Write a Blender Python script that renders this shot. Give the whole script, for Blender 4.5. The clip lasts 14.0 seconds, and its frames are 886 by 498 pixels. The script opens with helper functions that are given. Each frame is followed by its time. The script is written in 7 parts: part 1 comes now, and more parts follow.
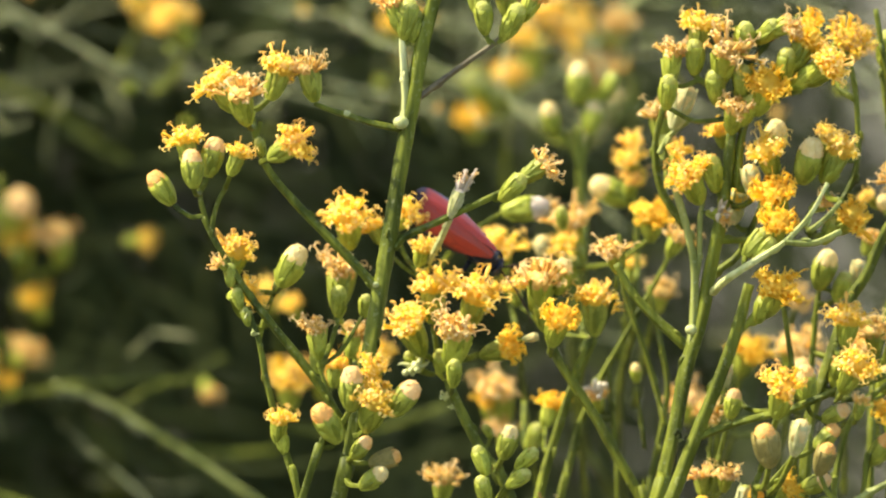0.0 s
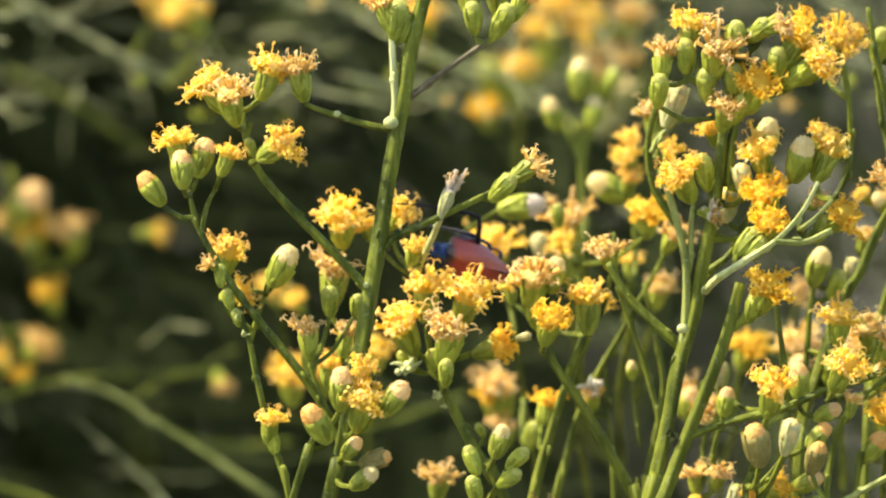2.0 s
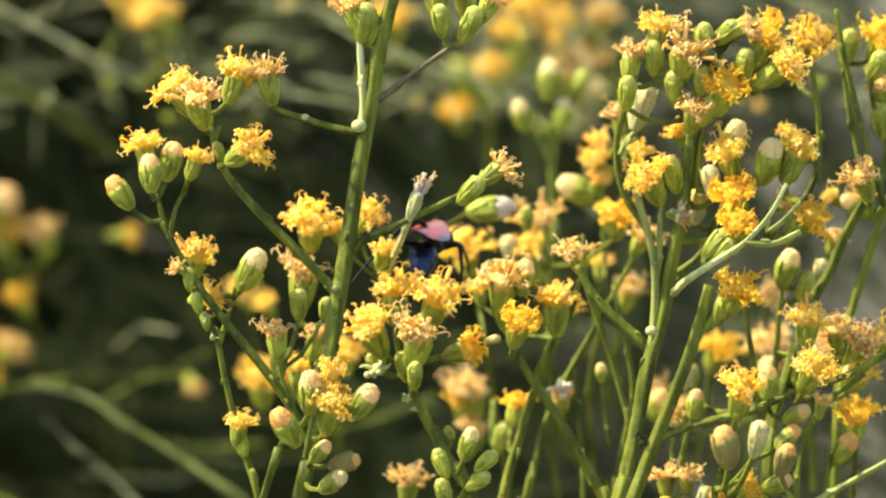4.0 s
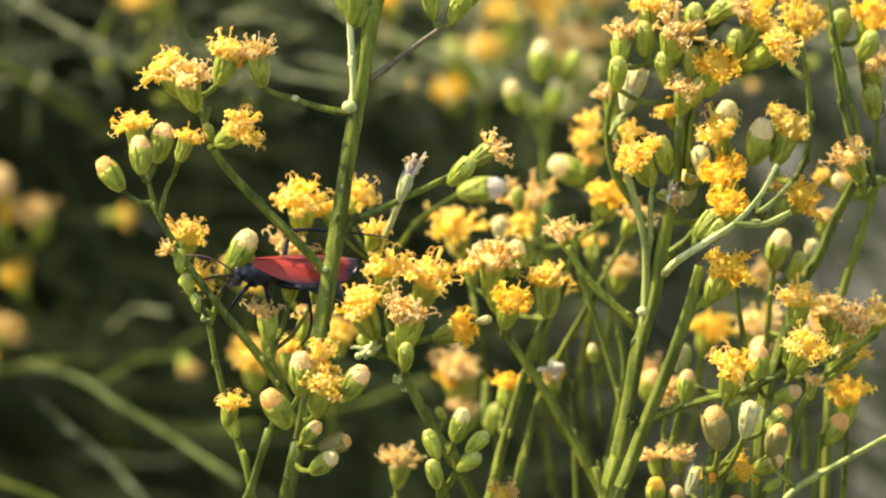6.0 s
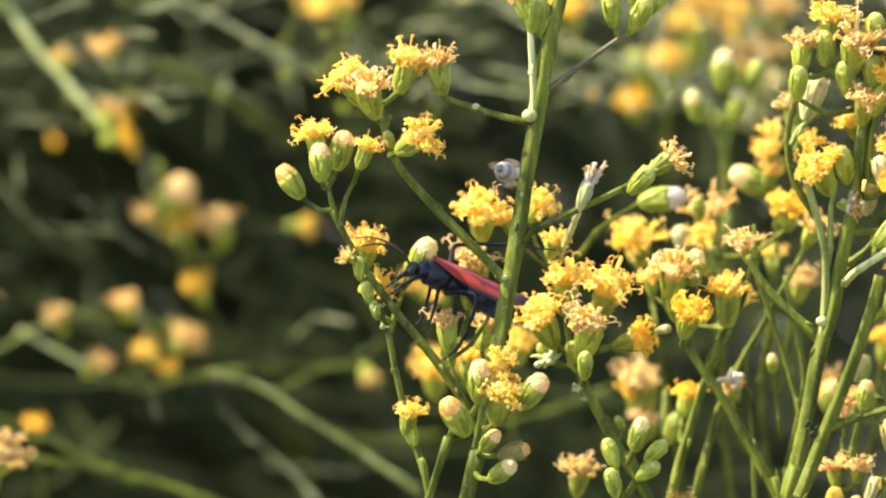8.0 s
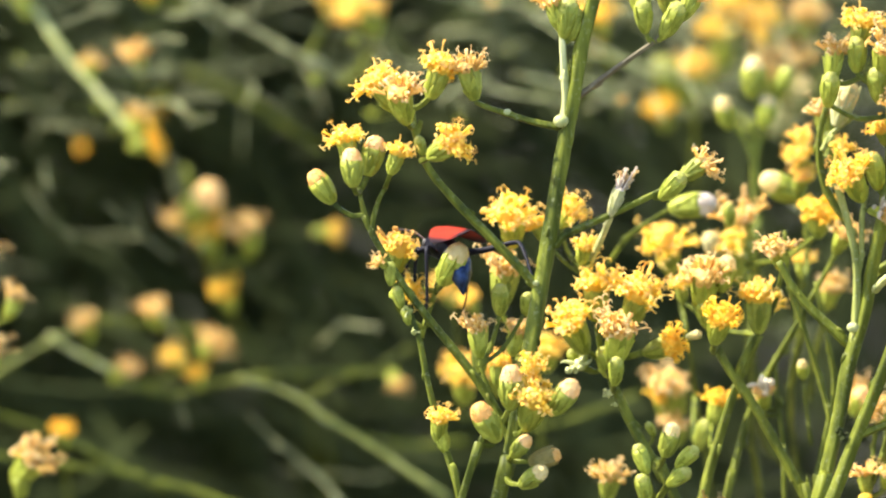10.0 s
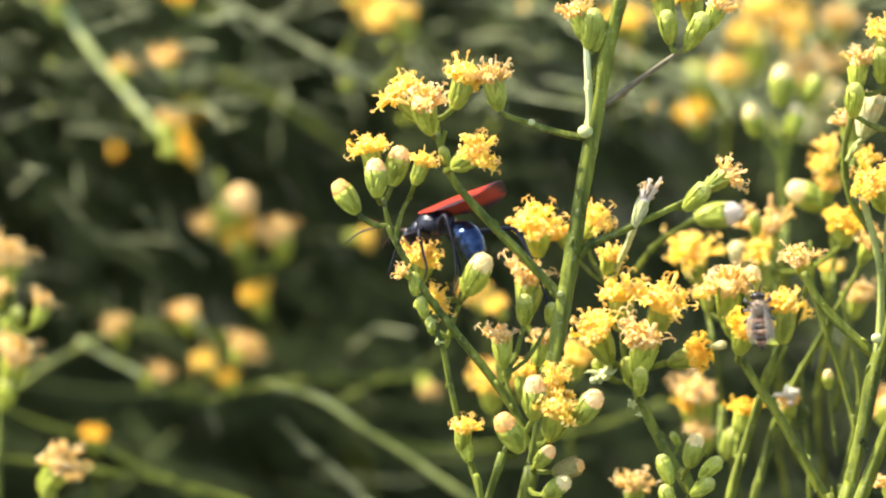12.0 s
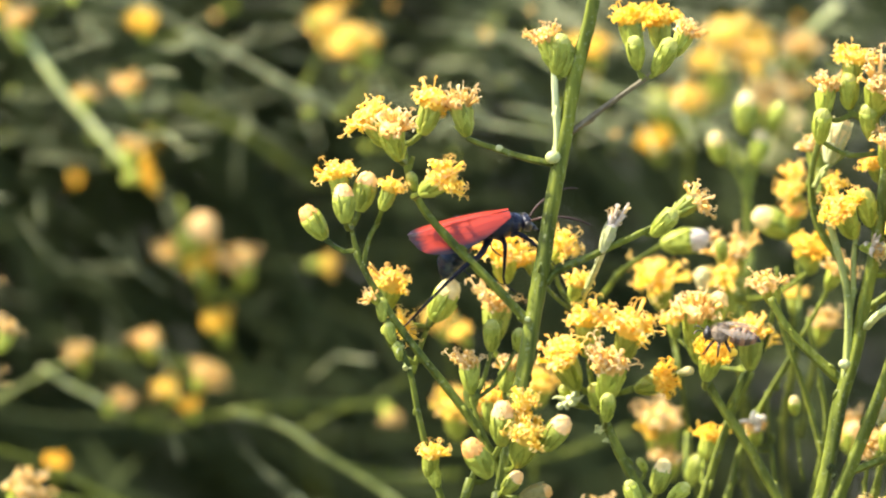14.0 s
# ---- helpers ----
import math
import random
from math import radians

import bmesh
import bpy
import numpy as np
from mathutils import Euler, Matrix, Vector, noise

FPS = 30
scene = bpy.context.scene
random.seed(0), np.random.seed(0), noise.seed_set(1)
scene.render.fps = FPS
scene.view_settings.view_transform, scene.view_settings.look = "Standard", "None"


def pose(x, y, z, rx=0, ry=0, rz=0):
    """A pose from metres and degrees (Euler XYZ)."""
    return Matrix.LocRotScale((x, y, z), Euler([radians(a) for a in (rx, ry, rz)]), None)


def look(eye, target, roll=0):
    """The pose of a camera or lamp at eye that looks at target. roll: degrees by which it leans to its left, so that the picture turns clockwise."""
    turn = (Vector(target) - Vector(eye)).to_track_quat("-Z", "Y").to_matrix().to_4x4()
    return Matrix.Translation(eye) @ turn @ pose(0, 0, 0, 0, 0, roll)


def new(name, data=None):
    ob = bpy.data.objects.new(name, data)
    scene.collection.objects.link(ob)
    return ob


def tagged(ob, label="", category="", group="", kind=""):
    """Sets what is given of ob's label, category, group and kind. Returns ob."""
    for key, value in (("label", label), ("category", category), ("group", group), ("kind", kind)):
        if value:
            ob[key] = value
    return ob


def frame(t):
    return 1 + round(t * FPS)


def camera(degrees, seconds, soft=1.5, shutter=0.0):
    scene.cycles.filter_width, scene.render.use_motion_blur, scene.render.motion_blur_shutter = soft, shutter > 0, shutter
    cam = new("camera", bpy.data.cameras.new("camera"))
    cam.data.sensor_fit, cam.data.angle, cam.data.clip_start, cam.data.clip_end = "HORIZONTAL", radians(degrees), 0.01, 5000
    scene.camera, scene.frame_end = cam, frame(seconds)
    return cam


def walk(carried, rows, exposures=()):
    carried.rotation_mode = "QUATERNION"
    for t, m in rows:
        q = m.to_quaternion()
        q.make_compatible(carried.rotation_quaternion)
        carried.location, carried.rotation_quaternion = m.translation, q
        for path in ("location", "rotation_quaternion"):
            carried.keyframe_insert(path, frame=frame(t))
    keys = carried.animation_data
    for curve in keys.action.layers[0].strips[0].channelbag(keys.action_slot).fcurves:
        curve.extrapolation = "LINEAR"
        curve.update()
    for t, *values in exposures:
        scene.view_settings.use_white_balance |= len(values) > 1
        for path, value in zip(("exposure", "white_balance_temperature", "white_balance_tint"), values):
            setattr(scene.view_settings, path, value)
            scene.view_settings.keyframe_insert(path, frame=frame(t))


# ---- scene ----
# A flowering broom shrub in sun, with a hawk wasp and bees on it; telephoto view from two metres.
cam = camera(4.726, 14.0, soft=2.2)
cam.data.dof.use_dof = True
cam.data.dof.focus_distance = 2.0
cam.data.dof.aperture_fstop = 21.0
PATH = [
    (0.0, (-0.0000, -1.9805, 1.2783), (0.00000, 0.00000, 1.00000), 0.00),
    (0.5, (0.0302, -1.9776, 1.2990), (-0.00099, 0.00050, 1.00357), -0.29),
    (1.0, (0.0379, -1.9771, 1.3027), (-0.00042, 0.00057, 1.00407), -0.45),
    (1.5, (0.0240, -1.9786, 1.2925), (-0.00191, 0.00021, 1.00147), -0.24),
    (2.0, (0.0259, -1.9792, 1.2880), (0.00181, 0.00000, 1.00002), -0.25),
    (2.5, (0.0365, -1.9784, 1.2934), (0.00395, 0.00035, 1.00247), -0.40),
    (3.0, (0.0352, -1.9784, 1.2932), (0.00353, 0.00025, 1.00178), -0.27),
    (3.2, (0.0310, -1.9791, 1.2885), (0.00280, 0.00007, 1.00049), -0.25),
    (5.3, (0.0284, -1.9787, 1.2916), (0.01043, 0.00008, 1.00058), -0.49),
    (5.5, (0.0339, -1.9790, 1.2893), (0.01072, -0.00002, 0.99983), -0.51),
    (6.0, (0.0331, -1.9790, 1.2894), (0.00943, -0.00042, 0.99700), -0.51),
    (6.5, (0.0378, -1.9790, 1.2892), (-0.00421, -0.00017, 0.99877), -0.64),
    (7.0, (0.0412, -1.9780, 1.2963), (-0.01330, 0.00001, 1.00008), -0.65),
    (7.5, (0.0416, -1.9788, 1.2908), (-0.01947, -0.00018, 0.99873), -0.52),
    (8.0, (0.0357, -1.9792, 1.2879), (-0.02404, -0.00018, 0.99874), -0.42),
    (8.5, (0.0297, -1.9788, 1.2904), (-0.02804, -0.00020, 0.99856), -0.35),
    (8.7, (0.0306, -1.9787, 1.2912), (-0.02689, -0.00018, 0.99872), -0.35),
    (10.8, (0.0318, -1.9796, 1.2848), (-0.03268, 0.00022, 1.00154), -0.30),
    (11.0, (0.0318, -1.9796, 1.2848), (-0.03307, 0.00026, 1.00188), -0.30),
    (11.5, (0.0331, -1.9790, 1.2891), (-0.03513, 0.00035, 1.00246), -0.30),
    (12.0, (0.0404, -1.9785, 1.2925), (-0.03436, 0.00023, 1.00163), -0.28),
    (12.5, (0.0405, -1.9786, 1.2919), (-0.03550, 0.00058, 1.00415), -0.25),
    (13.0, (0.0379, -1.9789, 1.2901), (-0.03667, 0.00059, 1.00423), -0.23),
    (13.5, (0.0294, -1.9792, 1.2882), (-0.03798, 0.00066, 1.00471), -0.22),
    (14.0, (0.0341, -1.9789, 1.2901), (-0.02832, 0.00090, 1.00637), -0.21),
]
walk(cam, [(t, look(e, g, r)) for t, e, g, r in PATH],
     [(0, 1.42, 7380, 10), (6, 1.45, 7380, 10), (7, 1.59, 7150, 12), (9, 1.76, 6850, 14), (12, 1.91, 6750, 13), (14, 1.93, 6750, 13)])

# ---- light ----
SUN_WAY = Vector((-0.61, 0.02, 0.79)).normalized()
world = bpy.data.worlds.new("sky")
scene.world = world
world.use_nodes = True
sky = world.node_tree.nodes.new("ShaderNodeTexSky")
sky.sky_type = "NISHITA"
sky.sun_disc = False
sky.sun_elevation = math.asin(SUN_WAY.z)
sky.sun_rotation = math.atan2(SUN_WAY.x, SUN_WAY.y)
back = world.node_tree.nodes["Background"]
back.inputs["Strength"].default_value = 0.145
world.node_tree.links.new(sky.outputs["Color"], back.inputs["Color"])
sun = new("sun", bpy.data.lights.new("sun", "SUN"))
sun.data.energy, sun.data.angle, sun.data.color = 4.35, radians(0.53), (1.0, 0.97, 0.84)
sun.matrix_world = look(SUN_WAY * 5, (0, 0, 0))

# ---- materials ----
def shader(name, dark, light, rough=0.6, scale=900.0, see=0.0, metal=0.0, bump=0.3, vary=0.25, spec=0.4,
           stretch=(1, 1, 1), pieces=0.0, specks=0.0):
    """A two-tone surface: grain and larger stains between two colours, varied from piece to piece, with fine relief."""
    m = bpy.data.materials.new(name)
    m.use_nodes = True
    n, l = m.node_tree.nodes, m.node_tree.links
    out, b = n["Material Output"], n["Principled BSDF"]
    co = n.new("ShaderNodeTexCoord")
    mp = n.new("ShaderNodeMapping")
    mp.inputs["Scale"].default_value = stretch
    l.new(co.outputs["Object"], mp.inputs["Vector"])
    fine, wide = n.new("ShaderNodeTexNoise"), n.new("ShaderNodeTexNoise")
    fine.inputs["Scale"].default_value, fine.inputs["Detail"].default_value = scale, 4
    wide.inputs["Scale"].default_value, wide.inputs["Detail"].default_value = scale * 0.17, 2
    for t in (fine, wide):
        l.new(mp.outputs["Vector"], t.inputs["Vector"])
    both = n.new("ShaderNodeMath")
    both.operation = "ADD"
    l.new(fine.outputs["Fac"], both.inputs[0])
    l.new(wide.outputs["Fac"], both.inputs[1])
    span = n.new("ShaderNodeMapRange")
    span.inputs["From Min"].default_value, span.inputs["From Max"].default_value = 0.75, 1.25 + pieces * 0.6
    l.new(both.outputs[0], span.inputs["Value"])
    mix = n.new("ShaderNodeMix")
    mix.data_type = "RGBA"
    mix.inputs["A"].default_value, mix.inputs["B"].default_value = (*dark, 1), (*light, 1)
    info, geo = n.new("ShaderNodeObjectInfo"), n.new("ShaderNodeNewGeometry")
    piece = n.new("ShaderNodeMath")
    piece.operation, piece.use_clamp = "MULTIPLY_ADD", True
    piece.inputs[1].default_value = pieces
    l.new(geo.outputs["Random Per Island"], piece.inputs[0])
    l.new(span.outputs["Result"], piece.inputs[2])
    l.new(piece.outputs[0], mix.inputs["Factor"])
    ran = n.new("ShaderNodeMath")
    ran.operation = "ADD"
    l.new(info.outputs["Random"], ran.inputs[0])
    l.new(geo.outputs["Random Per Island"], ran.inputs[1])
    val = n.new("ShaderNodeMapRange")
    val.inputs["From Max"].default_value = 2.0
    val.inputs["To Min"].default_value, val.inputs["To Max"].default_value = 1 - vary, 1 + vary
    l.new(ran.outputs[0], val.inputs["Value"])
    hsv = n.new("ShaderNodeHueSaturation")
    if specks:
        dots, fleck, cut = n.new("ShaderNodeTexNoise"), n.new("ShaderNodeMix"), n.new("ShaderNodeMapRange")
        fleck.data_type = "RGBA"
        dots.inputs["Scale"].default_value, dots.inputs["Detail"].default_value = 1300, 2
        l.new(co.outputs["Object"], dots.inputs["Vector"])
        cut.inputs["From Min"].default_value, cut.inputs["From Max"].default_value = 0.60, 0.68
        cut.inputs["To Max"].default_value = specks
        l.new(dots.outputs["Fac"], cut.inputs["Value"])
        l.new(cut.outputs["Result"], fleck.inputs["Factor"])
        l.new(mix.outputs["Result"], fleck.inputs["A"])
        fleck.inputs["B"].default_value = (0.62, 0.64, 0.44, 1)
        l.new(fleck.outputs["Result"], hsv.inputs["Color"])
    else:
        l.new(mix.outputs["Result"], hsv.inputs["Color"])
    l.new(val.outputs["Result"], hsv.inputs["Value"])
    l.new(hsv.outputs["Color"], b.inputs["Base Color"])
    b.inputs["Roughness"].default_value, b.inputs["Metallic"].default_value = rough, metal
    b.inputs["Specular IOR Level"].default_value = spec
    if bump:
        bp = n.new("ShaderNodeBump")
        bp.inputs["Strength"].default_value, bp.inputs["Distance"].default_value = bump, 0.0002
        l.new(fine.outputs["Fac"], bp.inputs["Height"])
        l.new(bp.outputs["Normal"], b.inputs["Normal"])
    if see:
        tr, ms = n.new("ShaderNodeBsdfTranslucent"), n.new("ShaderNodeMixShader")
        l.new(hsv.outputs["Color"], tr.inputs["Color"])
        ms.inputs["Fac"].default_value = see
        l.new(b.outputs["BSDF"], ms.inputs[1])
        l.new(tr.outputs["BSDF"], ms.inputs[2])
        l.new(ms.outputs["Shader"], out.inputs["Surface"])
    return m


STEM = shader("stem_green", (0.032, 0.045, 0.004), (0.165, 0.186, 0.021), 0.52, 600, 0.0, vary=0.2, bump=0.8, stretch=(1, 1, 0.15), spec=0.15, specks=0.10)
GREYSTEM = shader("stem_grey_green", (0.120, 0.143, 0.026), (0.34, 0.36, 0.10), 0.55, 600, 0.0, vary=0.2, bump=0.8, stretch=(1, 1, 0.15), spec=0.25, specks=0.2)
PALE = shader("stem_pale", (0.25, 0.28, 0.07), (0.52, 0.53, 0.24), 0.6, 600, 0.0, vary=0.2, bump=0.8, stretch=(1, 1, 0.15), specks=0.25)
BROWN = shader("stem_brown", (0.065, 0.05, 0.025), (0.16, 0.135, 0.07), 0.7, 700, vary=0.2, bump=0.6)
HUSK = shader("involucre_green", (0.190, 0.240, 0.013), (0.51, 0.54, 0.080), 0.5, 700, 0.38, vary=0.3, pieces=0.7)
HUSK_PALE = shader("involucre_pale", (0.40, 0.41, 0.13), (0.70, 0.66, 0.36), 0.5, 700, 0.38, vary=0.2)
BUD_GREEN = shader("bud_tip_green", (0.42, 0.44, 0.07), (0.68, 0.66, 0.20), 0.5, 600, 0.38, vary=0.15)
HUSK_BROWN = shader("involucre_brown", (0.24, 0.21, 0.05), (0.44, 0.35, 0.11), 0.6, 700, 0.38, vary=0.2)
YELLOW = shader("floret_yellow", (0.92, 0.575, 0.027), (0.975, 0.80, 0.18), 0.55, 700, 0.55, vary=0.12, bump=0.15, pieces=0.5)
GOLD = shader("floret_gold", (0.90, 0.50, 0.016), (0.97, 0.74, 0.11), 0.55, 700, 0.55, vary=0.15, bump=0.15, pieces=0.5)
STYLE = shader("style_cream", (0.92, 0.60, 0.10), (0.97, 0.82, 0.35), 0.6, 700, 0.5, vary=0.15, bump=0, pieces=0.5)
WISP = shader("style_faded", (0.74, 0.48, 0.16), (0.95, 0.79, 0.43), 0.65, 700, 0.4, vary=0.2, bump=0, pieces=0.5)
TAN = shader("floret_faded", (0.62, 0.34, 0.06), (0.90, 0.63, 0.19), 0.65, 700, 0.3, vary=0.3, bump=0.15)
SILK = shader("pappus_white", (0.64, 0.52, 0.40), (0.86, 0.77, 0.64), 0.7, 900, 0.4, vary=0.15, bump=0.2, pieces=0.3)
BLUSH = shader("bud_tip_blush", (0.80, 0.50, 0.16), (0.94, 0.73, 0.38), 0.7, 900, 0.4, vary=0.15, bump=0.3, pieces=0.2)
CREAM = shader("bud_tip_cream", (0.78, 0.61, 0.22), (0.94, 0.81, 0.44), 0.7, 900, 0.4, vary=0.12, bump=0.3, pieces=0.2)
AMBER = shader("bud_tip_amber", (0.72, 0.34, 0.06), (0.90, 0.55, 0.18), 0.6, 500, 0.25, vary=0.15)
# Twig green darkened to carry the shrub's inner shade; also a dark dried knob.
SHADE_AND_KNOB = shader("twig_shade_and_dark_knob", (0.020, 0.027, 0.008), (0.072, 0.086, 0.026), 0.8, 120, 0.0, vary=0.35, bump=0, spec=0.1)
# Pale blotches over near-black green paint the glints and gaps on sunlit twigs.
SUNTWIG = shader("twig_sun_blotched", (0.028, 0.041, 0.010), (0.48, 0.49, 0.235), 0.5, 260, 0.0, vary=0.4, bump=0, spec=0.35)
DRIED = shader("spent_head", (0.30, 0.23, 0.14), (0.78, 0.70, 0.52), 0.8, 1400, 0.1, vary=0.2, bump=0.6, pieces=0.4)
SOIL = shader("soil", (0.050, 0.047, 0.034), (0.130, 0.120, 0.086), 0.95, 14, 0.0, vary=0.0, bump=0.5)


# ---- mesh tools ----
class Geo:
    """Loose vertices and faces that become one mesh."""

    def __init__(self):
        self.v, self.f, self.marks = [], [], []

    def use(self, slot):
        """The faces that follow take the material in this slot."""
        self.marks.append((len(self.f), slot))

    def tube(self, pts, radii, sides=8, cap=True, ridge=0.0):
        base, n = len(self.v), len(pts)
        side = None
        for i, p in enumerate(pts):
            way = (pts[min(i + 1, n - 1)] - pts[max(i - 1, 0)]).normalized()
            if side is None:
                side = way.orthogonal().normalized()
            side = (side - way * side.dot(way)).normalized()
            up = way.cross(side)
            for k in range(sides):
                a = 2 * math.pi * k / sides
                r = radii[i] * (1 + ridge * math.cos(4 * a + i * 0.12) + 0.4 * ridge * math.cos(7 * a + 1))
                self.v.append(p + (side * math.cos(a) + up * math.sin(a)) * r)
        for i in range(n - 1):
            for k in range(sides):
                a, b = base + i * sides + k, base + i * sides + (k + 1) % sides
                self.f.append((a, b, b + sides, a + sides))
        if cap:
            self.f.append(tuple(range(base + sides - 1, base - 1, -1)))
            self.f.append(tuple(range(base + (n - 1) * sides, base + n * sides)))

    def lathe(self, rings, sides=12, wave=0.0, count=5):
        """A turned body round z: rings of (height, radius)."""
        base = len(self.v)
        for z, r in rings:
            for k in range(sides):
                a = 2 * math.pi * k / sides
                q = r * (1 + wave * math.cos(count * a))
                self.v.append(Vector((q * math.cos(a), q * math.sin(a), z)))
        for i in range(len(rings) - 1):
            for k in range(sides):
                a, b = base + i * sides + k, base + i * sides + (k + 1) % sides
                self.f.append((a, b, b + sides, a + sides))
        self.f.append(tuple(range(base + sides - 1, base - 1, -1)))
        self.f.append(tuple(range(base + (len(rings) - 1) * sides, base + len(rings) * sides)))

    def strip(self, pts, widths, across, thick=0.0):
        """A narrow blade along pts."""
        base = len(self.v)
        for p, w in zip(pts, widths):
            self.v.append(p - across * w)
            self.v.append(p + across * w)
        for i in range(len(pts) - 1):
            a = base + 2 * i
            self.f.append((a, a + 1, a + 3, a + 2))

    def ball(self, c, rx, ry, rz, seg=12, rings=8, turn=None):
        base = len(self.v)
        for i in range(rings + 1):
            u = math.pi * i / rings
            for k in range(seg):
                a = 2 * math.pi * k / seg
                p = Vector((rx * math.sin(u) * math.cos(a), ry * math.sin(u) * math.sin(a), rz * math.cos(u)))
                self.v.append(Vector(c) + (turn @ p if turn else p))
        for i in range(rings):
            for k in range(seg):
                a, b = base + i * seg + k, base + i * seg + (k + 1) % seg
                self.f.append((a, a + seg, b + seg, b))

    def mesh(self, name, material, smooth=True):
        m = bpy.data.meshes.new(name)
        m.from_pydata([tuple(p) for p in self.v], [], self.f)
        m.polygons.foreach_set("use_smooth", [smooth] * len(m.polygons))
        for one in material if isinstance(material, tuple) else (material,):
            m.materials.append(one)
        if self.marks:
            slots = [0] * len(self.f)
            for (a, slot), (b, _) in zip(self.marks, self.marks[1:] + [(len(self.f), 0)]):
                slots[a:b] = [slot] * (b - a)
            m.polygons.foreach_set("material_index", slots)
        m.update()
        return m


def smoothed(pts, n=6):
    """A Catmull-Rom line through pts."""
    p = [Vector(q) for q in pts]
    p = [p[0] * 2 - p[1], *p, p[-1] * 2 - p[-2]]
    line = []
    for i in range(1, len(p) - 2):
        for k in range(n):
            t = k / n
            a, b, c, d = p[i - 1:i + 3]
            line.append(0.5 * (2 * b + (c - a) * t + (2 * a - 5 * b + 4 * c - d) * t * t + (3 * b - a - 3 * c + d) * t ** 3))
    line.append(p[-2])
    return line


def child(name, mesh, parent, label=""):
    ob = new(name, mesh)
    ob.parent = parent
    return tagged(ob, label)


def thing(name, at, label, category, group=""):
    ob = new(name)
    ob.location = at
    ob.empty_display_size = 0.01
    return tagged(ob, label, category, group)


MM = 0.001


# ---- flower heads ----
def swell(u):
    """The outline of a head's cup from stalk to rim."""
    return float(np.interp(u, (0, 0.12, 0.3, 0.55, 0.8, 1.0, 1.2, 1.4), (0.34, 0.55, 0.78, 0.93, 1.0, 0.98, 0.90, 0.70)))


def scales(g, rng, length, width, tip_open, reach):
    """Overlapping keeled bracts that hug a head's cup: short ones below, long ones that reach the rim."""
    for row in range(3):
        z0 = length * (0.02, 0.10, 0.16)[row]
        z1 = length * (0.42, 0.78, reach)[row]
        count = (4, 5, 6)[row]
        for k in range(count):
            a = 2 * math.pi * (k + 0.5 * (row % 2)) / count + rng.uniform(-0.15, 0.15)
            top = z1 * rng.uniform(0.92, 1.06)
            lift = 1.12 - 0.05 * row
            base = len(g.v)
            for i in range(6):
                u = i / 5
                z = z0 + (top - z0) * u
                r = width * swell(z / length) * lift + tip_open * u ** 3 * width
                half = 0.60 * math.sqrt(math.sin(math.pi * (0.22 + 0.45 * u))) * (1.03 - u ** 2.4) * (5.2 / count)
                for t in (-1, -0.45, 0, 0.45, 1):
                    b = a + half * t
                    q = r * (1.09 if t == 0 else 1.03 if abs(t) < 0.9 else 0.90)
                    g.v.append(Vector((q * math.cos(b), q * math.sin(b), z)))
            for i in range(5):
                for j in range(4):
                    q = base + i * 5 + j
                    g.f.append((q, q + 1, q + 6, q + 5))


def cup_mesh(seed, length, width, material, tip_open=0.0, reach=1.06):
    rng = random.Random(seed)
    g = Geo()
    g.lathe([(length * u, width * swell(u)) for u in (0, 0.1, 0.25, 0.5, 0.8, 0.98)], 14, 0.04, 5)
    scales(g, rng, length, width, tip_open, reach)
    return g.mesh("flower_head", material)


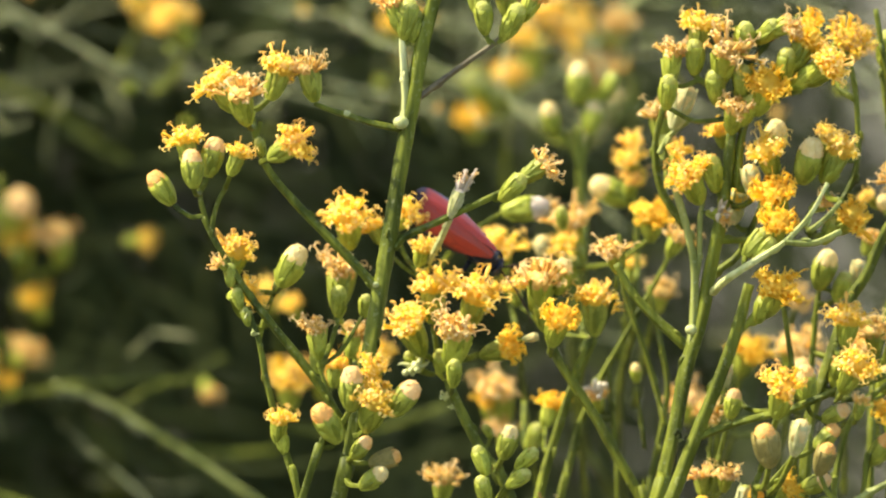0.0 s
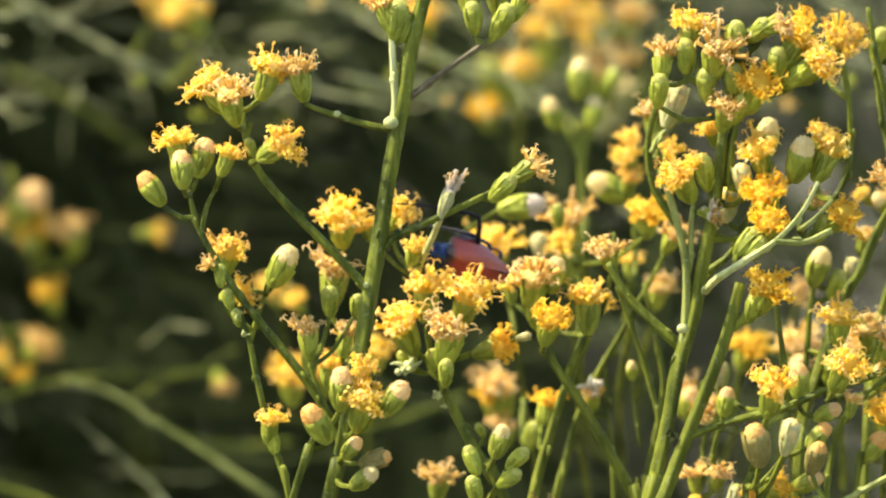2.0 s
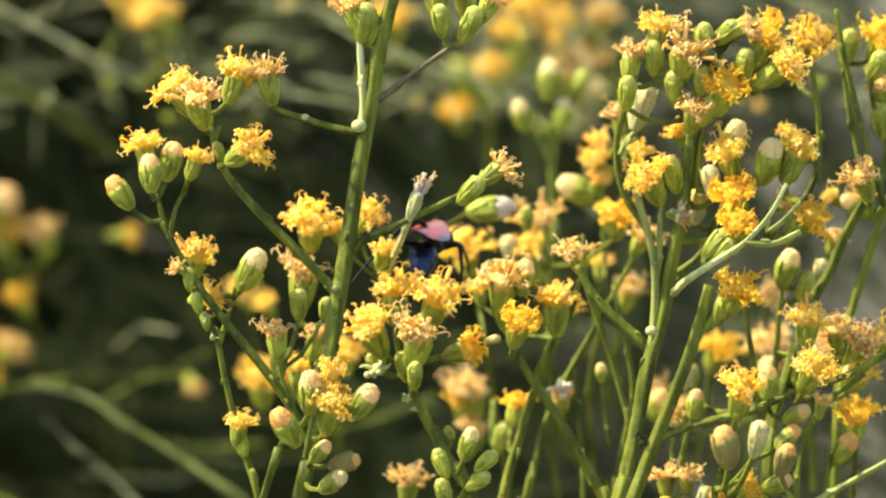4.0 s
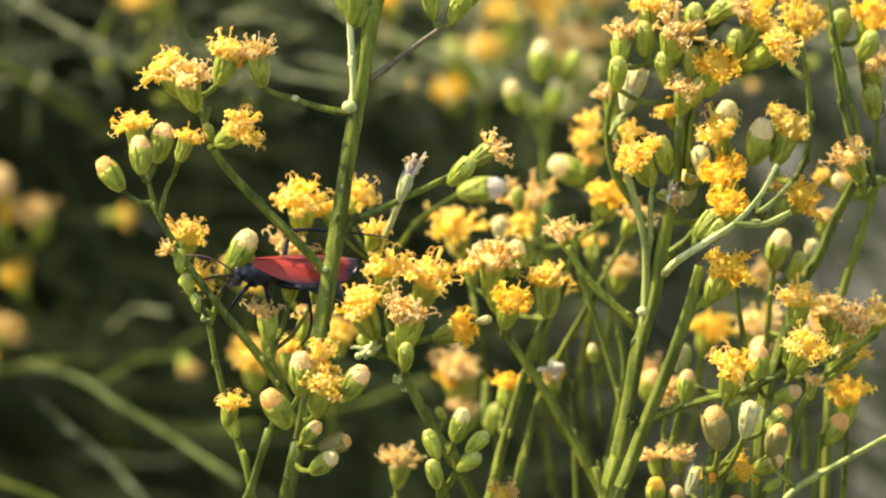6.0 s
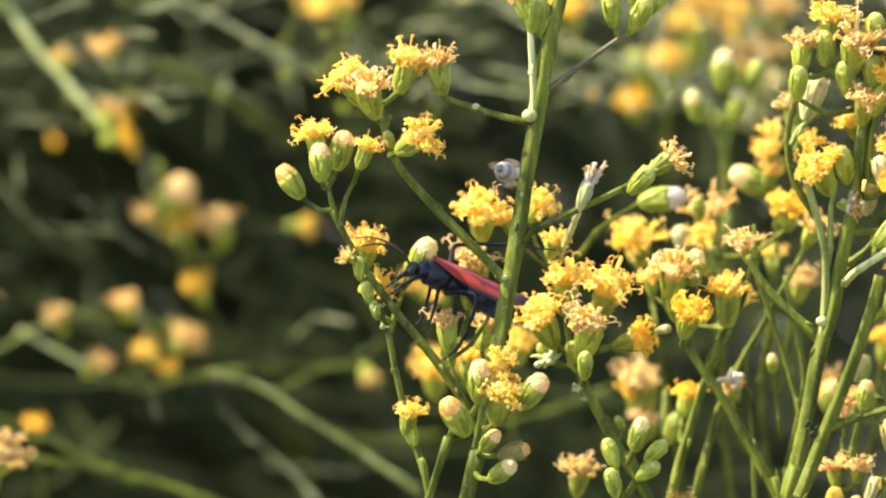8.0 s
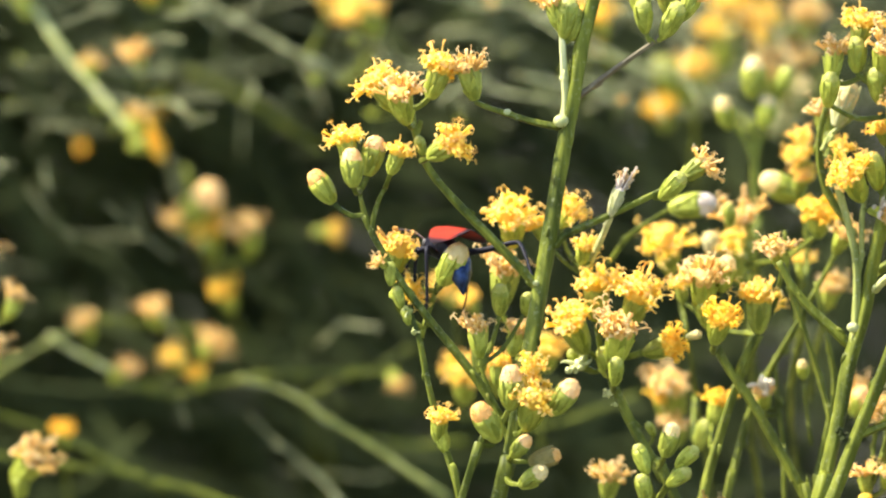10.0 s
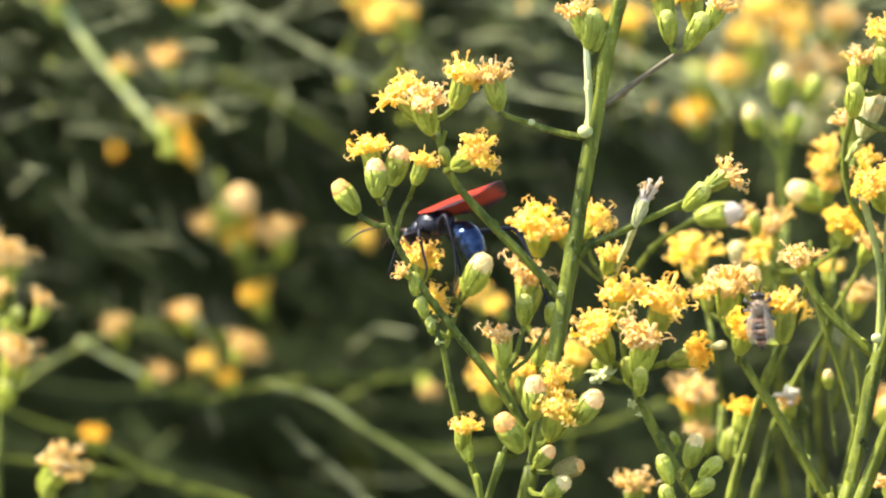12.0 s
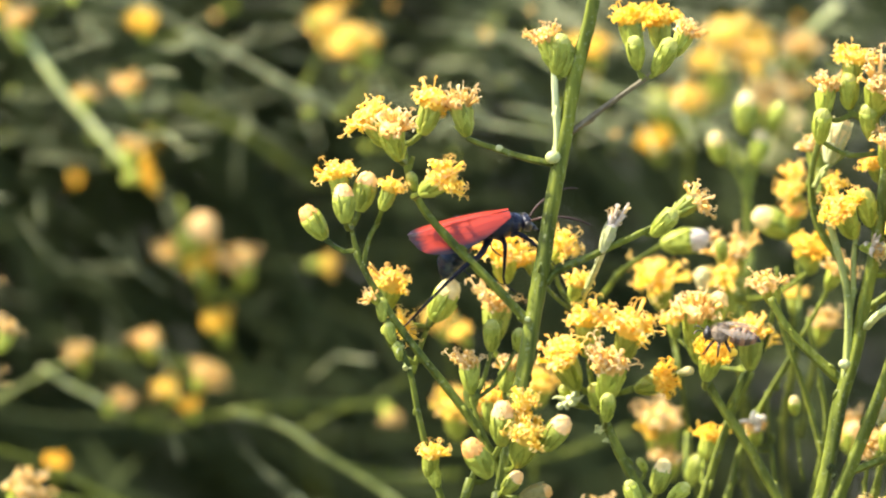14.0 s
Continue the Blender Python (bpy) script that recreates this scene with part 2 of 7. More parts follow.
def floret(g, rng, root, way, size, lobe, curl, wide, finger=False):
    """One tube flower: a trumpet, five pointed lobes that roll back, and a thin forked style that stands out of it. A finger is one still closed."""
    side = way.orthogonal().normalized()
    side = (Matrix.Rotation(rng.uniform(0, 6.28), 3, way) @ side)
    bend = side * size * rng.uniform(-0.12, 0.12)
    top = root + way * size + bend
    pts = [root, root + way * size * 0.45 + bend * 0.4, root + way * size * 0.8 + bend * 0.8, top]
    if finger:
        g.use(1 if rng.random() < 0.5 else 0)
        far = top + way * size * 0.35
        g.tube([root, root + way * size * 0.6 + bend * 0.5, top, far, far + way * 0.35 * MM], [0.30 * MM * wide, 0.36 * MM * wide, 0.44 * MM * wide, 0.50 * MM * wide, 0.16 * MM * wide], 6)
        for s in (1, -1):
            p = [far + side * s * (0.25 + 0.55 * math.sin(a)) * MM + way * (0.5 * math.cos(a) - 0.2) * MM for a in (0.2, 0.8, 1.5, 2.2)]
            g.tube(p, [0.14 * MM, 0.13 * MM, 0.12 * MM, 0.06 * MM], 4)
        return
    g.use(0)
    g.tube(pts, [0.34 * MM * wide, 0.46 * MM * wide, 0.66 * MM * wide, 0.78 * MM * wide], 6, cap=False)
    droop = rng.uniform(0.4, 1.5)
    for k in range(5):
        a = 2 * math.pi * k / 5 + rng.uniform(-0.25, 0.25)
        out = Matrix.Rotation(a, 3, way) @ side
        across = way.cross(out)
        ln = lobe * rng.uniform(0.6, 1.3)
        p = []
        for u in (0, 0.4, 0.75, 1.0):
            p.append(top + out * (0.68 * MM * wide + ln * 0.9 * u * (1 - 0.25 * u)) + way * ln * (0.60 * u - (0.25 + droop * 0.5) * u * u))
        g.use(0 if rng.random() < 0.6 else 1)
        g.strip(p, [0.44 * MM * wide, 0.42 * MM * wide, 0.26 * MM * wide, 0.05 * MM * wide], across)
    if curl:
        g.use(1)
        out = Matrix.Rotation(rng.uniform(0, 6.28), 3, way) @ side
        lean = (way + out * rng.uniform(0, 0.5)).normalized()
        ln = curl * rng.uniform(0.4, 1.3)
        fork = top - way * 0.3 * MM + lean * ln * 0.72
        g.tube([top - way * 0.5 * MM, fork], [0.13 * MM, 0.11 * MM], 5)
        for s in (1, -1):
            o = out * s
            bow = rng.uniform(0.5, 1.1)
            p = [fork + lean * ln * 0.30 * math.sin(a) + o * ln * 0.24 * bow * (1 - math.cos(a)) for a in (0, 0.6, 1.3, 2.1, 3.0)]
            g.tube(p, [0.11 * MM, 0.11 * MM, 0.10 * MM, 0.10 * MM, 0.07 * MM], 4)


def pompom_mesh(seed, materials, count, height, size, lobe, curl, wide, spread, core=2.8):
    """A dense brush of tube flowers on a lumpy dome; now and then one stands far out of it."""
    rng = random.Random(seed)
    g = Geo()
    g.use(0)
    g.ball((0, 0, height - 0.1 * MM), core * MM, core * MM, (core - 0.3) * MM, 12, 8)
    squash = rng.uniform(0.85, 1.1)
    tip = Vector((rng.gauss(0, 0.16), rng.gauss(0, 0.16), 0))
    for i in range(count):
        u = (i + 0.5) / count
        tilt = spread * math.sqrt(u) * rng.uniform(0.85, 1.1)
        a = i * 2.399963 + rng.uniform(-0.25, 0.25)
        way = Vector((math.sin(tilt) * math.cos(a), squash * math.sin(tilt) * math.sin(a), math.cos(tilt))) + tip
        way = (way + Vector((rng.gauss(0, 0.13), rng.gauss(0, 0.13), rng.gauss(0, 0.13)))).normalized()
        root = Vector((way.x * 1.7 * MM, way.y * 1.7 * MM, height - 0.4 * MM + rng.uniform(-0.4, 0.3) * MM))
        tall = rng.choice((0.7, 0.85, 1.0, 1.0, 1.1, 1.25, 1.6 if u > 0.3 else 1.3))
        floret(g, rng, root, way, size * (1.15 - 0.3 * u) * tall * rng.uniform(0.92, 1.08), lobe, curl if rng.random() < 0.8 else 0, wide, rng.random() < 0.14)
    return g.mesh("corolla_tuft", materials)


def knob_mesh(seed, material, length, width, tall):
    """The closed tip of a bud: a dome of packed floret ends, ragged at the rim."""
    rng = random.Random(seed)
    g = Geo()
    z = length * 0.88
    g.lathe([(length * 0.6, width * 0.84)] + [(z + tall * math.sin(a), width * (0.20 + 0.74 * math.cos(a))) for a in (0, 0.3, 0.6, 0.9, 1.2, 1.45)], 15, 0.05, 5)
    for k in range(54):
        u = (k + 0.5) / 54
        up = math.asin(1 - u * 0.93)
        a = k * 2.399963 + rng.uniform(-0.3, 0.3)
        r = width * (0.16 + 0.77 * math.cos(up))
        q = width * rng.uniform(0.06, 0.11)
        g.ball((r * math.cos(a), r * math.sin(a), z + tall * math.sin(up) * rng.uniform(0.93, 1.02)), q, q, q * rng.uniform(0.9, 1.6), 6, 4)
    return g.mesh("bud_tip", material)


CUPS = {
    "o": [cup_mesh(i, 6.8 * MM, 2.15 * MM, HUSK) for i in range(3)],
    "f": [cup_mesh(10 + i, 7.0 * MM, 2.05 * MM, HUSK, 0.12) for i in range(3)],
    "b": [cup_mesh(20 + i, 6.3 * MM, 1.95 * MM, HUSK) for i in range(3)],
    "c": [cup_mesh(25 + i, 5.5 * MM, 2.12 * MM, HUSK, 0, 1.07) for i in range(3)],
    "p": [cup_mesh(30 + i, 7.2 * MM, 1.9 * MM, HUSK_PALE) for i in range(2)],
    "w": [cup_mesh(45, 6.4 * MM, 1.5 * MM, HUSK_PALE)],
    "n": [cup_mesh(40 + i, 6.3 * MM, 2.3 * MM, HUSK_BROWN) for i in range(2)],
}
POMS = {
    "o": [pompom_mesh(i, (YELLOW, TAN if i in (2, 5) else STYLE), 28, 6.7 * MM, 2.5 * MM, 1.3 * MM, 2.3 * MM, 0.74, q, 2.1 + 0.35 * q) for i, q in enumerate((1.05, 1.5, 1.2, 1.65, 1.3, 1.1, 1.4, 1.25))],
    "g": [pompom_mesh(50 + i, (GOLD, YELLOW), 30, 6.7 * MM, 2.3 * MM, 1.2 * MM, 2.0 * MM, 0.72, q, 2.1 + 0.35 * q) for i, q in enumerate((1.2, 1.7, 1.4, 1.6, 1.3))],
    "f": [pompom_mesh(60 + i, (TAN, WISP), 28, 6.6 * MM, 2.5 * MM, 0.95 * MM, 2.2 * MM, 0.64, q, 2.2) for i, q in enumerate((1.0, 1.35, 1.15, 0.9, 1.25))],
    "w": [pompom_mesh(70, (SILK, WISP), 30, 6.2 * MM, 2.7 * MM, 0.8 * MM, 2.0 * MM, 0.5, 0.22, 1.2)],
}
TIPS = {
    "blush": knob_mesh(1, BLUSH, 5.9 * MM, 2.12 * MM, 2.8 * MM),
    "cream": knob_mesh(2, CREAM, 5.9 * MM, 2.12 * MM, 2.8 * MM),
    "amber": knob_mesh(3, AMBER, 5.9 * MM, 2.12 * MM, 2.8 * MM),
    "green": knob_mesh(4, BUD_GREEN, 6.5 * MM, 1.85 * MM, 2.1 * MM),
    "silk": knob_mesh(6, SILK, 5.9 * MM, 2.12 * MM, 3.2 * MM),
    "gold": knob_mesh(5, YELLOW, 5.9 * MM, 2.12 * MM, 2.8 * MM),
}
turns = random.Random(7)
HEAD_WORDS = {"o": "open yellow flower head", "g": "golden-yellow flower head", "f": "faded pinkish-tan flower head",
              "b": "closed green flower bud", "p": "pale slender flower bud", "n": "brown dried flower bud",
              "w": "spent flower head drawn out into white fluff"}


def head(plant, kind, foot, tip, size, top="blush"):
    """A flower head on a plant: kind o open, g golden, f faded, b bud, p pale bud, n brown bud, w spent white; foot and tip in millimetres."""
    foot, tip = Vector(foot) * MM, Vector(tip) * MM
    q = (tip - foot).to_track_quat("Z", "Y") @ Euler((0, 0, turns.uniform(0, 6.28))).to_quaternion()
    cup = child("flower_head", turns.choice(CUPS["o" if kind == "g" else "c" if kind == "b" and top != "green" else kind]), plant, HEAD_WORDS[kind])
    cup.matrix_basis = Matrix.LocRotScale(foot - plant.location, q, (size, size, size))
    if kind in POMS:
        child("corolla_tuft", turns.choice(POMS[kind]), cup)
    else:
        child("bud_tip", TIPS[top], cup)
    return cup


def node(plant, at, radius):
    """A rounded pale leaf scar on a stem; millimetres."""
    g = Geo()
    g.ball(Vector(at) * MM - plant.location, radius * MM, radius * 0.9 * MM, radius * 0.85 * MM, 12, 8)
    return child("leaf_node", g.mesh("leaf_node", PALE), plant, "rounded pale cream node")


def crumple(plant, at, size, material, name, label, seed, leaves=3):
    """A small crumpled tuft: lumps with a few curled scale leaves; millimetres."""
    rng = random.Random(seed)
    c = Vector(at) * MM - plant.location
    g = Geo()
    for _ in range(9):
        d = Vector((rng.gauss(0, 0.34), rng.gauss(0, 0.34), rng.gauss(0, 0.30))) * size * MM
        q = size * rng.uniform(0.16, 0.30) * MM
        g.ball(c + d, q, q * rng.uniform(0.7, 1.1), q * rng.uniform(0.7, 1.1), 8, 6)
    for _ in range(leaves):
        out = Vector((rng.gauss(0, 1), rng.gauss(0, 0.5), rng.gauss(0.2, 0.8))).normalized()
        bow = out.orthogonal().normalized()
        ln = size * rng.uniform(0.6, 1.1) * MM
        g.tube([c, c + out * ln * 0.5 + bow * ln * 0.12, c + out * ln * 0.85 + bow * ln * 0.34, c + out * ln + bow * ln * 0.62], [0.16 * size * MM, 0.19 * size * MM, 0.13 * size * MM, 0.03 * size * MM], 6)
    return child(name, g.mesh(name, material), plant, label)


def stem(plant, name, thick0, thick1, *pts, material=None):
    """A tapering striped stem with small scale leaves; pts and thicknesses in millimetres."""
    line = smoothed([Vector(p) * MM - plant.location for p in pts])
    slim = 0.94 if name == "main_stem" else 0.80
    thick0, thick1 = thick0 * slim, thick1 * slim
    rng = random.Random(int(abs(pts[0][0]) * 100) + len(pts))
    n = len(line)
    g = Geo()
    r = [(thick0 + (thick1 - thick0) * i / (n - 1)) * 0.5 * MM * (1 + 0.05 * rng.uniform(-1, 1)) for i in range(n)]
    g.tube(line, r, 20, True, 0.13)
    run = 0
    for i in range(1, n - 1):
        run += (line[i] - line[i - 1]).length
        if run > rng.uniform(4, 13) * MM:
            run = 0
            way = (line[i + 1] - line[i - 1]).normalized()
            out = Matrix.Rotation(rng.uniform(0, 6.28), 3, way) @ way.orthogonal().normalized()
            p = line[i] + out * r[i] * 0.9
            s = rng.uniform(0.5, 1.25) * MM
            g.tube([p - way * s * 0.5, p + out * s * 0.18, p + way * s * 0.7 + out * s * 0.35, p + way * s * 1.5 + out * s * 0.40],
                   [0.30 * s, 0.42 * s, 0.30 * s, 0.04 * s], 5)
    return child(name, g.mesh(name, material or STEM), plant)


# ---- ground and the shrub behind ----
def ground():
    n = 60
    g = Geo()
    for j in range(n + 1):
        for i in range(n + 1):
            u, v = i / n * 2 - 1, j / n * 2 - 1
            x, y = 400 * u * abs(u) ** 2.4, 4 + 400 * v * abs(v) ** 2.4
            g.v.append(Vector((x, y, 0.03 * noise.noise(Vector((x, y, 0)) * 1.3) * min(1, abs(x) + 0.4))))
    for j in range(n):
        for i in range(n):
            a = j * (n + 1) + i
            g.f.append((a, a + 1, a + n + 2, a + n + 1))
    return tagged(new("ground", g.mesh("ground", SOIL)), "dry grey-brown gravelly soil", "ground", kind="structure")


def twigs(name, label, material, count, box, lean, thick, length, seed, low=0, stray=1.0, mound=False):
    """A tangle of thin broom twigs: three-sided bent rods filling a box."""
    rng = random.Random(seed)
    g = Geo()
    (x0, x1), (y0, y1), (z0, z1) = box
    for i in range(count + low):
        p = Vector((rng.uniform(x0, x1), rng.uniform(y0, y1), rng.uniform(z0, z1) if i < count else rng.uniform(-0.12, z0)))
        if mound:
            # a rounded, lumpy crown: nothing grows outside it
            q = Vector(((2 * p.x - x0 - x1) / (x1 - x0), (2 * p.y - y0 - y1) / (y1 - y0), (p.z - z0) / (z1 - z0)))
            if abs(q.x) ** 4 + abs(q.y) ** 4 + max(0, q.z) ** 3 > 1.0 + 0.35 * noise.noise(p * 3.5):
                continue
        p.z += 1.0 - 0.14 * p.y
        way = Vector((rng.gauss(lean[0], 0.55 * stray), rng.gauss(0, 0.35), rng.gauss(lean[1], 0.4 * stray))).normalized()
        ln = rng.uniform(0.5, 1.2) * length
        bend = Vector((rng.gauss(0, 0.1), rng.gauss(0, 0.1), rng.gauss(0, 0.1))) * ln
        r = thick * rng.uniform(0.6, 1.3)
        g.tube([p - way * ln * 0.6, p + bend, p + way * ln * 0.6], [r * 0.7, r, r * 0.5], 4, False)
    return tagged(new(name, g.mesh(name, material)), label, "shrub", kind="stuff")


def lumps(name, label, material, count, box, size, seed):
    """Small ragged flower heads scattered through the shrub behind."""
    rng = random.Random(seed)
    g = Geo()
    (x0, x1), (y0, y1), (z0, z1) = box
    for _ in range(count):
        c = Vector((rng.uniform(x0, x1), rng.uniform(y0, y1), rng.uniform(z0, z1)))
        c.z += 1.0 - 0.14 * c.y
        s = size * rng.uniform(0.5, 1.2)
        g.ball(c, s * 0.6, s * 0.6, s * 0.7, 7, 5)
        for _ in range(9):
            d = Vector((rng.gauss(0, 1), rng.gauss(0, 1), rng.gauss(0.6, 1))).normalized()
            g.tube([c + d * s * 0.4, c + d * s * 1.25], [s * 0.22, s * 0.06], 4, False)
    return tagged(new(name, g.mesh(name, material)), label, "shrub", kind="stuff")


ground()
twigs("shrub_twigs", "tangled broom twigs in the shrub behind, sunlit patches in their colour", SUNTWIG, 165, ((-0.22, 0.18), (0.34, 0.60), (0.03, 0.12)), (-0.9, 0.25), 0.00038, 0.022, 3, 6, stray=0.8)
twigs("fine_twigs", "fine thread-like broom twigs in the shrub behind", SUNTWIG, 300, ((-0.20, 0.16), (0.30, 0.50), (0.025, 0.11)), (-0.9, 0.1), 0.00030, 0.011, 23, 8, stray=1.2)
twigs("dim_twigs", "broom twigs deeper in the shrub, shade put into their dark green", SHADE_AND_KNOB, 640, ((-0.24, 0.20), (0.42, 0.74), (-0.10, 0.12)), (-0.8, 0.3), 0.00065, 0.034, 29, stray=1.0)
twigs("side_twigs", "upright broom twigs at the side of the shrub, sunlit patches in their colour", SUNTWIG, 90, ((-0.24, -0.10), (0.34, 0.56), (-0.02, 0.07)), (-0.5, 0.6), 0.00034, 0.012, 37, stray=1.1)
# Extra pale twigs brighten this side where sunlit haze and ground lie behind.
twigs("bright_twigs", "pale broom twigs at the shrub's outer side, put in for bright haze", SUNTWIG, 75, ((-0.03, 0.12), (0.36, 0.62), (0.03, 0.085)), (-0.7, 0.2), 0.00060, 0.024, 13)
twigs("shaded_twigs", "dense shaded broom twigs filling the shrub, their colour darkened too", SHADE_AND_KNOB, 46000, ((-1.75, 0.09), (0.95, 2.5), (-0.9, 1.3)), (-0.5, 0.7), 0.0023, 0.20, 4, mound=True)
# Added out of view overhead to keep the sun off the twig mass below.
twigs("shrub_canopy", "unseen mass of broom twigs added to shade the shrub below", SHADE_AND_KNOB, 10500, ((-1.5, 0.0), (0.80, 1.2), (0.15, 1.2)), (-0.3, 0.8), 0.0030, 0.24, 9, mound=True)
twigs("open_twigs", "sparse broom twigs at the open side of the shrub", SHADE_AND_KNOB, 1350, ((-0.03, 0.75), (0.7, 1.9), (-0.4, 0.2)), (-0.3, 0.8), 0.0018, 0.2, 11)
lumps("shrub_buds", "small green buds among the twigs behind", HUSK, 140, ((-0.22, 0.18), (0.3, 0.6), (0.025, 0.12)), 0.0015, 6)
lumps("shrub_faded_heads", "faded flower heads among the twigs behind", TAN, 64, ((-0.22, 0.18), (0.3, 0.6), (0.025, 0.12)), 0.0016, 7)
lumps("shrub_yellow_heads", "yellow flower heads among the twigs behind", GOLD, 11, ((-0.22, 0.18), (0.45, 0.8), (0.02, 0.12)), 0.0024, 8)


# ---- the broom, stem by stem: millimetres ----
def main_spray():
    p = thing("broom_stem", (0.0329, 0.0565, 0.0000), "tall green broom stem with branching twigs of yellow flower heads", "flowering stem", "flowering broom stems")
    stem(p, "main_stem", 2.63, 3.37, (-0.1, 7.6, 1054.1), (-1.2, 6.7, 1047.9), (-3.7, 5.4, 1038.5), (-6.0, 3.6, 1025.5), (-8.0, 2.0, 1014.6), (-9.8, 0.4, 1003.1), (-11.8, -1.2, 991.6), (-13.7, -2.6, 981.2), (-15.9, -4.2, 969.8), (-18.2, -5.9, 958.3), (-20.4, -7.0, 950.0), (-50.0, 3.7, 820.0), (59.4, 56.5, 520.0), (32.9, 56.5, -10.0))
    stem(p, "twig", 1.58, 1.89, (-7.7, 5.6, 1040.1), (-7.4, 4.8, 1034.4), (-7.0, 3.9, 1028.1), (-7.2, 3.1, 1021.9), (-7.9, 2.2, 1015.6), material=PALE)
    stem(p, "twig", 0.95, 1.37, (11.8, 5.6, 1040.0), (9.0, 5.3, 1037.6), (4.2, 4.8, 1034.3), (-0.0, 4.4, 1031.2), (-4.4, 3.9, 1027.9), material=BROWN)
    stem(p, "twig", 0.95, 1.16, (7.4, 6.0, 1042.6), (8.2, 5.5, 1039.0), (9.0, 5.3, 1037.6))
    stem(p, "twig", 0.95, 1.16, (13.7, 6.0, 1042.6), (11.8, 5.6, 1040.0))
    stem(p, "twig", 1.26, 1.58, (-23.9, 3.8, 1026.9), (-21.6, 3.6, 1025.9), (-17.9, 3.5, 1024.7), (-12.7, 3.3, 1023.1), (-7.7, 3.1, 1022.1))
    stem(p, "twig", 1.58, 2.11, (-35.8, 3.6, 1025.6), (-34.8, 2.9, 1020.4), (-32.2, 2.0, 1014.1), (-25.4, 0.9, 1006.3), (-19.1, 0.0, 1000.0), (-12.8, -1.0, 993.2), (-11.8, -1.3, 990.6))
    stem(p, "twig", 1.05, 1.26, (-33.9, 3.3, 1023.5), (-34.8, 2.9, 1020.4))
    stem(p, "twig", 1.47, 2.11, (-44.7, 0.8, 1005.9), (-42.3, 0.2, 1001.2), (-38.1, -0.8, 994.4), (-33.9, -1.6, 988.6), (-25.5, -3.1, 978.2), (-20.8, -4.0, 971.4), (-17.2, -5.1, 963.5), (-18.2, -6.2, 956.2))
    stem(p, "twig", 1.16, 1.47, (-49.1, 1.0, 1007.2), (-46.7, 0.8, 1005.9), (-44.7, 0.8, 1005.9), (-43.8, 0.6, 1004.3))
    stem(p, "twig", 1.05, 1.37, (-45.4, 1.5, 1010.6), (-44.9, 1.1, 1007.9), (-43.8, 0.6, 1004.3))
    stem(p, "twig", 1.05, 1.37, (-40.6, 1.6, 1011.1), (-42.0, 1.2, 1008.5), (-43.1, 0.5, 1003.8), (-42.3, 0.2, 1001.2))
    stem(p, "twig", 1.07, 1.28, (-31.3, 22.5, 990.3), (-33.2, 21.7, 985.0), (-34.8, 21.0, 979.8))
    stem(p, "side_stem", 1.37, 1.68, (-36.5, -1.5, 989.1), (-34.4, -2.3, 983.4), (-32.7, -3.5, 975.1), (-30.3, -4.8, 965.7), (-27.7, -6.0, 957.3), (-25.6, -7.3, 947.9), (-0.1, 3.4, 817.9), (57.2, 56.3, 520.0), (31.0, 56.3, -10.0))
    stem(p, "twig", 1.78, 1.89, (-21.9, -14.7, 967.3), (-24.2, -15.5, 961.0), (-26.3, -16.4, 954.8), (-64.8, -4.8, 824.8), (56.9, 51.8, 520.0), (30.8, 51.8, -10.0))
    stem(p, "twig", 0.95, 1.27, (-23.1, 3.5, 977.1), (-21.7, 3.0, 973.1), (-20.0, 2.4, 969.2))
    stem(p, "twig", 1.07, 1.28, (-19.9, 31.9, 983.4), (-17.8, 31.2, 978.1), (-15.4, 30.0, 969.6))
    stem(p, "twig", 1.37, 1.68, (13.1, 1.6, 1011.5), (7.3, 1.2, 1008.8), (-0.1, 0.8, 1005.4), (-7.0, 0.3, 1002.3), (-9.1, -0.0, 1000.0))
    stem(p, "twig", 1.26, 1.47, (1.8, 0.9, 1006.7), (-0.1, 10.3, 1001.1), (-2.3, 26.5, 994.4), (-4.2, 39.6, 988.7), material=PALE)
    head(p, "b", (-7.3, 5.4, 1038.5), (-6.0, 5.4, 1047.0), 1.00, "green")
    head(p, "f", (-7.8, 5.6, 1039.9), (-9.6, 6.5, 1046.4), 0.80)
    stem(p, "stalk", 1.12, 1.34, (-5.9, 5.4, 1038.7), (-6.7, 5.3, 1038.0), (-7.6, 5.4, 1038.2))
    head(p, "b", (-6.0, 5.4, 1038.1), (-4.7, 6.3, 1044.8), 0.80, "green")
    stem(p, "stalk", 1.20, 1.45, (7.2, 16.1, 1042.0), (7.7, 11.2, 1040.2), (7.7, 5.8, 1041.3))
    head(p, "g", (7.3, 16.0, 1041.5), (6.0, 17.1, 1049.2), 0.93)
    head(p, "b", (7.9, 5.6, 1039.5), (7.2, 4.3, 1046.6), 0.84, "green")
    stem(p, "stalk", 1.20, 1.44, (12.0, 5.3, 1039.5), (11.4, 5.5, 1039.0), (10.9, 5.5, 1039.3))
    head(p, "b", (11.8, 5.5, 1039.0), (14.6, 3.6, 1046.1), 0.92, "green")
    stem(p, "stalk", 1.21, 1.45, (12.2, 22.7, 1041.1), (12.4, 14.7, 1038.5), (12.1, 5.7, 1040.4))
    head(p, "g", (12.3, 22.7, 1040.5), (11.4, 23.8, 1048.4), 0.93)
    stem(p, "stalk", 1.07, 1.28, (14.9, 6.0, 1042.4), (14.0, 5.9, 1041.9), (13.4, 5.9, 1042.2))
    head(p, "f", (14.7, 5.9, 1041.9), (17.4, 6.6, 1047.3), 0.73)
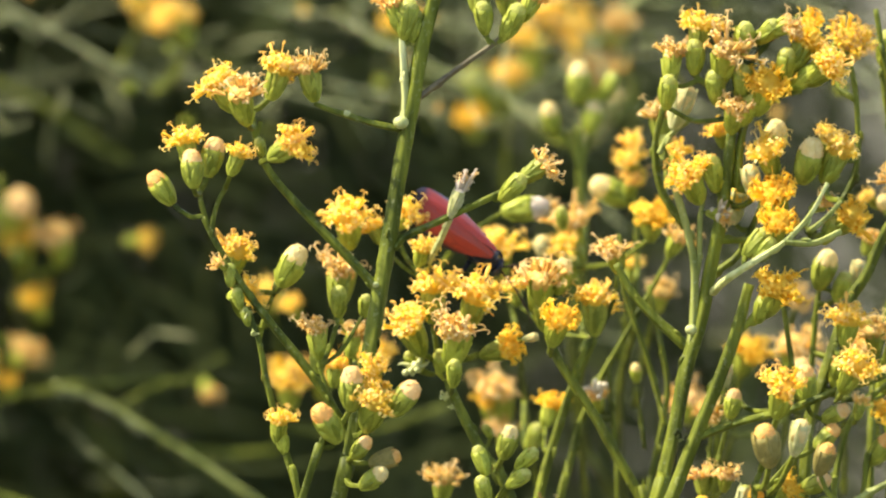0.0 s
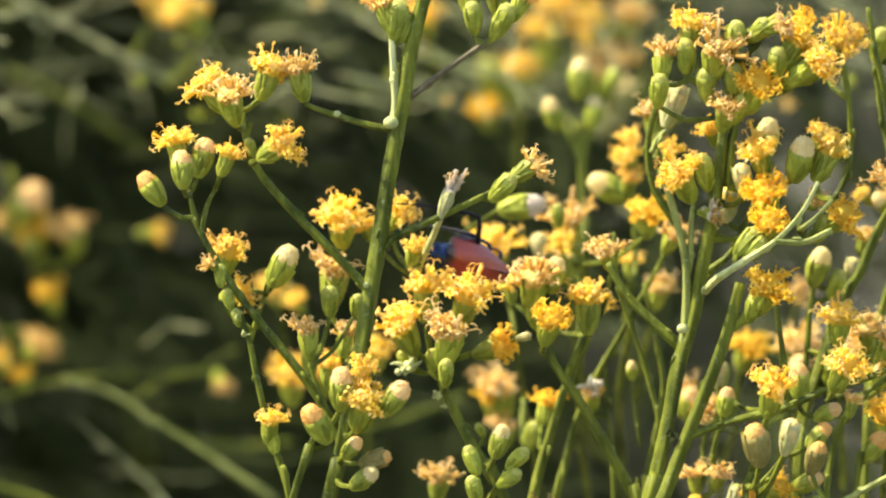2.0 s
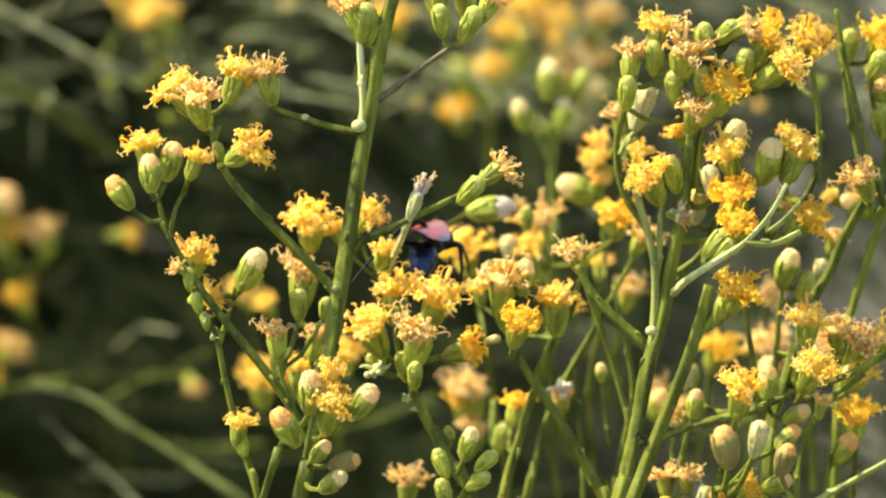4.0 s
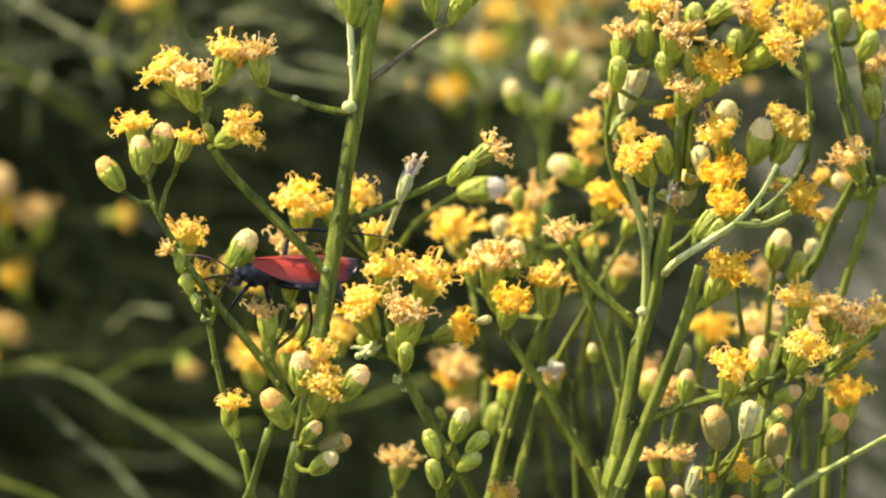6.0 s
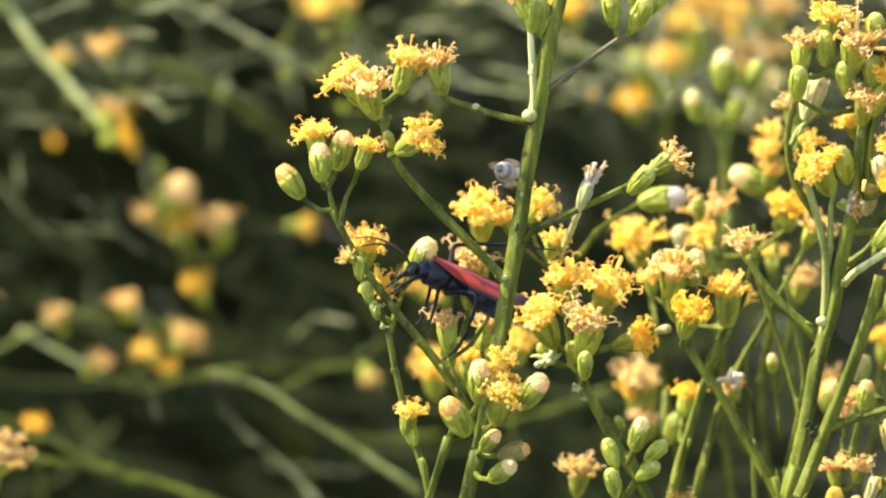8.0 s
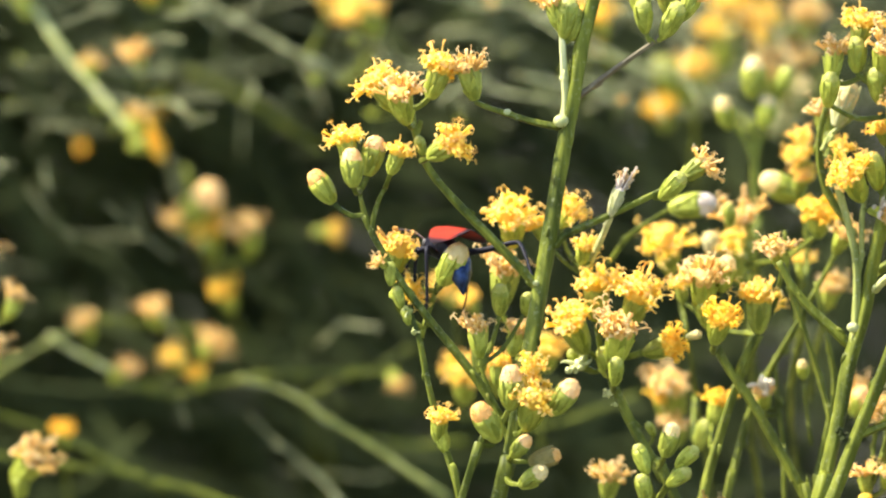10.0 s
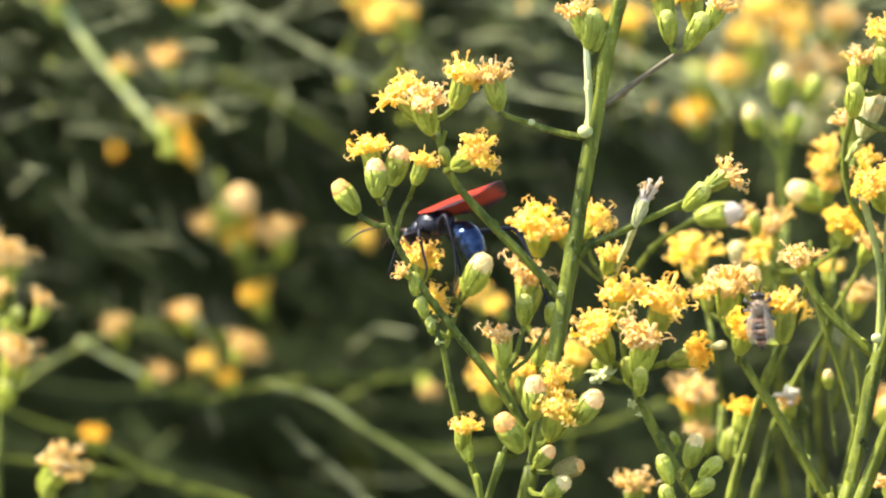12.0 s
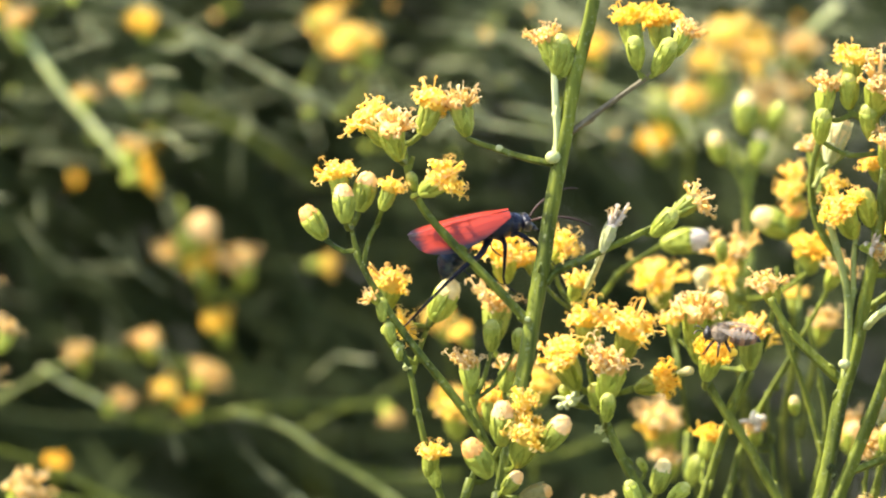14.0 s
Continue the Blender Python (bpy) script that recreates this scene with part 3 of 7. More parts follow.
    stem(p, "stalk", 1.06, 1.27, (11.2, 5.2, 1038.9), (10.6, 5.4, 1038.3), (10.1, 5.4, 1038.5))
    head(p, "b", (11.0, 5.4, 1038.4), (13.2, 3.9, 1044.0), 0.72, "green")
    head(p, "f", (-23.8, 3.8, 1027.1), (-25.5, 4.8, 1034.2), 0.88)
    stem(p, "stalk", 1.21, 1.45, (-39.2, 3.6, 1025.8), (-37.3, 3.5, 1025.1), (-35.8, 3.6, 1025.6))
    head(p, "o", (-38.9, 3.6, 1025.3), (-43.0, 4.5, 1032.2), 0.94)
    stem(p, "stalk", 1.25, 1.50, (-36.4, -3.6, 1024.2), (-35.7, -0.1, 1022.7), (-35.4, 3.2, 1023.1))
    head(p, "f", (-36.3, -3.4, 1023.7), (-38.2, -6.6, 1031.2), 1.00)
    stem(p, "stalk", 1.21, 1.45, (-32.1, 3.9, 1028.0), (-34.1, 3.7, 1026.2), (-35.8, 3.6, 1025.6))
    head(p, "o", (-32.3, 3.9, 1027.4), (-29.7, 4.9, 1035.0), 0.94)
    stem(p, "stalk", 1.21, 1.45, (-31.8, -7.8, 1018.2), (-33.7, -2.6, 1016.6), (-33.4, 2.3, 1016.4))
    head(p, "o", (-32.2, -7.5, 1017.9), (-26.3, -11.1, 1021.9), 0.93)
    head(p, "b", (-33.5, 2.4, 1016.9), (-34.6, 1.3, 1021.2), 0.52, "green")
    stem(p, "stalk", 1.20, 1.44, (-50.5, 1.2, 1008.7), (-49.6, 1.1, 1007.6), (-49.1, 1.0, 1007.2))
    head(p, "b", (-50.2, 1.2, 1008.2), (-54.8, 2.0, 1014.6), 0.92, "amber")
    stem(p, "stalk", 1.20, 1.44, (-46.4, -4.9, 1012.6), (-45.9, -2.2, 1010.6), (-45.4, 1.5, 1010.6))
    head(p, "b", (-46.3, -5.0, 1012.0), (-46.8, -3.9, 1019.8), 0.92, "blush")
    stem(p, "stalk", 1.12, 1.35, (-47.1, 2.2, 1015.7), (-46.1, 1.8, 1012.5), (-45.4, 1.5, 1010.6))
    head(p, "o", (-47.0, 2.1, 1015.1), (-48.5, 3.1, 1021.8), 0.81)
    stem(p, "stalk", 1.22, 1.47, (-43.7, 1.9, 1013.8), (-44.6, 1.6, 1011.7), (-45.4, 1.5, 1010.6))
    head(p, "b", (-43.9, 1.9, 1013.2), (-42.0, 3.0, 1021.2), 0.96, "blush")
    stem(p, "stalk", 1.01, 1.22, (-39.4, -1.3, 1014.4), (-40.3, -0.1, 1012.1), (-40.6, 1.6, 1011.1))
    head(p, "o", (-39.6, -1.4, 1013.9), (-37.6, -0.7, 1019.1), 0.66)
    stem(p, "stalk", 1.22, 1.46, (-40.2, 19.0, 992.4), (-36.9, 21.0, 989.4), (-32.0, 22.2, 988.5))
    head(p, "o", (-40.3, 19.3, 991.9), (-38.0, 16.1, 999.0), 0.95)
    stem(p, "stalk", 1.04, 1.24, (-39.9, 18.5, 988.3), (-38.5, 20.4, 984.8), (-34.3, 21.2, 981.5))
    head(p, "o", (-40.4, 18.7, 988.1), (-35.5, 15.9, 990.0), 0.69)
    stem(p, "stalk", 1.33, 1.59, (-30.2, 10.8, 991.9), (-31.5, 16.5, 989.7), (-31.3, 22.5, 990.3))
    head(p, "b", (-30.5, 11.0, 991.4), (-26.2, 8.8, 999.8), 1.13, "cream")
    stem(p, "stalk", 0.97, 1.16, (-39.5, -0.9, 993.5), (-38.5, -1.0, 992.9), (-37.4, -0.9, 993.4))
    head(p, "b", (-39.5, -1.0, 992.9), (-39.9, -0.3, 998.0), 0.60, "green")
    stem(p, "stalk", 0.94, 1.12, (-37.7, -1.5, 989.2), (-36.9, -1.6, 988.3), (-36.2, -1.7, 988.2))
    head(p, "b", (-37.6, -1.6, 988.7), (-38.6, -0.9, 993.3), 0.56, "green")
    stem(p, "stalk", 0.87, 1.04, (-36.3, -1.9, 986.3), (-35.6, -2.0, 985.5), (-35.1, -2.0, 985.5))
    head(p, "b", (-36.1, -2.0, 985.7), (-37.2, -1.5, 989.7), 0.48, "green")
    head(p, "f", (-39.9, -0.6, 996.0), (-42.1, -2.0, 998.3), 0.41)
    stem(p, "stalk", 1.05, 1.26, (-31.0, -5.1, 964.7), (-30.5, -5.0, 964.0), (-29.9, -5.0, 964.2))
    head(p, "o", (-31.0, -5.0, 964.1), (-30.3, -5.8, 970.0), 0.70)
    head(p, "b", (-29.4, -5.3, 962.1), (-30.8, -4.5, 967.7), 0.68, "green")
    stem(p, "stalk", 1.30, 1.55, (-19.7, -15.0, 966.4), (-20.7, -14.8, 965.2), (-22.7, -14.9, 965.2))
    head(p, "b", (-19.4, -14.8, 965.9), (-23.6, -17.2, 973.7), 1.07, "amber")
    stem(p, "stalk", 1.30, 1.55, (-17.0, -14.1, 972.2), (-19.2, -14.2, 968.9), (-21.9, -14.7, 967.3))
    head(p, "b", (-17.0, -14.0, 971.6), (-16.8, -14.8, 980.8), 1.07, "blush")
    stem(p, "stalk", 1.31, 1.58, (-14.3, -11.5, 967.9), (-15.7, -8.0, 966.0), (-16.6, -4.8, 965.8))
    head(p, "o", (-14.4, -11.3, 967.4), (-11.7, -15.0, 975.7), 1.10)
    stem(p, "stalk", 1.27, 1.53, (-9.7, -14.2, 971.3), (-13.5, -9.5, 969.3), (-15.9, -4.2, 969.8))
    head(p, "b", (-10.0, -14.1, 970.8), (-4.5, -15.4, 977.6), 1.03, "blush")
    stem(p, "stalk", 1.00, 1.20, (-13.6, -10.3, 978.3), (-14.2, -6.1, 977.6), (-14.4, -3.2, 977.5))
    head(p, "o", (-13.8, -9.8, 978.1), (-12.7, -14.9, 979.9), 0.64)
    stem(p, "stalk", 1.03, 1.23, (-16.6, -12.1, 963.0), (-17.6, -9.8, 961.7), (-17.6, -7.5, 961.7))
    head(p, "b", (-17.0, -12.0, 962.5), (-13.3, -13.5, 966.8), 0.68, "blush")
    stem(p, "stalk", 1.09, 1.31, (-13.2, -12.1, 961.6), (-16.2, -10.1, 961.3), (-17.6, -7.5, 961.7))
    head(p, "n", (-13.8, -12.1, 961.4), (-7.3, -11.9, 963.3), 0.77, "amber")
    stem(p, "stalk", 1.12, 1.34, (-14.9, -12.9, 957.3), (-17.3, -10.2, 957.2), (-18.4, -7.5, 958.4))
    head(p, "b", (-15.4, -12.8, 957.0), (-10.2, -14.7, 961.0), 0.80, "cream")
    stem(p, "stalk", 1.12, 1.35, (-23.2, 3.8, 979.1), (-23.1, 3.6, 977.7), (-23.1, 3.5, 977.1))
    head(p, "f", (-23.2, 3.7, 978.5), (-23.6, 4.7, 985.3), 0.81)
    stem(p, "stalk", 1.04, 1.25, (-17.5, 24.0, 976.4), (-17.4, 26.8, 974.2), (-16.6, 30.6, 974.1))
    head(p, "f", (-17.7, 23.9, 975.8), (-16.6, 24.7, 981.5), 0.69)
    head(p, "o", (-31.1, 175.5, 942.4), (-31.5, 171.8, 951.2), 1.11)
    head(p, "o", (-24.3, 175.8, 944.1), (-25.3, 172.8, 951.1), 0.88)
    head(p, "o", (-13.4, 137.9, 954.9), (-12.8, 135.4, 960.8), 0.75)
    stem(p, "stalk", 1.01, 1.21, (-20.6, 30.0, 969.8), (-18.3, 29.8, 968.8), (-15.4, 30.0, 969.6))
    head(p, "o", (-20.7, 29.9, 969.2), (-20.4, 30.7, 974.7), 0.65)
    stem(p, "stalk", 1.12, 1.35, (-23.5, 16.7, 973.9), (-22.7, 10.3, 971.6), (-21.7, 3.0, 973.1))
    head(p, "b", (-23.5, 16.7, 973.4), (-23.5, 17.6, 980.2), 0.81, "green")
    stem(p, "stalk", 1.34, 1.60, (-20.1, 38.8, 983.0), (-19.9, 35.5, 981.2), (-19.3, 31.7, 981.8))
    head(p, "f", (-20.2, 38.7, 982.4), (-18.7, 39.0, 991.9), 1.14)
    stem(p, "stalk", 1.29, 1.55, (-17.6, 40.2, 994.8), (-18.5, 37.2, 987.8), (-19.9, 31.9, 983.4))
    head(p, "o", (-17.6, 40.4, 994.3), (-18.3, 36.9, 1002.7), 1.06)
    stem(p, "stalk", 1.09, 1.31, (-8.7, 40.7, 998.3), (-7.3, 39.9, 993.2), (-3.9, 37.5, 989.6))
    head(p, "o", (-9.0, 40.9, 997.9), (-5.9, 38.3, 1003.0), 0.76)
    stem(p, "stalk", 0.92, 1.11, (-12.0, 40.6, 995.7), (-7.8, 40.0, 991.2), (-4.2, 39.6, 988.7))
    head(p, "o", (-11.8, 40.5, 995.2), (-13.8, 41.1, 999.3), 0.54)
    stem(p, "stalk", 1.12, 1.35, (-19.6, 11.4, 986.0), (-21.2, 8.3, 980.2), (-23.1, 3.5, 977.1))
    head(p, "b", (-19.6, 11.5, 985.4), (-19.5, 9.9, 992.1), 0.81, "green")
    stem(p, "stalk", 0.97, 1.17, (-15.0, 14.7, 985.5), (-18.9, 10.2, 979.6), (-23.1, 3.5, 977.1))
    head(p, "b", (-15.0, 14.9, 984.9), (-14.3, 13.6, 989.9), 0.61, "green")
    head(p, "o", (-32.6, 260.2, 953.1), (-37.7, 257.2, 954.9), 0.72)
    head(p, "o", (-29.7, 218.0, 954.5), (-31.6, 216.0, 958.7), 0.59)
    stem(p, "stalk", 1.12, 1.35, (14.7, 1.8, 1012.8), (13.5, 1.7, 1011.9), (13.1, 1.6, 1011.5))
    head(p, "f", (14.2, 1.7, 1012.4), (19.7, 2.3, 1016.3), 0.80)
    stem(p, "stalk", 1.17, 1.41, (11.0, 1.1, 1009.3), (9.9, 1.4, 1009.1), (9.3, 1.4, 1009.7))
    head(p, "b", (10.7, 1.2, 1008.9), (15.5, -0.8, 1014.3), 0.88, "green")
    head(p, "w", (1.2, 0.8, 1005.6), (3.7, 1.6, 1012.4), 0.84)
    stem(p, "stalk", 1.25, 1.50, (12.0, 87.1, 995.2), (4.1, 93.2, 989.1), (-0.5, 100.7, 982.4))
    head(p, "b", (11.4, 87.1, 995.1), (19.9, 86.4, 996.2), 1.12, "silk")
    head(p, "b", (23.4, 86.6, 991.5), (22.8, 85.3, 996.7), 0.63, "green")
    stem(p, "stalk", 1.01, 1.21, (-4.6, 26.1, 993.6), (-3.9, 27.6, 992.8), (-2.6, 28.9, 993.4))
    head(p, "o", (-4.7, 26.3, 993.0), (-3.4, 24.1, 998.0), 0.65)
    node(p, (-7.8, 2.0, 1023.5), 1.47)
    node(p, (-17.9, 3.5, 1024.9), 0.84)
    node(p, (-12.5, -2.2, 993.6), 0.63)
    node(p, (-7.2, 4.4, 1031.2), 0.95)
    crumple(p, (-36.4, -2.4, 988.2), 1.3, PALE, "scale_leaf", "pale crinkled scale leaves", 9, 3)
    crumple(p, (-35.2, -3.2, 984.6), 1.0, PALE, "scale_leaf", "pale crinkled scale leaves", 10, 2)
    return p


def centre_spray():
    p = thing("broom_stem", (0.0452, 0.0732, 0.0000), "dark green broom stem topped by a dense yellow flower cluster", "flowering stem", "flowering broom stems")
    stem(p, "main_stem", 1.85, 2.45, (-0.4, 30.7, 974.6), (2.2, 29.7, 967.4), (6.5, 28.5, 958.9), (11.0, 27.4, 951.5), (15.0, 26.4, 944.0), (71.8, 33.7, 814.0), (74.3, 73.2, 520.0), (45.2, 73.2, -10.0))
    stem(p, "stalk", 1.29, 1.54, (-2.0, 31.6, 981.8), (-1.3, 31.1, 977.4), (-0.4, 30.7, 974.6))
    head(p, "o", (-2.0, 31.6, 981.2), (-1.7, 32.3, 990.3), 1.06)
    stem(p, "stalk", 1.32, 1.59, (4.5, 24.5, 981.7), (1.9, 27.7, 977.1), (-0.4, 30.7, 974.6))
    head(p, "o", (4.4, 24.6, 981.2), (7.0, 22.2, 990.1), 1.12)
    stem(p, "stalk", 1.32, 1.59, (-4.0, 27.1, 976.5), (-2.1, 29.1, 974.9), (-0.4, 30.7, 974.6))
    head(p, "o", (-3.8, 27.4, 975.9), (-7.5, 23.5, 984.0), 1.12)
    stem(p, "stalk", 1.33, 1.60, (1.5, 20.1, 974.9), (0.7, 25.1, 972.2), (0.4, 30.3, 972.3))
    head(p, "f", (1.4, 20.2, 974.3), (3.4, 17.6, 983.3), 1.14)
    stem(p, "stalk", 1.18, 1.41, (7.6, 30.6, 975.5), (3.1, 31.0, 974.2), (0.0, 30.5, 973.4))
    head(p, "g", (7.1, 30.8, 975.3), (13.9, 28.0, 977.5), 0.88)
    stem(p, "stalk", 0.79, 0.95, (15.6, 31.2, 978.3), (6.4, 30.8, 975.6), (0.0, 30.5, 973.4))
    head(p, "p", (15.0, 31.2, 978.2), (18.4, 31.3, 979.0), 0.40, "cream")
    stem(p, "stalk", 0.91, 1.09, (-5.8, 30.2, 973.0), (-2.7, 30.5, 971.7), (0.4, 30.3, 972.3))
    head(p, "b", (-5.7, 30.4, 972.4), (-6.8, 29.3, 976.7), 0.53, "green")
    stem(p, "stalk", 0.84, 1.00, (-4.1, 30.2, 973.0), (-1.9, 30.5, 971.9), (0.4, 30.3, 972.3))
    head(p, "b", (-4.0, 30.4, 972.4), (-4.7, 29.4, 976.1), 0.45, "green")
    crumple(p, (-5.4, 27.6, 973.4), 2.6, PALE, "scale_leaf", "pale crinkled scale leaves", 3, 5)
    crumple(p, (0.3, 27.6, 968.0), 1.4, PALE, "scale_leaf", "pale crinkled scale leaves", 4, 3)
    crumple(p, (1.7, 28.0, 965.8), 0.8, PALE, "scale_leaf", "pale crinkled scale leaves", 5, 2)
    head(p, "b", (0.6, 30.1, 970.7), (-0.9, 28.4, 977.3), 0.81, "green")
    stem(p, "stalk", 1.07, 1.28, (1.8, 16.2, 972.0), (1.4, 22.9, 969.2), (1.2, 30.0, 969.9))
    head(p, "b", (1.8, 16.4, 971.4), (2.3, 14.9, 977.5), 0.73, "green")
    stem(p, "stalk", 1.09, 1.31, (8.0, -5.8, 958.7), (10.8, -0.6, 946.4), (12.3, 6.4, 936.1))
    head(p, "b", (8.2, -5.9, 958.2), (6.0, -5.0, 964.3), 0.76, "green")
    stem(p, "stalk", 1.15, 1.38, (11.3, 14.5, 958.6), (10.2, 19.8, 955.5), (9.8, 26.1, 955.6))
    head(p, "b", (11.2, 14.5, 958.0), (13.1, 14.1, 965.0), 0.85, "cream")
    stem(p, "stalk", 1.06, 1.27, (14.0, -5.9, 959.9), (8.5, 2.6, 949.5), (5.4, 11.5, 940.4))
    head(p, "b", (13.6, -5.7, 959.5), (17.8, -7.4, 963.7), 0.72, "green")
    stem(p, "stalk", 1.06, 1.27, (12.4, -6.4, 956.3), (6.5, 2.2, 946.5), (3.1, 11.1, 937.7))
    head(p, "b", (11.9, -6.2, 956.0), (16.5, -8.0, 959.7), 0.72, "green")
    stem(p, "stalk", 1.09, 1.31, (8.0, -6.8, 953.4), (9.5, 1.4, 940.9), (10.4, 10.1, 930.5))
    head(p, "b", (8.1, -6.6, 952.8), (6.8, -8.2, 959.1), 0.76, "green")
    stem(p, "stalk", 0.80, 0.96, (9.0, 28.4, 960.4), (8.5, 28.5, 958.5), (7.2, 28.3, 957.6))
    head(p, "b", (9.2, 28.6, 959.8), (7.6, 27.7, 962.8), 0.41, "green")
    return p


def bee_spray():
    p = thing("broom_stem", (0.0543, 0.0763, 0.0000), "forked broom stem with yellow and faded flower heads", "flowering stem", "flowering broom stems")
    stem(p, "main_stem", 1.70, 2.20, (19.2, 38.5, 980.4), (21.8, 37.5, 973.5), (27.6, 36.3, 964.9), (32.9, 35.0, 955.8), (38.4, 33.6, 945.7), (40.8, 32.6, 938.7), (79.8, 39.3, 808.7), (85.1, 76.3, 520.0), (54.3, 76.3, -10.0))
    stem(p, "twig", 1.61, 1.83, (29.0, 38.2, 978.2), (26.1, 37.5, 973.4), (24.7, 37.0, 969.7), (26.0, 36.5, 966.7))
    stem(p, "side_stem", 2.05, 2.60, (29.0, 51.9, 975.5), (24.4, 50.5, 965.4), (21.6, 49.3, 956.9), (19.3, 48.2, 949.4), (17.4, 47.0, 940.8), (15.4, 46.0, 933.4), (-15.5, 51.4, 803.4), (74.5, 83.0, 520.0), (45.4, 83.0, -10.0))
    stem(p, "twig", 1.81, 2.35, (32.7, 26.4, 993.5), (35.3, 25.7, 988.7), (39.0, 25.1, 984.4), (45.9, 24.2, 978.0))
    stem(p, "twig", 1.11, 1.33, (11.2, 111.1, 980.6), (13.7, 109.8, 971.8), (15.3, 108.6, 963.0), (19.7, 165.2, 923.6), (42.3, 403.1, 764.0), (55.3, 538.6, -10.0))
    stem(p, "twig", 1.33, 1.55, (25.5, 103.7, 981.6), (27.1, 102.5, 972.8), (27.5, 101.4, 965.1), (29.1, 157.9, 925.4), (50.0, 395.8, 765.6), (67.5, 531.4, -10.0))
    stem(p, "twig", 1.23, 1.56, (37.8, 116.9, 995.3), (38.3, 115.0, 982.1), (37.6, 113.2, 968.8), (36.3, 169.7, 929.1), (55.6, 407.6, 769.3), (77.6, 543.2, -10.0))
    stem(p, "twig", 1.52, 1.74, (-0.7, 61.2, 939.7), (-1.0, 60.4, 934.3), (0.0, 59.5, 927.8), (18.7, 63.5, 797.8), (68.0, 89.7, 520.0), (40.0, 89.7, -10.0))
    stem(p, "stalk", 1.34, 1.60, (18.1, 38.4, 982.4), (18.6, 38.7, 981.0), (19.2, 38.5, 980.4))
    head(p, "f", (18.1, 38.7, 981.8), (18.4, 35.0, 990.7), 1.14)
    head(p, "b", (19.5, 38.2, 978.8), (18.1, 36.4, 986.1), 0.90, "green")
    stem(p, "stalk", 1.18, 1.42, (21.7, 39.3, 986.3), (20.3, 38.8, 982.6), (19.2, 38.5, 980.4))
    head(p, "b", (21.6, 39.2, 985.7), (23.4, 40.3, 993.1), 0.90, "cream")
    stem(p, "stalk", 1.22, 1.46, (20.6, 24.0, 978.6), (20.2, 31.0, 975.6), (20.7, 37.8, 975.9))
    head(p, "g", (20.5, 24.2, 978.1), (22.3, 21.0, 985.4), 0.95)
    head(p, "o", (28.8, 38.1, 977.8), (28.9, 39.4, 986.7), 1.04)
    stem(p, "stalk", 0.96, 1.16, (14.4, 66.8, 979.9), (21.3, 59.8, 975.7), (29.0, 51.9, 975.5))
    head(p, "o", (14.5, 66.7, 979.3), (13.6, 67.4, 984.3), 0.59)
    stem(p, "stalk", 1.02, 1.22, (29.4, 66.1, 977.0), (26.9, 60.3, 972.3), (26.6, 51.2, 970.4))
    head(p, "o", (29.1, 66.3, 976.5), (32.1, 64.0, 980.8), 0.66)
    head(p, "o", (11.5, 110.8, 978.7), (10.3, 107.1, 987.4), 1.10)
    stem(p, "stalk", 1.13, 1.36, (33.4, 39.5, 990.2), (31.8, 39.6, 983.2), (29.0, 38.2, 978.2))
    head(p, "f", (33.5, 39.8, 989.7), (32.2, 37.1, 995.9), 0.82)
    stem(p, "stalk", 1.20, 1.44, (21.0, 103.5, 981.9), (23.2, 103.8, 981.0), (25.5, 103.7, 981.6))
    head(p, "p", (21.1, 103.7, 981.3), (18.9, 101.8, 988.6), 0.92, "cream")
    stem(p, "stalk", 1.15, 1.38, (24.5, 103.3, 978.4), (25.2, 103.1, 977.2), (26.3, 103.1, 977.1))
    head(p, "b", (24.4, 103.2, 977.8), (25.5, 104.2, 984.9), 0.84, "green")
    head(p, "o", (24.8, 103.8, 982.0), (23.1, 101.3, 987.5), 0.74)
    stem(p, "stalk", 1.36, 1.63, (25.9, 111.1, 983.2), (26.1, 108.2, 980.6), (25.7, 103.5, 980.1))
    head(p, "f", (26.0, 111.4, 982.7), (24.2, 107.5, 991.7), 1.19)
    stem(p, "stalk", 1.21, 1.45, (26.5, 110.7, 979.8), (26.5, 107.6, 977.3), (26.3, 103.1, 977.1))
    head(p, "b", (26.6, 110.9, 979.2), (26.1, 109.0, 987.0), 0.93, "green")
    stem(p, "stalk", 1.50, 1.79, (37.1, 124.1, 992.1), (38.4, 121.0, 991.5), (37.9, 116.6, 993.1))
    head(p, "b", (37.3, 124.3, 991.9), (27.4, 121.0, 997.4), 1.18, "cream")
    stem(p, "stalk", 1.11, 1.33, (38.1, 116.9, 997.6), (38.2, 117.1, 996.1), (37.8, 116.9, 995.3))
    head(p, "o", (38.3, 117.1, 997.1), (36.2, 114.5, 1003.0), 0.79)
    stem(p, "stalk", 1.03, 1.23, (36.4, 116.5, 994.5), (36.9, 116.7, 993.3), (37.9, 116.6, 993.1))
    head(p, "o", (36.2, 116.7, 993.9), (37.8, 114.4, 999.0), 0.68)
    stem(p, "stalk", 0.94, 1.13, (37.8, 117.6, 1002.3), (38.0, 117.7, 998.1), (37.8, 116.9, 995.3))
    head(p, "o", (37.9, 117.8, 1001.8), (37.0, 115.9, 1006.1), 0.56)
    stem(p, "stalk", 1.19, 1.43, (40.4, 86.1, 990.0), (33.7, 94.9, 984.1), (25.5, 103.7, 981.6))
    head(p, "g", (40.4, 86.3, 989.4), (40.5, 83.3, 996.6), 0.91)
    head(p, "f", (11.9, 155.6, 941.8), (11.6, 152.1, 950.9), 1.16)
    head(p, "g", (9.6, 155.7, 942.9), (9.1, 153.4, 948.5), 0.71)
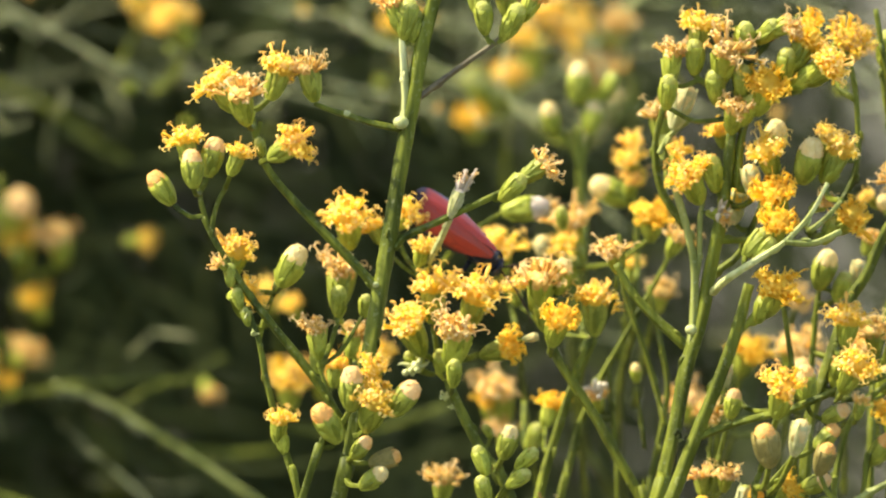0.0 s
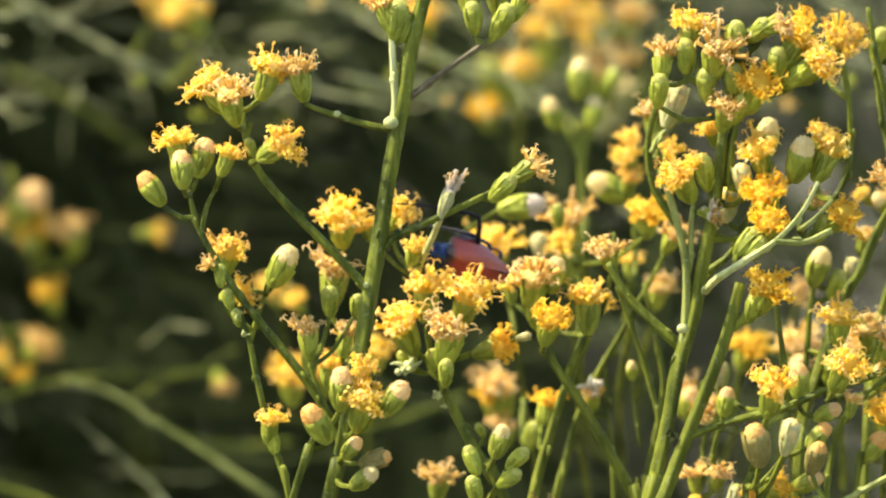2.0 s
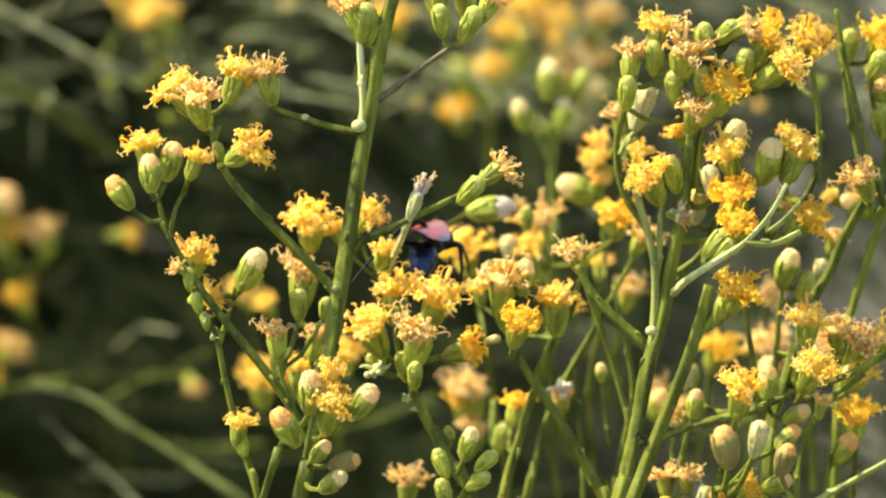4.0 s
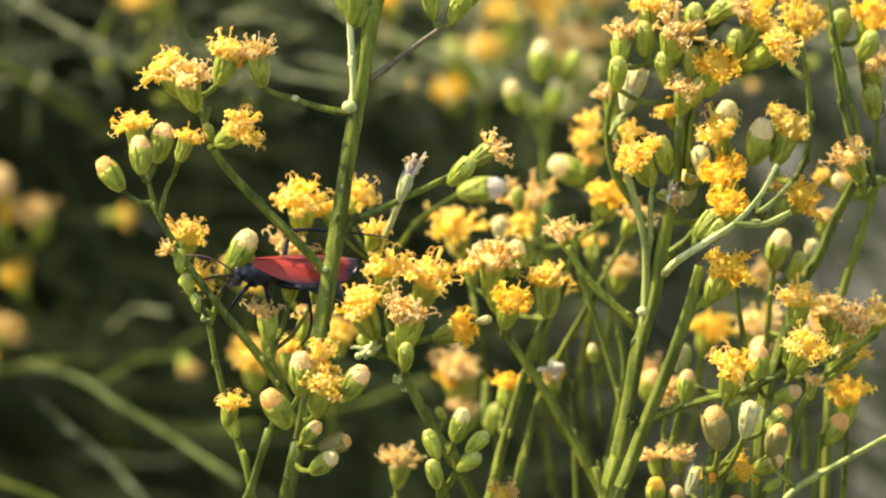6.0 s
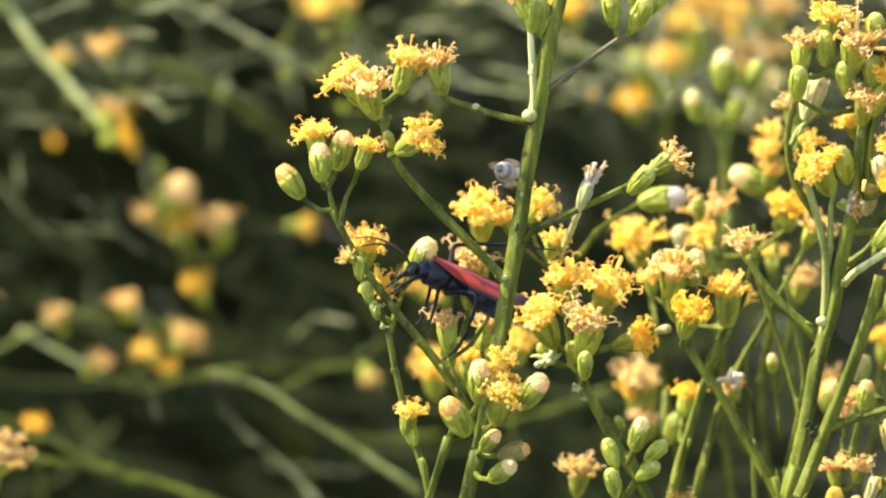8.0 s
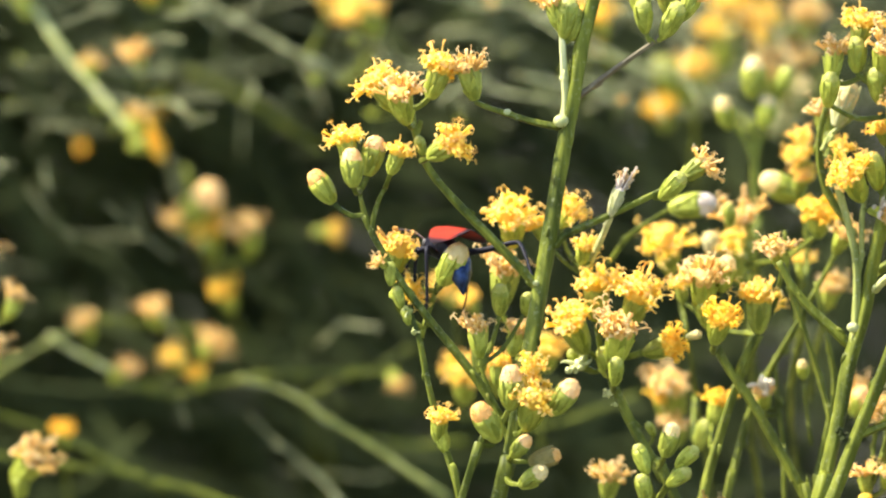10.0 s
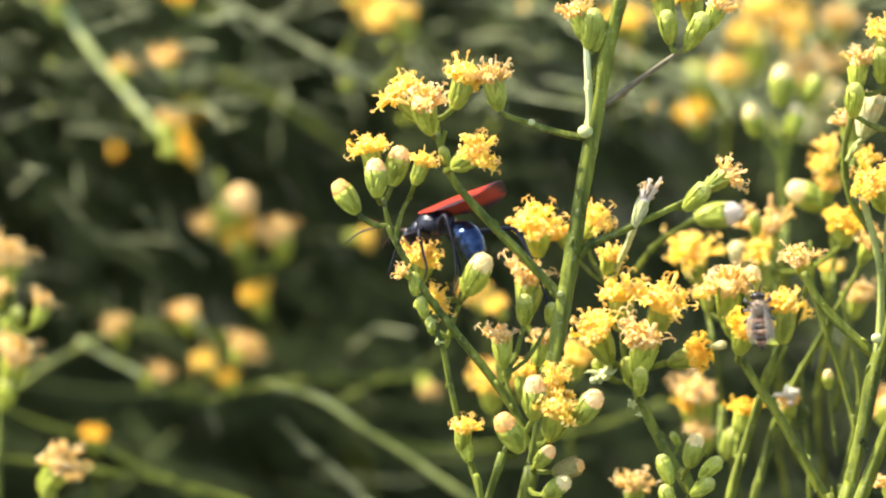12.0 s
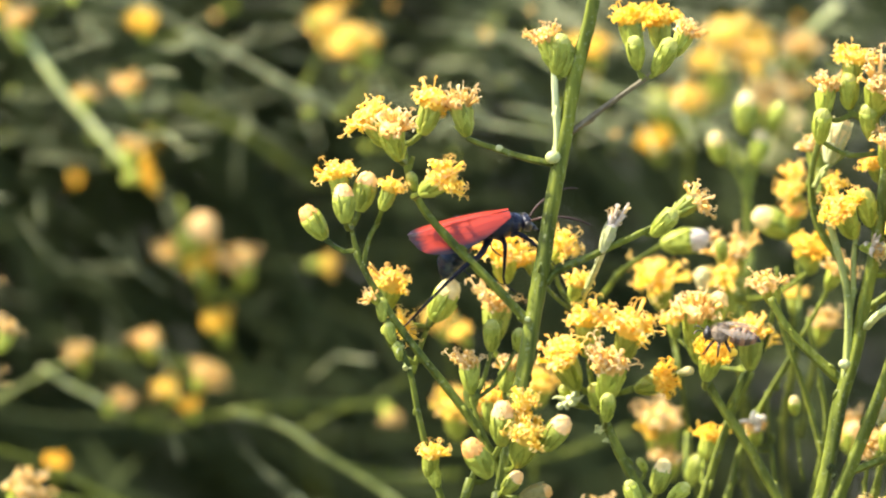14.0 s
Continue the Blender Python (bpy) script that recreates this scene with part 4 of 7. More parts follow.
    head(p, "f", (12.6, 154.9, 937.3), (12.5, 152.4, 943.4), 0.79)
    stem(p, "stalk", 1.08, 1.29, (19.8, 70.6, 955.5), (19.5, 60.5, 952.8), (20.8, 48.9, 954.3))
    head(p, "g", (19.6, 70.5, 954.9), (21.5, 71.4, 961.0), 0.74)
    stem(p, "stalk", 1.15, 1.38, (17.0, 98.6, 946.0), (15.9, 109.4, 946.8), (16.2, 121.9, 952.7))
    head(p, "b", (16.8, 98.6, 945.5), (19.1, 97.7, 952.3), 0.84, "green")
    stem(p, "stalk", 1.14, 1.37, (-0.4, 61.3, 941.9), (-0.6, 61.3, 940.4), (-0.7, 61.2, 939.7))
    head(p, "f", (-0.5, 61.4, 941.3), (0.4, 60.0, 948.1), 0.83)
    stem(p, "stalk", 1.01, 1.21, (18.7, 25.9, 942.7), (17.5, 35.7, 940.2), (17.4, 45.8, 941.7))
    head(p, "o", (18.5, 26.1, 942.2), (20.0, 23.9, 947.1), 0.65)
    stem(p, "stalk", 0.88, 1.06, (19.1, 26.4, 944.3), (16.4, 34.9, 941.9), (17.4, 45.8, 941.7))
    head(p, "f", (18.6, 26.4, 944.0), (22.1, 26.7, 946.2), 0.50)
    return p


def right_spray():
    p = thing("broom_stem", (0.0531, 0.0661, 0.0000), "thick ridged broom stem with short side branches of flower heads", "flowering stem", "flowering broom stems")
    stem(p, "main_stem", 2.25, 3.15, (54.3, 23.1, 1019.0), (53.6, 22.2, 1012.7), (52.5, 20.9, 1003.8), (50.4, 19.5, 993.8), (48.6, 18.2, 984.3), (45.8, 16.9, 974.9), (43.8, 15.4, 964.4), (41.0, 13.8, 952.8), (38.4, 12.3, 942.3), (9.6, 21.1, 812.3), (83.8, 66.1, 520.0), (53.1, 66.1, -10.0))
    stem(p, "twig", 1.91, 1.59, (43.5, 21.7, 1009.1), (45.8, 20.6, 1001.2), (47.3, 19.5, 993.8), (47.2, 18.3, 985.4), (46.5, 17.5, 979.6), (45.2, 21.6, 972.0), (43.9, 24.3, 966.2), material=GREYSTEM)
    stem(p, "twig", 1.17, 1.38, (49.3, 21.5, 1007.5), (48.4, 20.9, 1003.3), (48.1, 19.7, 994.9), (47.2, 19.1, 990.7), material=GREYSTEM)
    stem(p, "twig", 1.50, 1.83, (42.1, 44.3, 1021.7), (40.4, 43.2, 1014.3), (41.4, 42.0, 1005.8), (46.0, 41.0, 998.3))
    stem(p, "twig", 1.38, 1.70, (47.4, 24.8, 1031.2), (47.9, 24.5, 1029.1), (51.6, 24.1, 1026.4), (54.2, 23.7, 1023.2), (54.3, 22.9, 1018.0))
    stem(p, "twig", 1.28, 1.49, (51.1, 24.2, 1027.0), (51.6, 24.1, 1026.4))
    stem(p, "twig", 1.38, 1.59, (56.7, 24.2, 1026.9), (55.3, 23.6, 1022.7), (54.3, 22.9, 1018.0))
    stem(p, "twig", 1.07, 1.28, (47.4, 37.0, 1019.9), (42.9, 36.5, 1016.5), (40.9, 36.1, 1013.1), material=GREYSTEM)
    stem(p, "twig", 1.49, 1.81, (67.5, 24.2, 1026.8), (62.2, 24.0, 1025.3), (57.9, 23.5, 1022.2), (56.3, 23.0, 1018.5), (55.2, 21.6, 1008.5))
    stem(p, "twig", 1.17, 1.38, (66.5, 24.7, 1030.5), (67.5, 24.2, 1026.8))
    stem(p, "twig", 1.17, 1.38, (67.7, 26.2, 1041.0), (62.3, 25.6, 1036.9), (58.0, 24.8, 1031.6), (56.4, 24.1, 1026.4))
    stem(p, "twig", 1.18, 1.39, (76.9, 38.7, 1031.8), (78.0, 37.8, 1025.5), (78.6, 36.9, 1019.1), (78.6, 36.0, 1012.7), (77.3, 35.3, 1007.5), (74.5, 34.6, 1002.7))
    stem(p, "twig", 1.28, 1.50, (82.0, 39.9, 1040.3), (83.4, 38.7, 1031.8), (85.4, 37.5, 1023.3), (87.5, 36.3, 1014.8), (90.1, 35.1, 1006.3), (91.1, 34.7, 1003.1))
    stem(p, "twig", 1.39, 1.61, (60.3, 34.7, 1003.4), (57.9, 34.0, 998.1), (55.7, 33.4, 993.9), (51.4, 32.9, 990.7))
    # Pale colour on this twig stands in for a blown-out glossy highlight.
    stem(p, "twig", 0.95, 1.80, (71.9, 8.3, 1011.3), (68.7, 7.5, 1005.5), (63.9, 6.8, 1000.4), (59.1, 6.4, 997.3), (53.3, 5.9, 993.6), (50.8, 17.2, 989.4), material=PALE)
    stem(p, "twig", 1.37, 1.48, (74.5, 7.1, 1002.4), (69.2, 6.8, 1000.2), (63.9, 6.8, 1000.4), material=GREYSTEM)
    stem(p, "twig", 1.06, 1.38, (74.6, 11.2, 1007.6), (71.9, 10.8, 1004.5), (68.7, 10.4, 1001.9), material=GREYSTEM)
    head(p, "f", (54.2, 23.0, 1018.5), (55.0, 20.4, 1024.8), 0.81)
    stem(p, "stalk", 0.95, 1.14, (53.0, 29.2, 1015.5), (53.6, 26.5, 1013.1), (53.6, 22.2, 1012.7))
    head(p, "o", (53.2, 29.4, 1015.0), (51.9, 27.7, 1019.5), 0.58)
    stem(p, "stalk", 1.23, 1.48, (51.2, 21.4, 1008.4), (52.1, 21.5, 1007.2), (52.9, 21.4, 1006.9))
    head(p, "b", (51.4, 21.5, 1007.8), (49.9, 19.5, 1015.8), 0.97, "green")
    head(p, "o", (48.4, 21.2, 1005.7), (45.6, 17.8, 1013.2), 1.01)
    stem(p, "stalk", 0.88, 1.05, (50.0, 20.6, 1003.9), (48.9, 21.0, 1004.1), (48.5, 21.0, 1004.2))
    head(p, "f", (49.5, 20.9, 1003.9), (53.0, 18.8, 1003.8), 0.49)
    stem(p, "stalk", 0.92, 1.11, (44.1, 42.4, 1010.5), (42.3, 42.8, 1009.6), (40.5, 42.6, 1010.0))
    head(p, "o", (43.9, 42.6, 1009.9), (45.2, 40.8, 1014.0), 0.54)
    stem(p, "stalk", 1.18, 1.41, (42.0, 23.5, 1023.8), (47.5, 23.9, 1021.0), (54.4, 23.4, 1021.6))
    head(p, "b", (42.0, 23.7, 1023.2), (42.6, 21.9, 1030.6), 0.89, "green")
    stem(p, "stalk", 1.16, 1.39, (42.7, 24.4, 1028.4), (45.1, 24.3, 1027.5), (48.3, 24.4, 1028.7))
    head(p, "f", (42.6, 24.3, 1027.8), (43.4, 25.3, 1034.9), 0.86)
    head(p, "b", (47.4, 24.6, 1029.6), (47.4, 23.9, 1037.2), 0.89, "green")
    stem(p, "stalk", 1.16, 1.39, (47.8, 25.2, 1034.0), (47.6, 24.9, 1032.1), (47.4, 24.8, 1031.2))
    head(p, "o", (47.8, 25.1, 1033.4), (48.5, 26.1, 1040.7), 0.86)
    stem(p, "stalk", 1.20, 1.45, (51.6, 23.6, 1024.4), (52.7, 23.8, 1023.6), (53.9, 23.8, 1023.9))
    head(p, "b", (51.7, 23.8, 1023.9), (50.8, 21.9, 1031.6), 0.93, "green")
    stem(p, "stalk", 1.33, 1.60, (52.1, 24.1, 1028.5), (51.6, 24.3, 1027.3), (51.1, 24.2, 1027.0))
    head(p, "f", (52.0, 24.3, 1027.9), (53.6, 20.6, 1036.6), 1.13)
    stem(p, "stalk", 1.23, 1.48, (56.4, 23.7, 1025.1), (56.1, 23.8, 1024.2), (55.7, 23.8, 1024.1))
    head(p, "b", (56.5, 23.8, 1024.5), (56.1, 21.9, 1032.6), 0.97, "green")
    head(p, "p", (43.6, 36.7, 1017.7), (46.6, 38.0, 1026.6), 1.11, "cream")
    stem(p, "stalk", 1.22, 1.46, (42.2, 57.0, 1012.0), (41.6, 50.4, 1009.8), (40.4, 42.8, 1011.5))
    head(p, "f", (42.2, 56.9, 1011.4), (41.6, 58.1, 1019.3), 0.95)
    stem(p, "stalk", 1.08, 1.29, (42.7, 56.4, 1009.3), (42.5, 50.4, 1005.0), (42.0, 41.8, 1004.4))
    head(p, "b", (42.7, 56.6, 1008.7), (42.3, 55.1, 1014.8), 0.74, "green")
    head(p, "g", (58.9, 23.5, 1022.3), (61.4, 20.1, 1030.1), 1.03)
    stem(p, "stalk", 1.18, 1.41, (56.1, 23.1, 1020.6), (56.1, 23.2, 1019.7), (56.5, 23.1, 1019.5))
    head(p, "b", (55.8, 23.2, 1020.1), (59.0, 21.3, 1026.7), 0.89, "green")
    stem(p, "stalk", 1.18, 1.41, (65.9, 24.1, 1027.5), (65.5, 24.2, 1026.7), (65.7, 24.1, 1026.4))
    head(p, "b", (65.4, 24.2, 1027.1), (71.3, 22.3, 1031.6), 0.89, "green")
    stem(p, "stalk", 1.24, 1.49, (65.4, 24.7, 1030.8), (65.7, 24.6, 1029.9), (66.7, 24.6, 1029.9))
    head(p, "g", (65.1, 24.7, 1030.3), (69.8, 25.6, 1037.3), 0.99)
    head(p, "o", (67.7, 24.3, 1027.9), (73.8, 20.5, 1033.2), 1.03)
    stem(p, "stalk", 1.30, 1.56, (74.1, 44.9, 1028.5), (75.4, 42.2, 1024.9), (78.2, 37.5, 1023.3))
    head(p, "o", (73.9, 45.2, 1028.0), (77.7, 41.4, 1035.7), 1.09)
    stem(p, "stalk", 1.20, 1.45, (63.9, 24.2, 1028.6), (64.2, 24.3, 1026.9), (64.8, 24.1, 1026.1))
    head(p, "b", (63.8, 24.3, 1028.0), (65.0, 22.4, 1035.7), 0.93, "green")
    stem(p, "stalk", 1.20, 1.45, (56.0, 24.9, 1033.4), (56.8, 25.0, 1032.0), (58.0, 24.8, 1031.6))
    head(p, "b", (55.9, 25.0, 1032.8), (57.2, 23.1, 1040.5), 0.93, "green")
    stem(p, "stalk", 1.12, 1.35, (59.2, 25.2, 1035.9), (59.2, 25.4, 1034.8), (59.9, 25.2, 1034.3))
    head(p, "b", (58.8, 25.4, 1035.5), (63.4, 23.5, 1040.4), 0.81, "green")
    stem(p, "stalk", 1.07, 1.29, (61.2, 25.3, 1037.4), (61.0, 25.6, 1036.6), (61.5, 25.5, 1036.0))
    head(p, "f", (60.7, 25.6, 1037.1), (65.5, 22.8, 1039.9), 0.74)
    stem(p, "stalk", 1.18, 1.41, (71.0, 38.6, 1033.2), (74.1, 39.1, 1031.8), (76.9, 38.7, 1031.8))
    head(p, "g", (71.2, 38.8, 1032.7), (67.9, 35.8, 1038.8), 0.88)
    stem(p, "stalk", 1.20, 1.44, (62.1, 21.6, 1010.9), (59.3, 22.1, 1008.8), (55.2, 21.6, 1008.5))
    head(p, "o", (62.3, 21.9, 1010.4), (60.2, 18.8, 1017.4), 0.92)
    stem(p, "stalk", 1.26, 1.51, (62.2, 35.8, 1012.4), (61.1, 35.5, 1007.0), (60.3, 34.7, 1003.4))
    head(p, "b", (62.1, 35.9, 1011.8), (63.5, 34.8, 1020.4), 1.02, "cream")
    stem(p, "stalk", 1.27, 1.52, (71.9, 21.7, 1009.9), (72.4, 17.0, 1007.4), (74.6, 11.2, 1007.6))
    head(p, "o", (71.6, 21.7, 1009.4), (75.4, 21.7, 1017.4), 1.03)
    stem(p, "stalk", 1.35, 1.62, (67.6, 21.6, 1010.0), (61.5, 22.0, 1007.6), (55.2, 21.6, 1008.5))
    head(p, "b", (67.4, 21.7, 1009.4), (70.1, 19.4, 1018.9), 1.17, "cream")
    stem(p, "stalk", 0.92, 1.10, (72.3, 36.2, 1014.1), (74.9, 35.9, 1012.0), (78.5, 35.9, 1011.8))
    head(p, "o", (72.2, 36.1, 1013.6), (73.1, 36.8, 1018.1), 0.54)
    stem(p, "stalk", 1.31, 1.57, (63.3, 20.4, 1002.2), (58.4, 21.0, 999.1), (51.5, 20.2, 998.8))
    head(p, "g", (63.4, 20.6, 1001.7), (61.5, 17.0, 1010.2), 1.10)
    stem(p, "stalk", 1.21, 1.46, (61.6, 13.0, 998.4), (60.3, 10.5, 996.8), (59.1, 6.4, 997.3))
    head(p, "g", (61.5, 13.3, 997.9), (62.8, 10.1, 1005.2), 0.94)
    stem(p, "stalk", 1.17, 1.41, (58.7, 21.2, 1006.9), (56.2, 21.4, 1005.2), (52.7, 21.2, 1005.4))
    head(p, "p", (58.9, 21.3, 1006.4), (57.3, 19.7, 1013.6), 0.88, "cream")
    stem(p, "stalk", 1.23, 1.48, (55.1, 34.1, 1000.6), (56.4, 34.3, 999.1), (58.3, 34.1, 998.9))
    head(p, "p", (55.0, 34.2, 1000.0), (56.1, 32.3, 1008.1), 0.97, "gold")
    stem(p, "stalk", 1.18, 1.41, (56.7, 9.8, 997.5), (56.3, 7.9, 996.3), (57.1, 5.8, 996.1))
    head(p, "b", (56.3, 9.7, 997.1), (61.3, 10.5, 1002.7), 0.88, "green")
    stem(p, "stalk", 1.09, 1.31, (58.5, 9.5, 996.7), (57.3, 8.0, 995.8), (57.1, 5.8, 996.1))
    head(p, "b", (58.1, 9.6, 996.3), (62.4, 8.7, 1001.2), 0.76, "green")
    stem(p, "stalk", 1.20, 1.44, (73.0, 20.2, 1000.5), (69.9, 16.5, 1000.2), (68.7, 10.4, 1001.9))
    head(p, "g", (72.6, 20.4, 1000.2), (78.2, 17.0, 1004.6), 0.92)
    stem(p, "stalk", 1.12, 1.35, (71.6, 20.0, 998.7), (69.5, 16.1, 998.8), (68.7, 10.4, 1001.9))
    head(p, "b", (71.3, 20.1, 998.2), (74.8, 18.4, 1003.9), 0.81, "green")
    stem(p, "stalk", 0.94, 1.13, (69.5, 20.8, 1004.7), (67.9, 16.8, 1002.7), (68.7, 10.4, 1001.9))
    head(p, "f", (69.0, 21.0, 1004.5), (72.7, 18.9, 1006.6), 0.57)
    head(p, "f", (81.1, 68.1, 989.1), (82.5, 66.3, 993.2), 0.56)
    node(p, (46.6, 14.2, 982.7), 1.15)
    crumple(p, (52.2, 19.2, 1004.2), 2.6, DRIED, "dried_head", "dry grey-brown spent flower head", 7, 4)
    return p


def pale_spray():
    p = thing("broom_stem", (0.0533, 0.0625, 0.0000), "pale green broom stem with a long arching side twig", "flowering stem", "flowering broom stems")
    stem(p, "main_stem", 2.30, 2.80, (57.4, 12.4, 991.6), (54.8, 11.0, 982.2), (51.3, 9.7, 972.7), (47.2, 8.3, 962.8), (43.7, 7.1, 953.9), (40.7, 6.0, 946.6), (38.0, 5.0, 939.3), (-3.4, 14.5, 809.3), (84.0, 62.5, 520.0), (53.3, 62.5, -10.0))
    stem(p, "twig", 1.48, 1.70, (61.3, 12.2, 990.5), (58.0, 11.5, 985.3), (54.5, 11.0, 981.9))
    stem(p, "twig", 1.17, 1.49, (64.1, 25.5, 987.4), (65.1, 24.5, 980.0), (66.1, 23.3, 971.5), (65.0, 22.4, 965.2))
    stem(p, "twig", 1.48, 1.80, (90.8, 10.6, 978.7), (85.0, 10.1, 975.6), (79.7, 9.8, 973.5), (74.3, 9.6, 972.0), (64.8, 9.1, 968.2), (55.2, 8.8, 965.9), (47.8, 8.4, 963.1), (46.7, 8.3, 962.3))
    stem(p, "twig", 1.28, 1.49, (86.9, 23.5, 972.9), (81.0, 22.9, 968.8), (77.2, 22.3, 964.6), (75.1, 21.5, 958.8), (73.9, 20.5, 951.4), (73.3, 19.0, 940.8), (66.2, 27.1, 810.8), (98.8, 69.5, 520.0), (65.7, 69.5, -10.0))
    stem(p, "twig", 1.27, 1.48, (94.2, 1.4, 961.9), (91.0, 1.1, 960.1), (84.6, 0.6, 956.6), (79.3, 0.2, 953.7), (74.5, -0.2, 950.8), (70.8, -0.8, 946.4), material=GREYSTEM)
    stem(p, "twig", 1.28, 1.49, (81.4, 21.3, 957.7), (79.8, 20.9, 954.5), (78.7, 19.7, 946.1), (62.7, 27.7, 816.1), (101.0, 69.9, 520.0), (67.5, 69.9, -10.0))
    stem(p, "twig", 1.37, 1.58, (59.3, 0.9, 958.0), (58.2, 0.3, 953.9), (57.6, -1.3, 942.4), (51.0, 8.8, 812.4), (92.2, 59.3, 520.0), (60.1, 59.3, -10.0))
    stem(p, "twig", 1.16, 1.27, (62.4, 0.4, 954.9), (60.3, -0.3, 949.7), (59.4, -1.3, 942.3), (44.7, 8.8, 812.3), (92.9, 59.3, 520.0), (60.8, 59.3, -10.0))
    stem(p, "twig", 1.07, 1.28, (49.4, 27.0, 948.3), (48.8, 26.4, 944.1), (47.7, 25.3, 936.7), (29.7, 32.8, 806.7), (88.0, 72.7, 520.0), (56.7, 72.7, -10.0))
    stem(p, "twig", 1.06, 1.38, (65.5, 7.9, 959.5), (62.5, 7.3, 955.8), (59.3, 6.9, 952.7))
    stem(p, "stalk", 1.25, 1.51, (60.6, 11.3, 986.2), (59.6, 11.7, 985.6), (58.6, 11.6, 986.0))
    head(p, "g", (60.5, 11.5, 985.7), (63.1, 8.1, 993.2), 1.01)
    stem(p, "stalk", 1.12, 1.35, (59.2, 11.2, 985.0), (58.3, 11.4, 984.3), (57.5, 11.4, 984.6))
    head(p, "b", (59.0, 11.4, 984.4), (60.9, 9.7, 990.8), 0.81, "green")
    crumple(p, (44.6, 8.2, 963.2), 1.9, SHADE_AND_KNOB, "scar_knob", "dark dried knob at a joint", 6, 1)
    stem(p, "stalk", 1.24, 1.48, (62.2, -4.6, 969.3), (60.6, -1.5, 962.6), (59.3, 0.9, 958.0))
    head(p, "o", (62.1, -4.4, 968.8), (63.6, -7.7, 976.4), 0.98)
    stem(p, "stalk", 1.21, 1.45, (69.1, 29.6, 966.8), (67.5, 26.2, 965.3), (65.2, 22.5, 966.2))
    head(p, "b", (69.2, 29.5, 966.2), (68.4, 30.6, 974.1), 0.94, "blush")
    stem(p, "stalk", 1.21, 1.45, (74.6, -4.0, 974.0), (73.9, 2.9, 971.4), (74.3, 9.6, 972.0))
    head(p, "o", (74.4, -3.7, 973.5), (77.1, -6.9, 980.4), 0.94)
    stem(p, "stalk", 1.07, 1.28, (54.4, 29.2, 963.9), (51.7, 27.9, 954.7), (49.4, 27.0, 948.3))
    head(p, "b", (54.3, 29.1, 963.4), (55.5, 29.9, 969.5), 0.73, "blush")
    stem(p, "stalk", 1.02, 1.22, (53.4, 36.7, 968.2), (58.4, 30.0, 965.0), (65.2, 22.5, 966.2))
    head(p, "p", (53.3, 36.7, 967.6), (54.0, 37.5, 973.2), 0.67, "blush")
    stem(p, "stalk", 0.99, 1.18, (51.2, 35.5, 963.3), (50.6, 33.8, 955.8), (49.4, 27.0, 948.3))
    head(p, "f", (51.2, 36.0, 963.1), (50.7, 31.1, 964.9), 0.62)
    stem(p, "stalk", 1.29, 1.55, (60.6, -15.6, 961.9), (59.8, -8.9, 956.8), (58.2, -1.6, 955.2))
    head(p, "n", (60.6, -15.5, 961.3), (59.2, -17.5, 970.4), 1.07, "amber")
    stem(p, "stalk", 1.19, 1.43, (65.3, -12.0, 963.4), (62.8, -7.1, 957.2), (60.6, -1.8, 953.9))
    head(p, "p", (65.2, -11.9, 962.8), (66.8, -13.2, 970.4), 0.91, "cream")
    stem(p, "stalk", 1.07, 1.28, (71.7, 12.0, 966.0), (69.2, 11.0, 967.1), (68.1, 9.3, 969.5))
    head(p, "b", (71.2, 12.2, 965.7), (76.5, 10.6, 968.6), 0.73, "blush")
    stem(p, "stalk", 0.88, 1.05, (78.0, 15.6, 965.9), (77.4, 18.5, 964.2), (77.2, 22.3, 964.6))
    head(p, "f", (77.9, 15.5, 965.3), (78.7, 16.1, 969.3), 0.49)
    stem(p, "stalk", 1.09, 1.31, (70.2, 8.1, 961.3), (67.5, 7.9, 959.9), (65.5, 7.9, 959.5))
    head(p, "b", (69.8, 8.1, 960.9), (74.3, 8.7, 965.7), 0.77, "amber")
    stem(p, "stalk", 1.15, 1.38, (70.3, 0.6, 957.8), (72.1, 0.6, 953.7), (75.3, -0.1, 951.4))
    head(p, "n", (70.1, 0.7, 957.2), (72.5, -1.1, 964.1), 0.85, "amber")
    stem(p, "stalk", 1.13, 1.36, (85.4, 28.2, 959.2), (83.3, 25.5, 956.8), (80.9, 21.2, 956.8))
    head(p, "g", (85.4, 28.4, 958.6), (85.4, 26.5, 965.4), 0.82)
    head(p, "b", (80.5, 21.1, 956.1), (85.2, 19.0, 962.3), 0.93, "amber")
    stem(p, "stalk", 0.98, 1.17, (62.8, 6.5, 951.9), (60.8, 7.0, 951.8), (59.3, 6.9, 952.7))
    head(p, "g", (62.4, 6.7, 951.5), (65.7, 4.5, 954.9), 0.61)
    stem(p, "stalk", 1.12, 1.35, (67.6, 6.8, 953.5), (64.3, 7.3, 953.9), (62.0, 7.3, 955.3))
    head(p, "b", (67.1, 7.0, 953.3), (72.9, 4.8, 956.3), 0.81, "blush")
    stem(p, "stalk", 0.90, 1.09, (69.5, 6.4, 949.9), (69.1, 3.3, 947.5), (70.8, -0.8, 946.4))
    head(p, "b", (69.1, 6.5, 949.5), (72.6, 5.8, 952.2), 0.52, "green")
    head(p, "f", (49.4, 27.0, 948.5), (48.9, 27.7, 953.6), 0.62)
    stem(p, "stalk", 0.98, 1.18, (53.2, 26.9, 950.3), (51.4, 27.3, 948.7), (49.4, 27.0, 948.3))
    head(p, "f", (53.1, 27.2, 949.7), (53.8, 25.2, 954.5), 0.62)
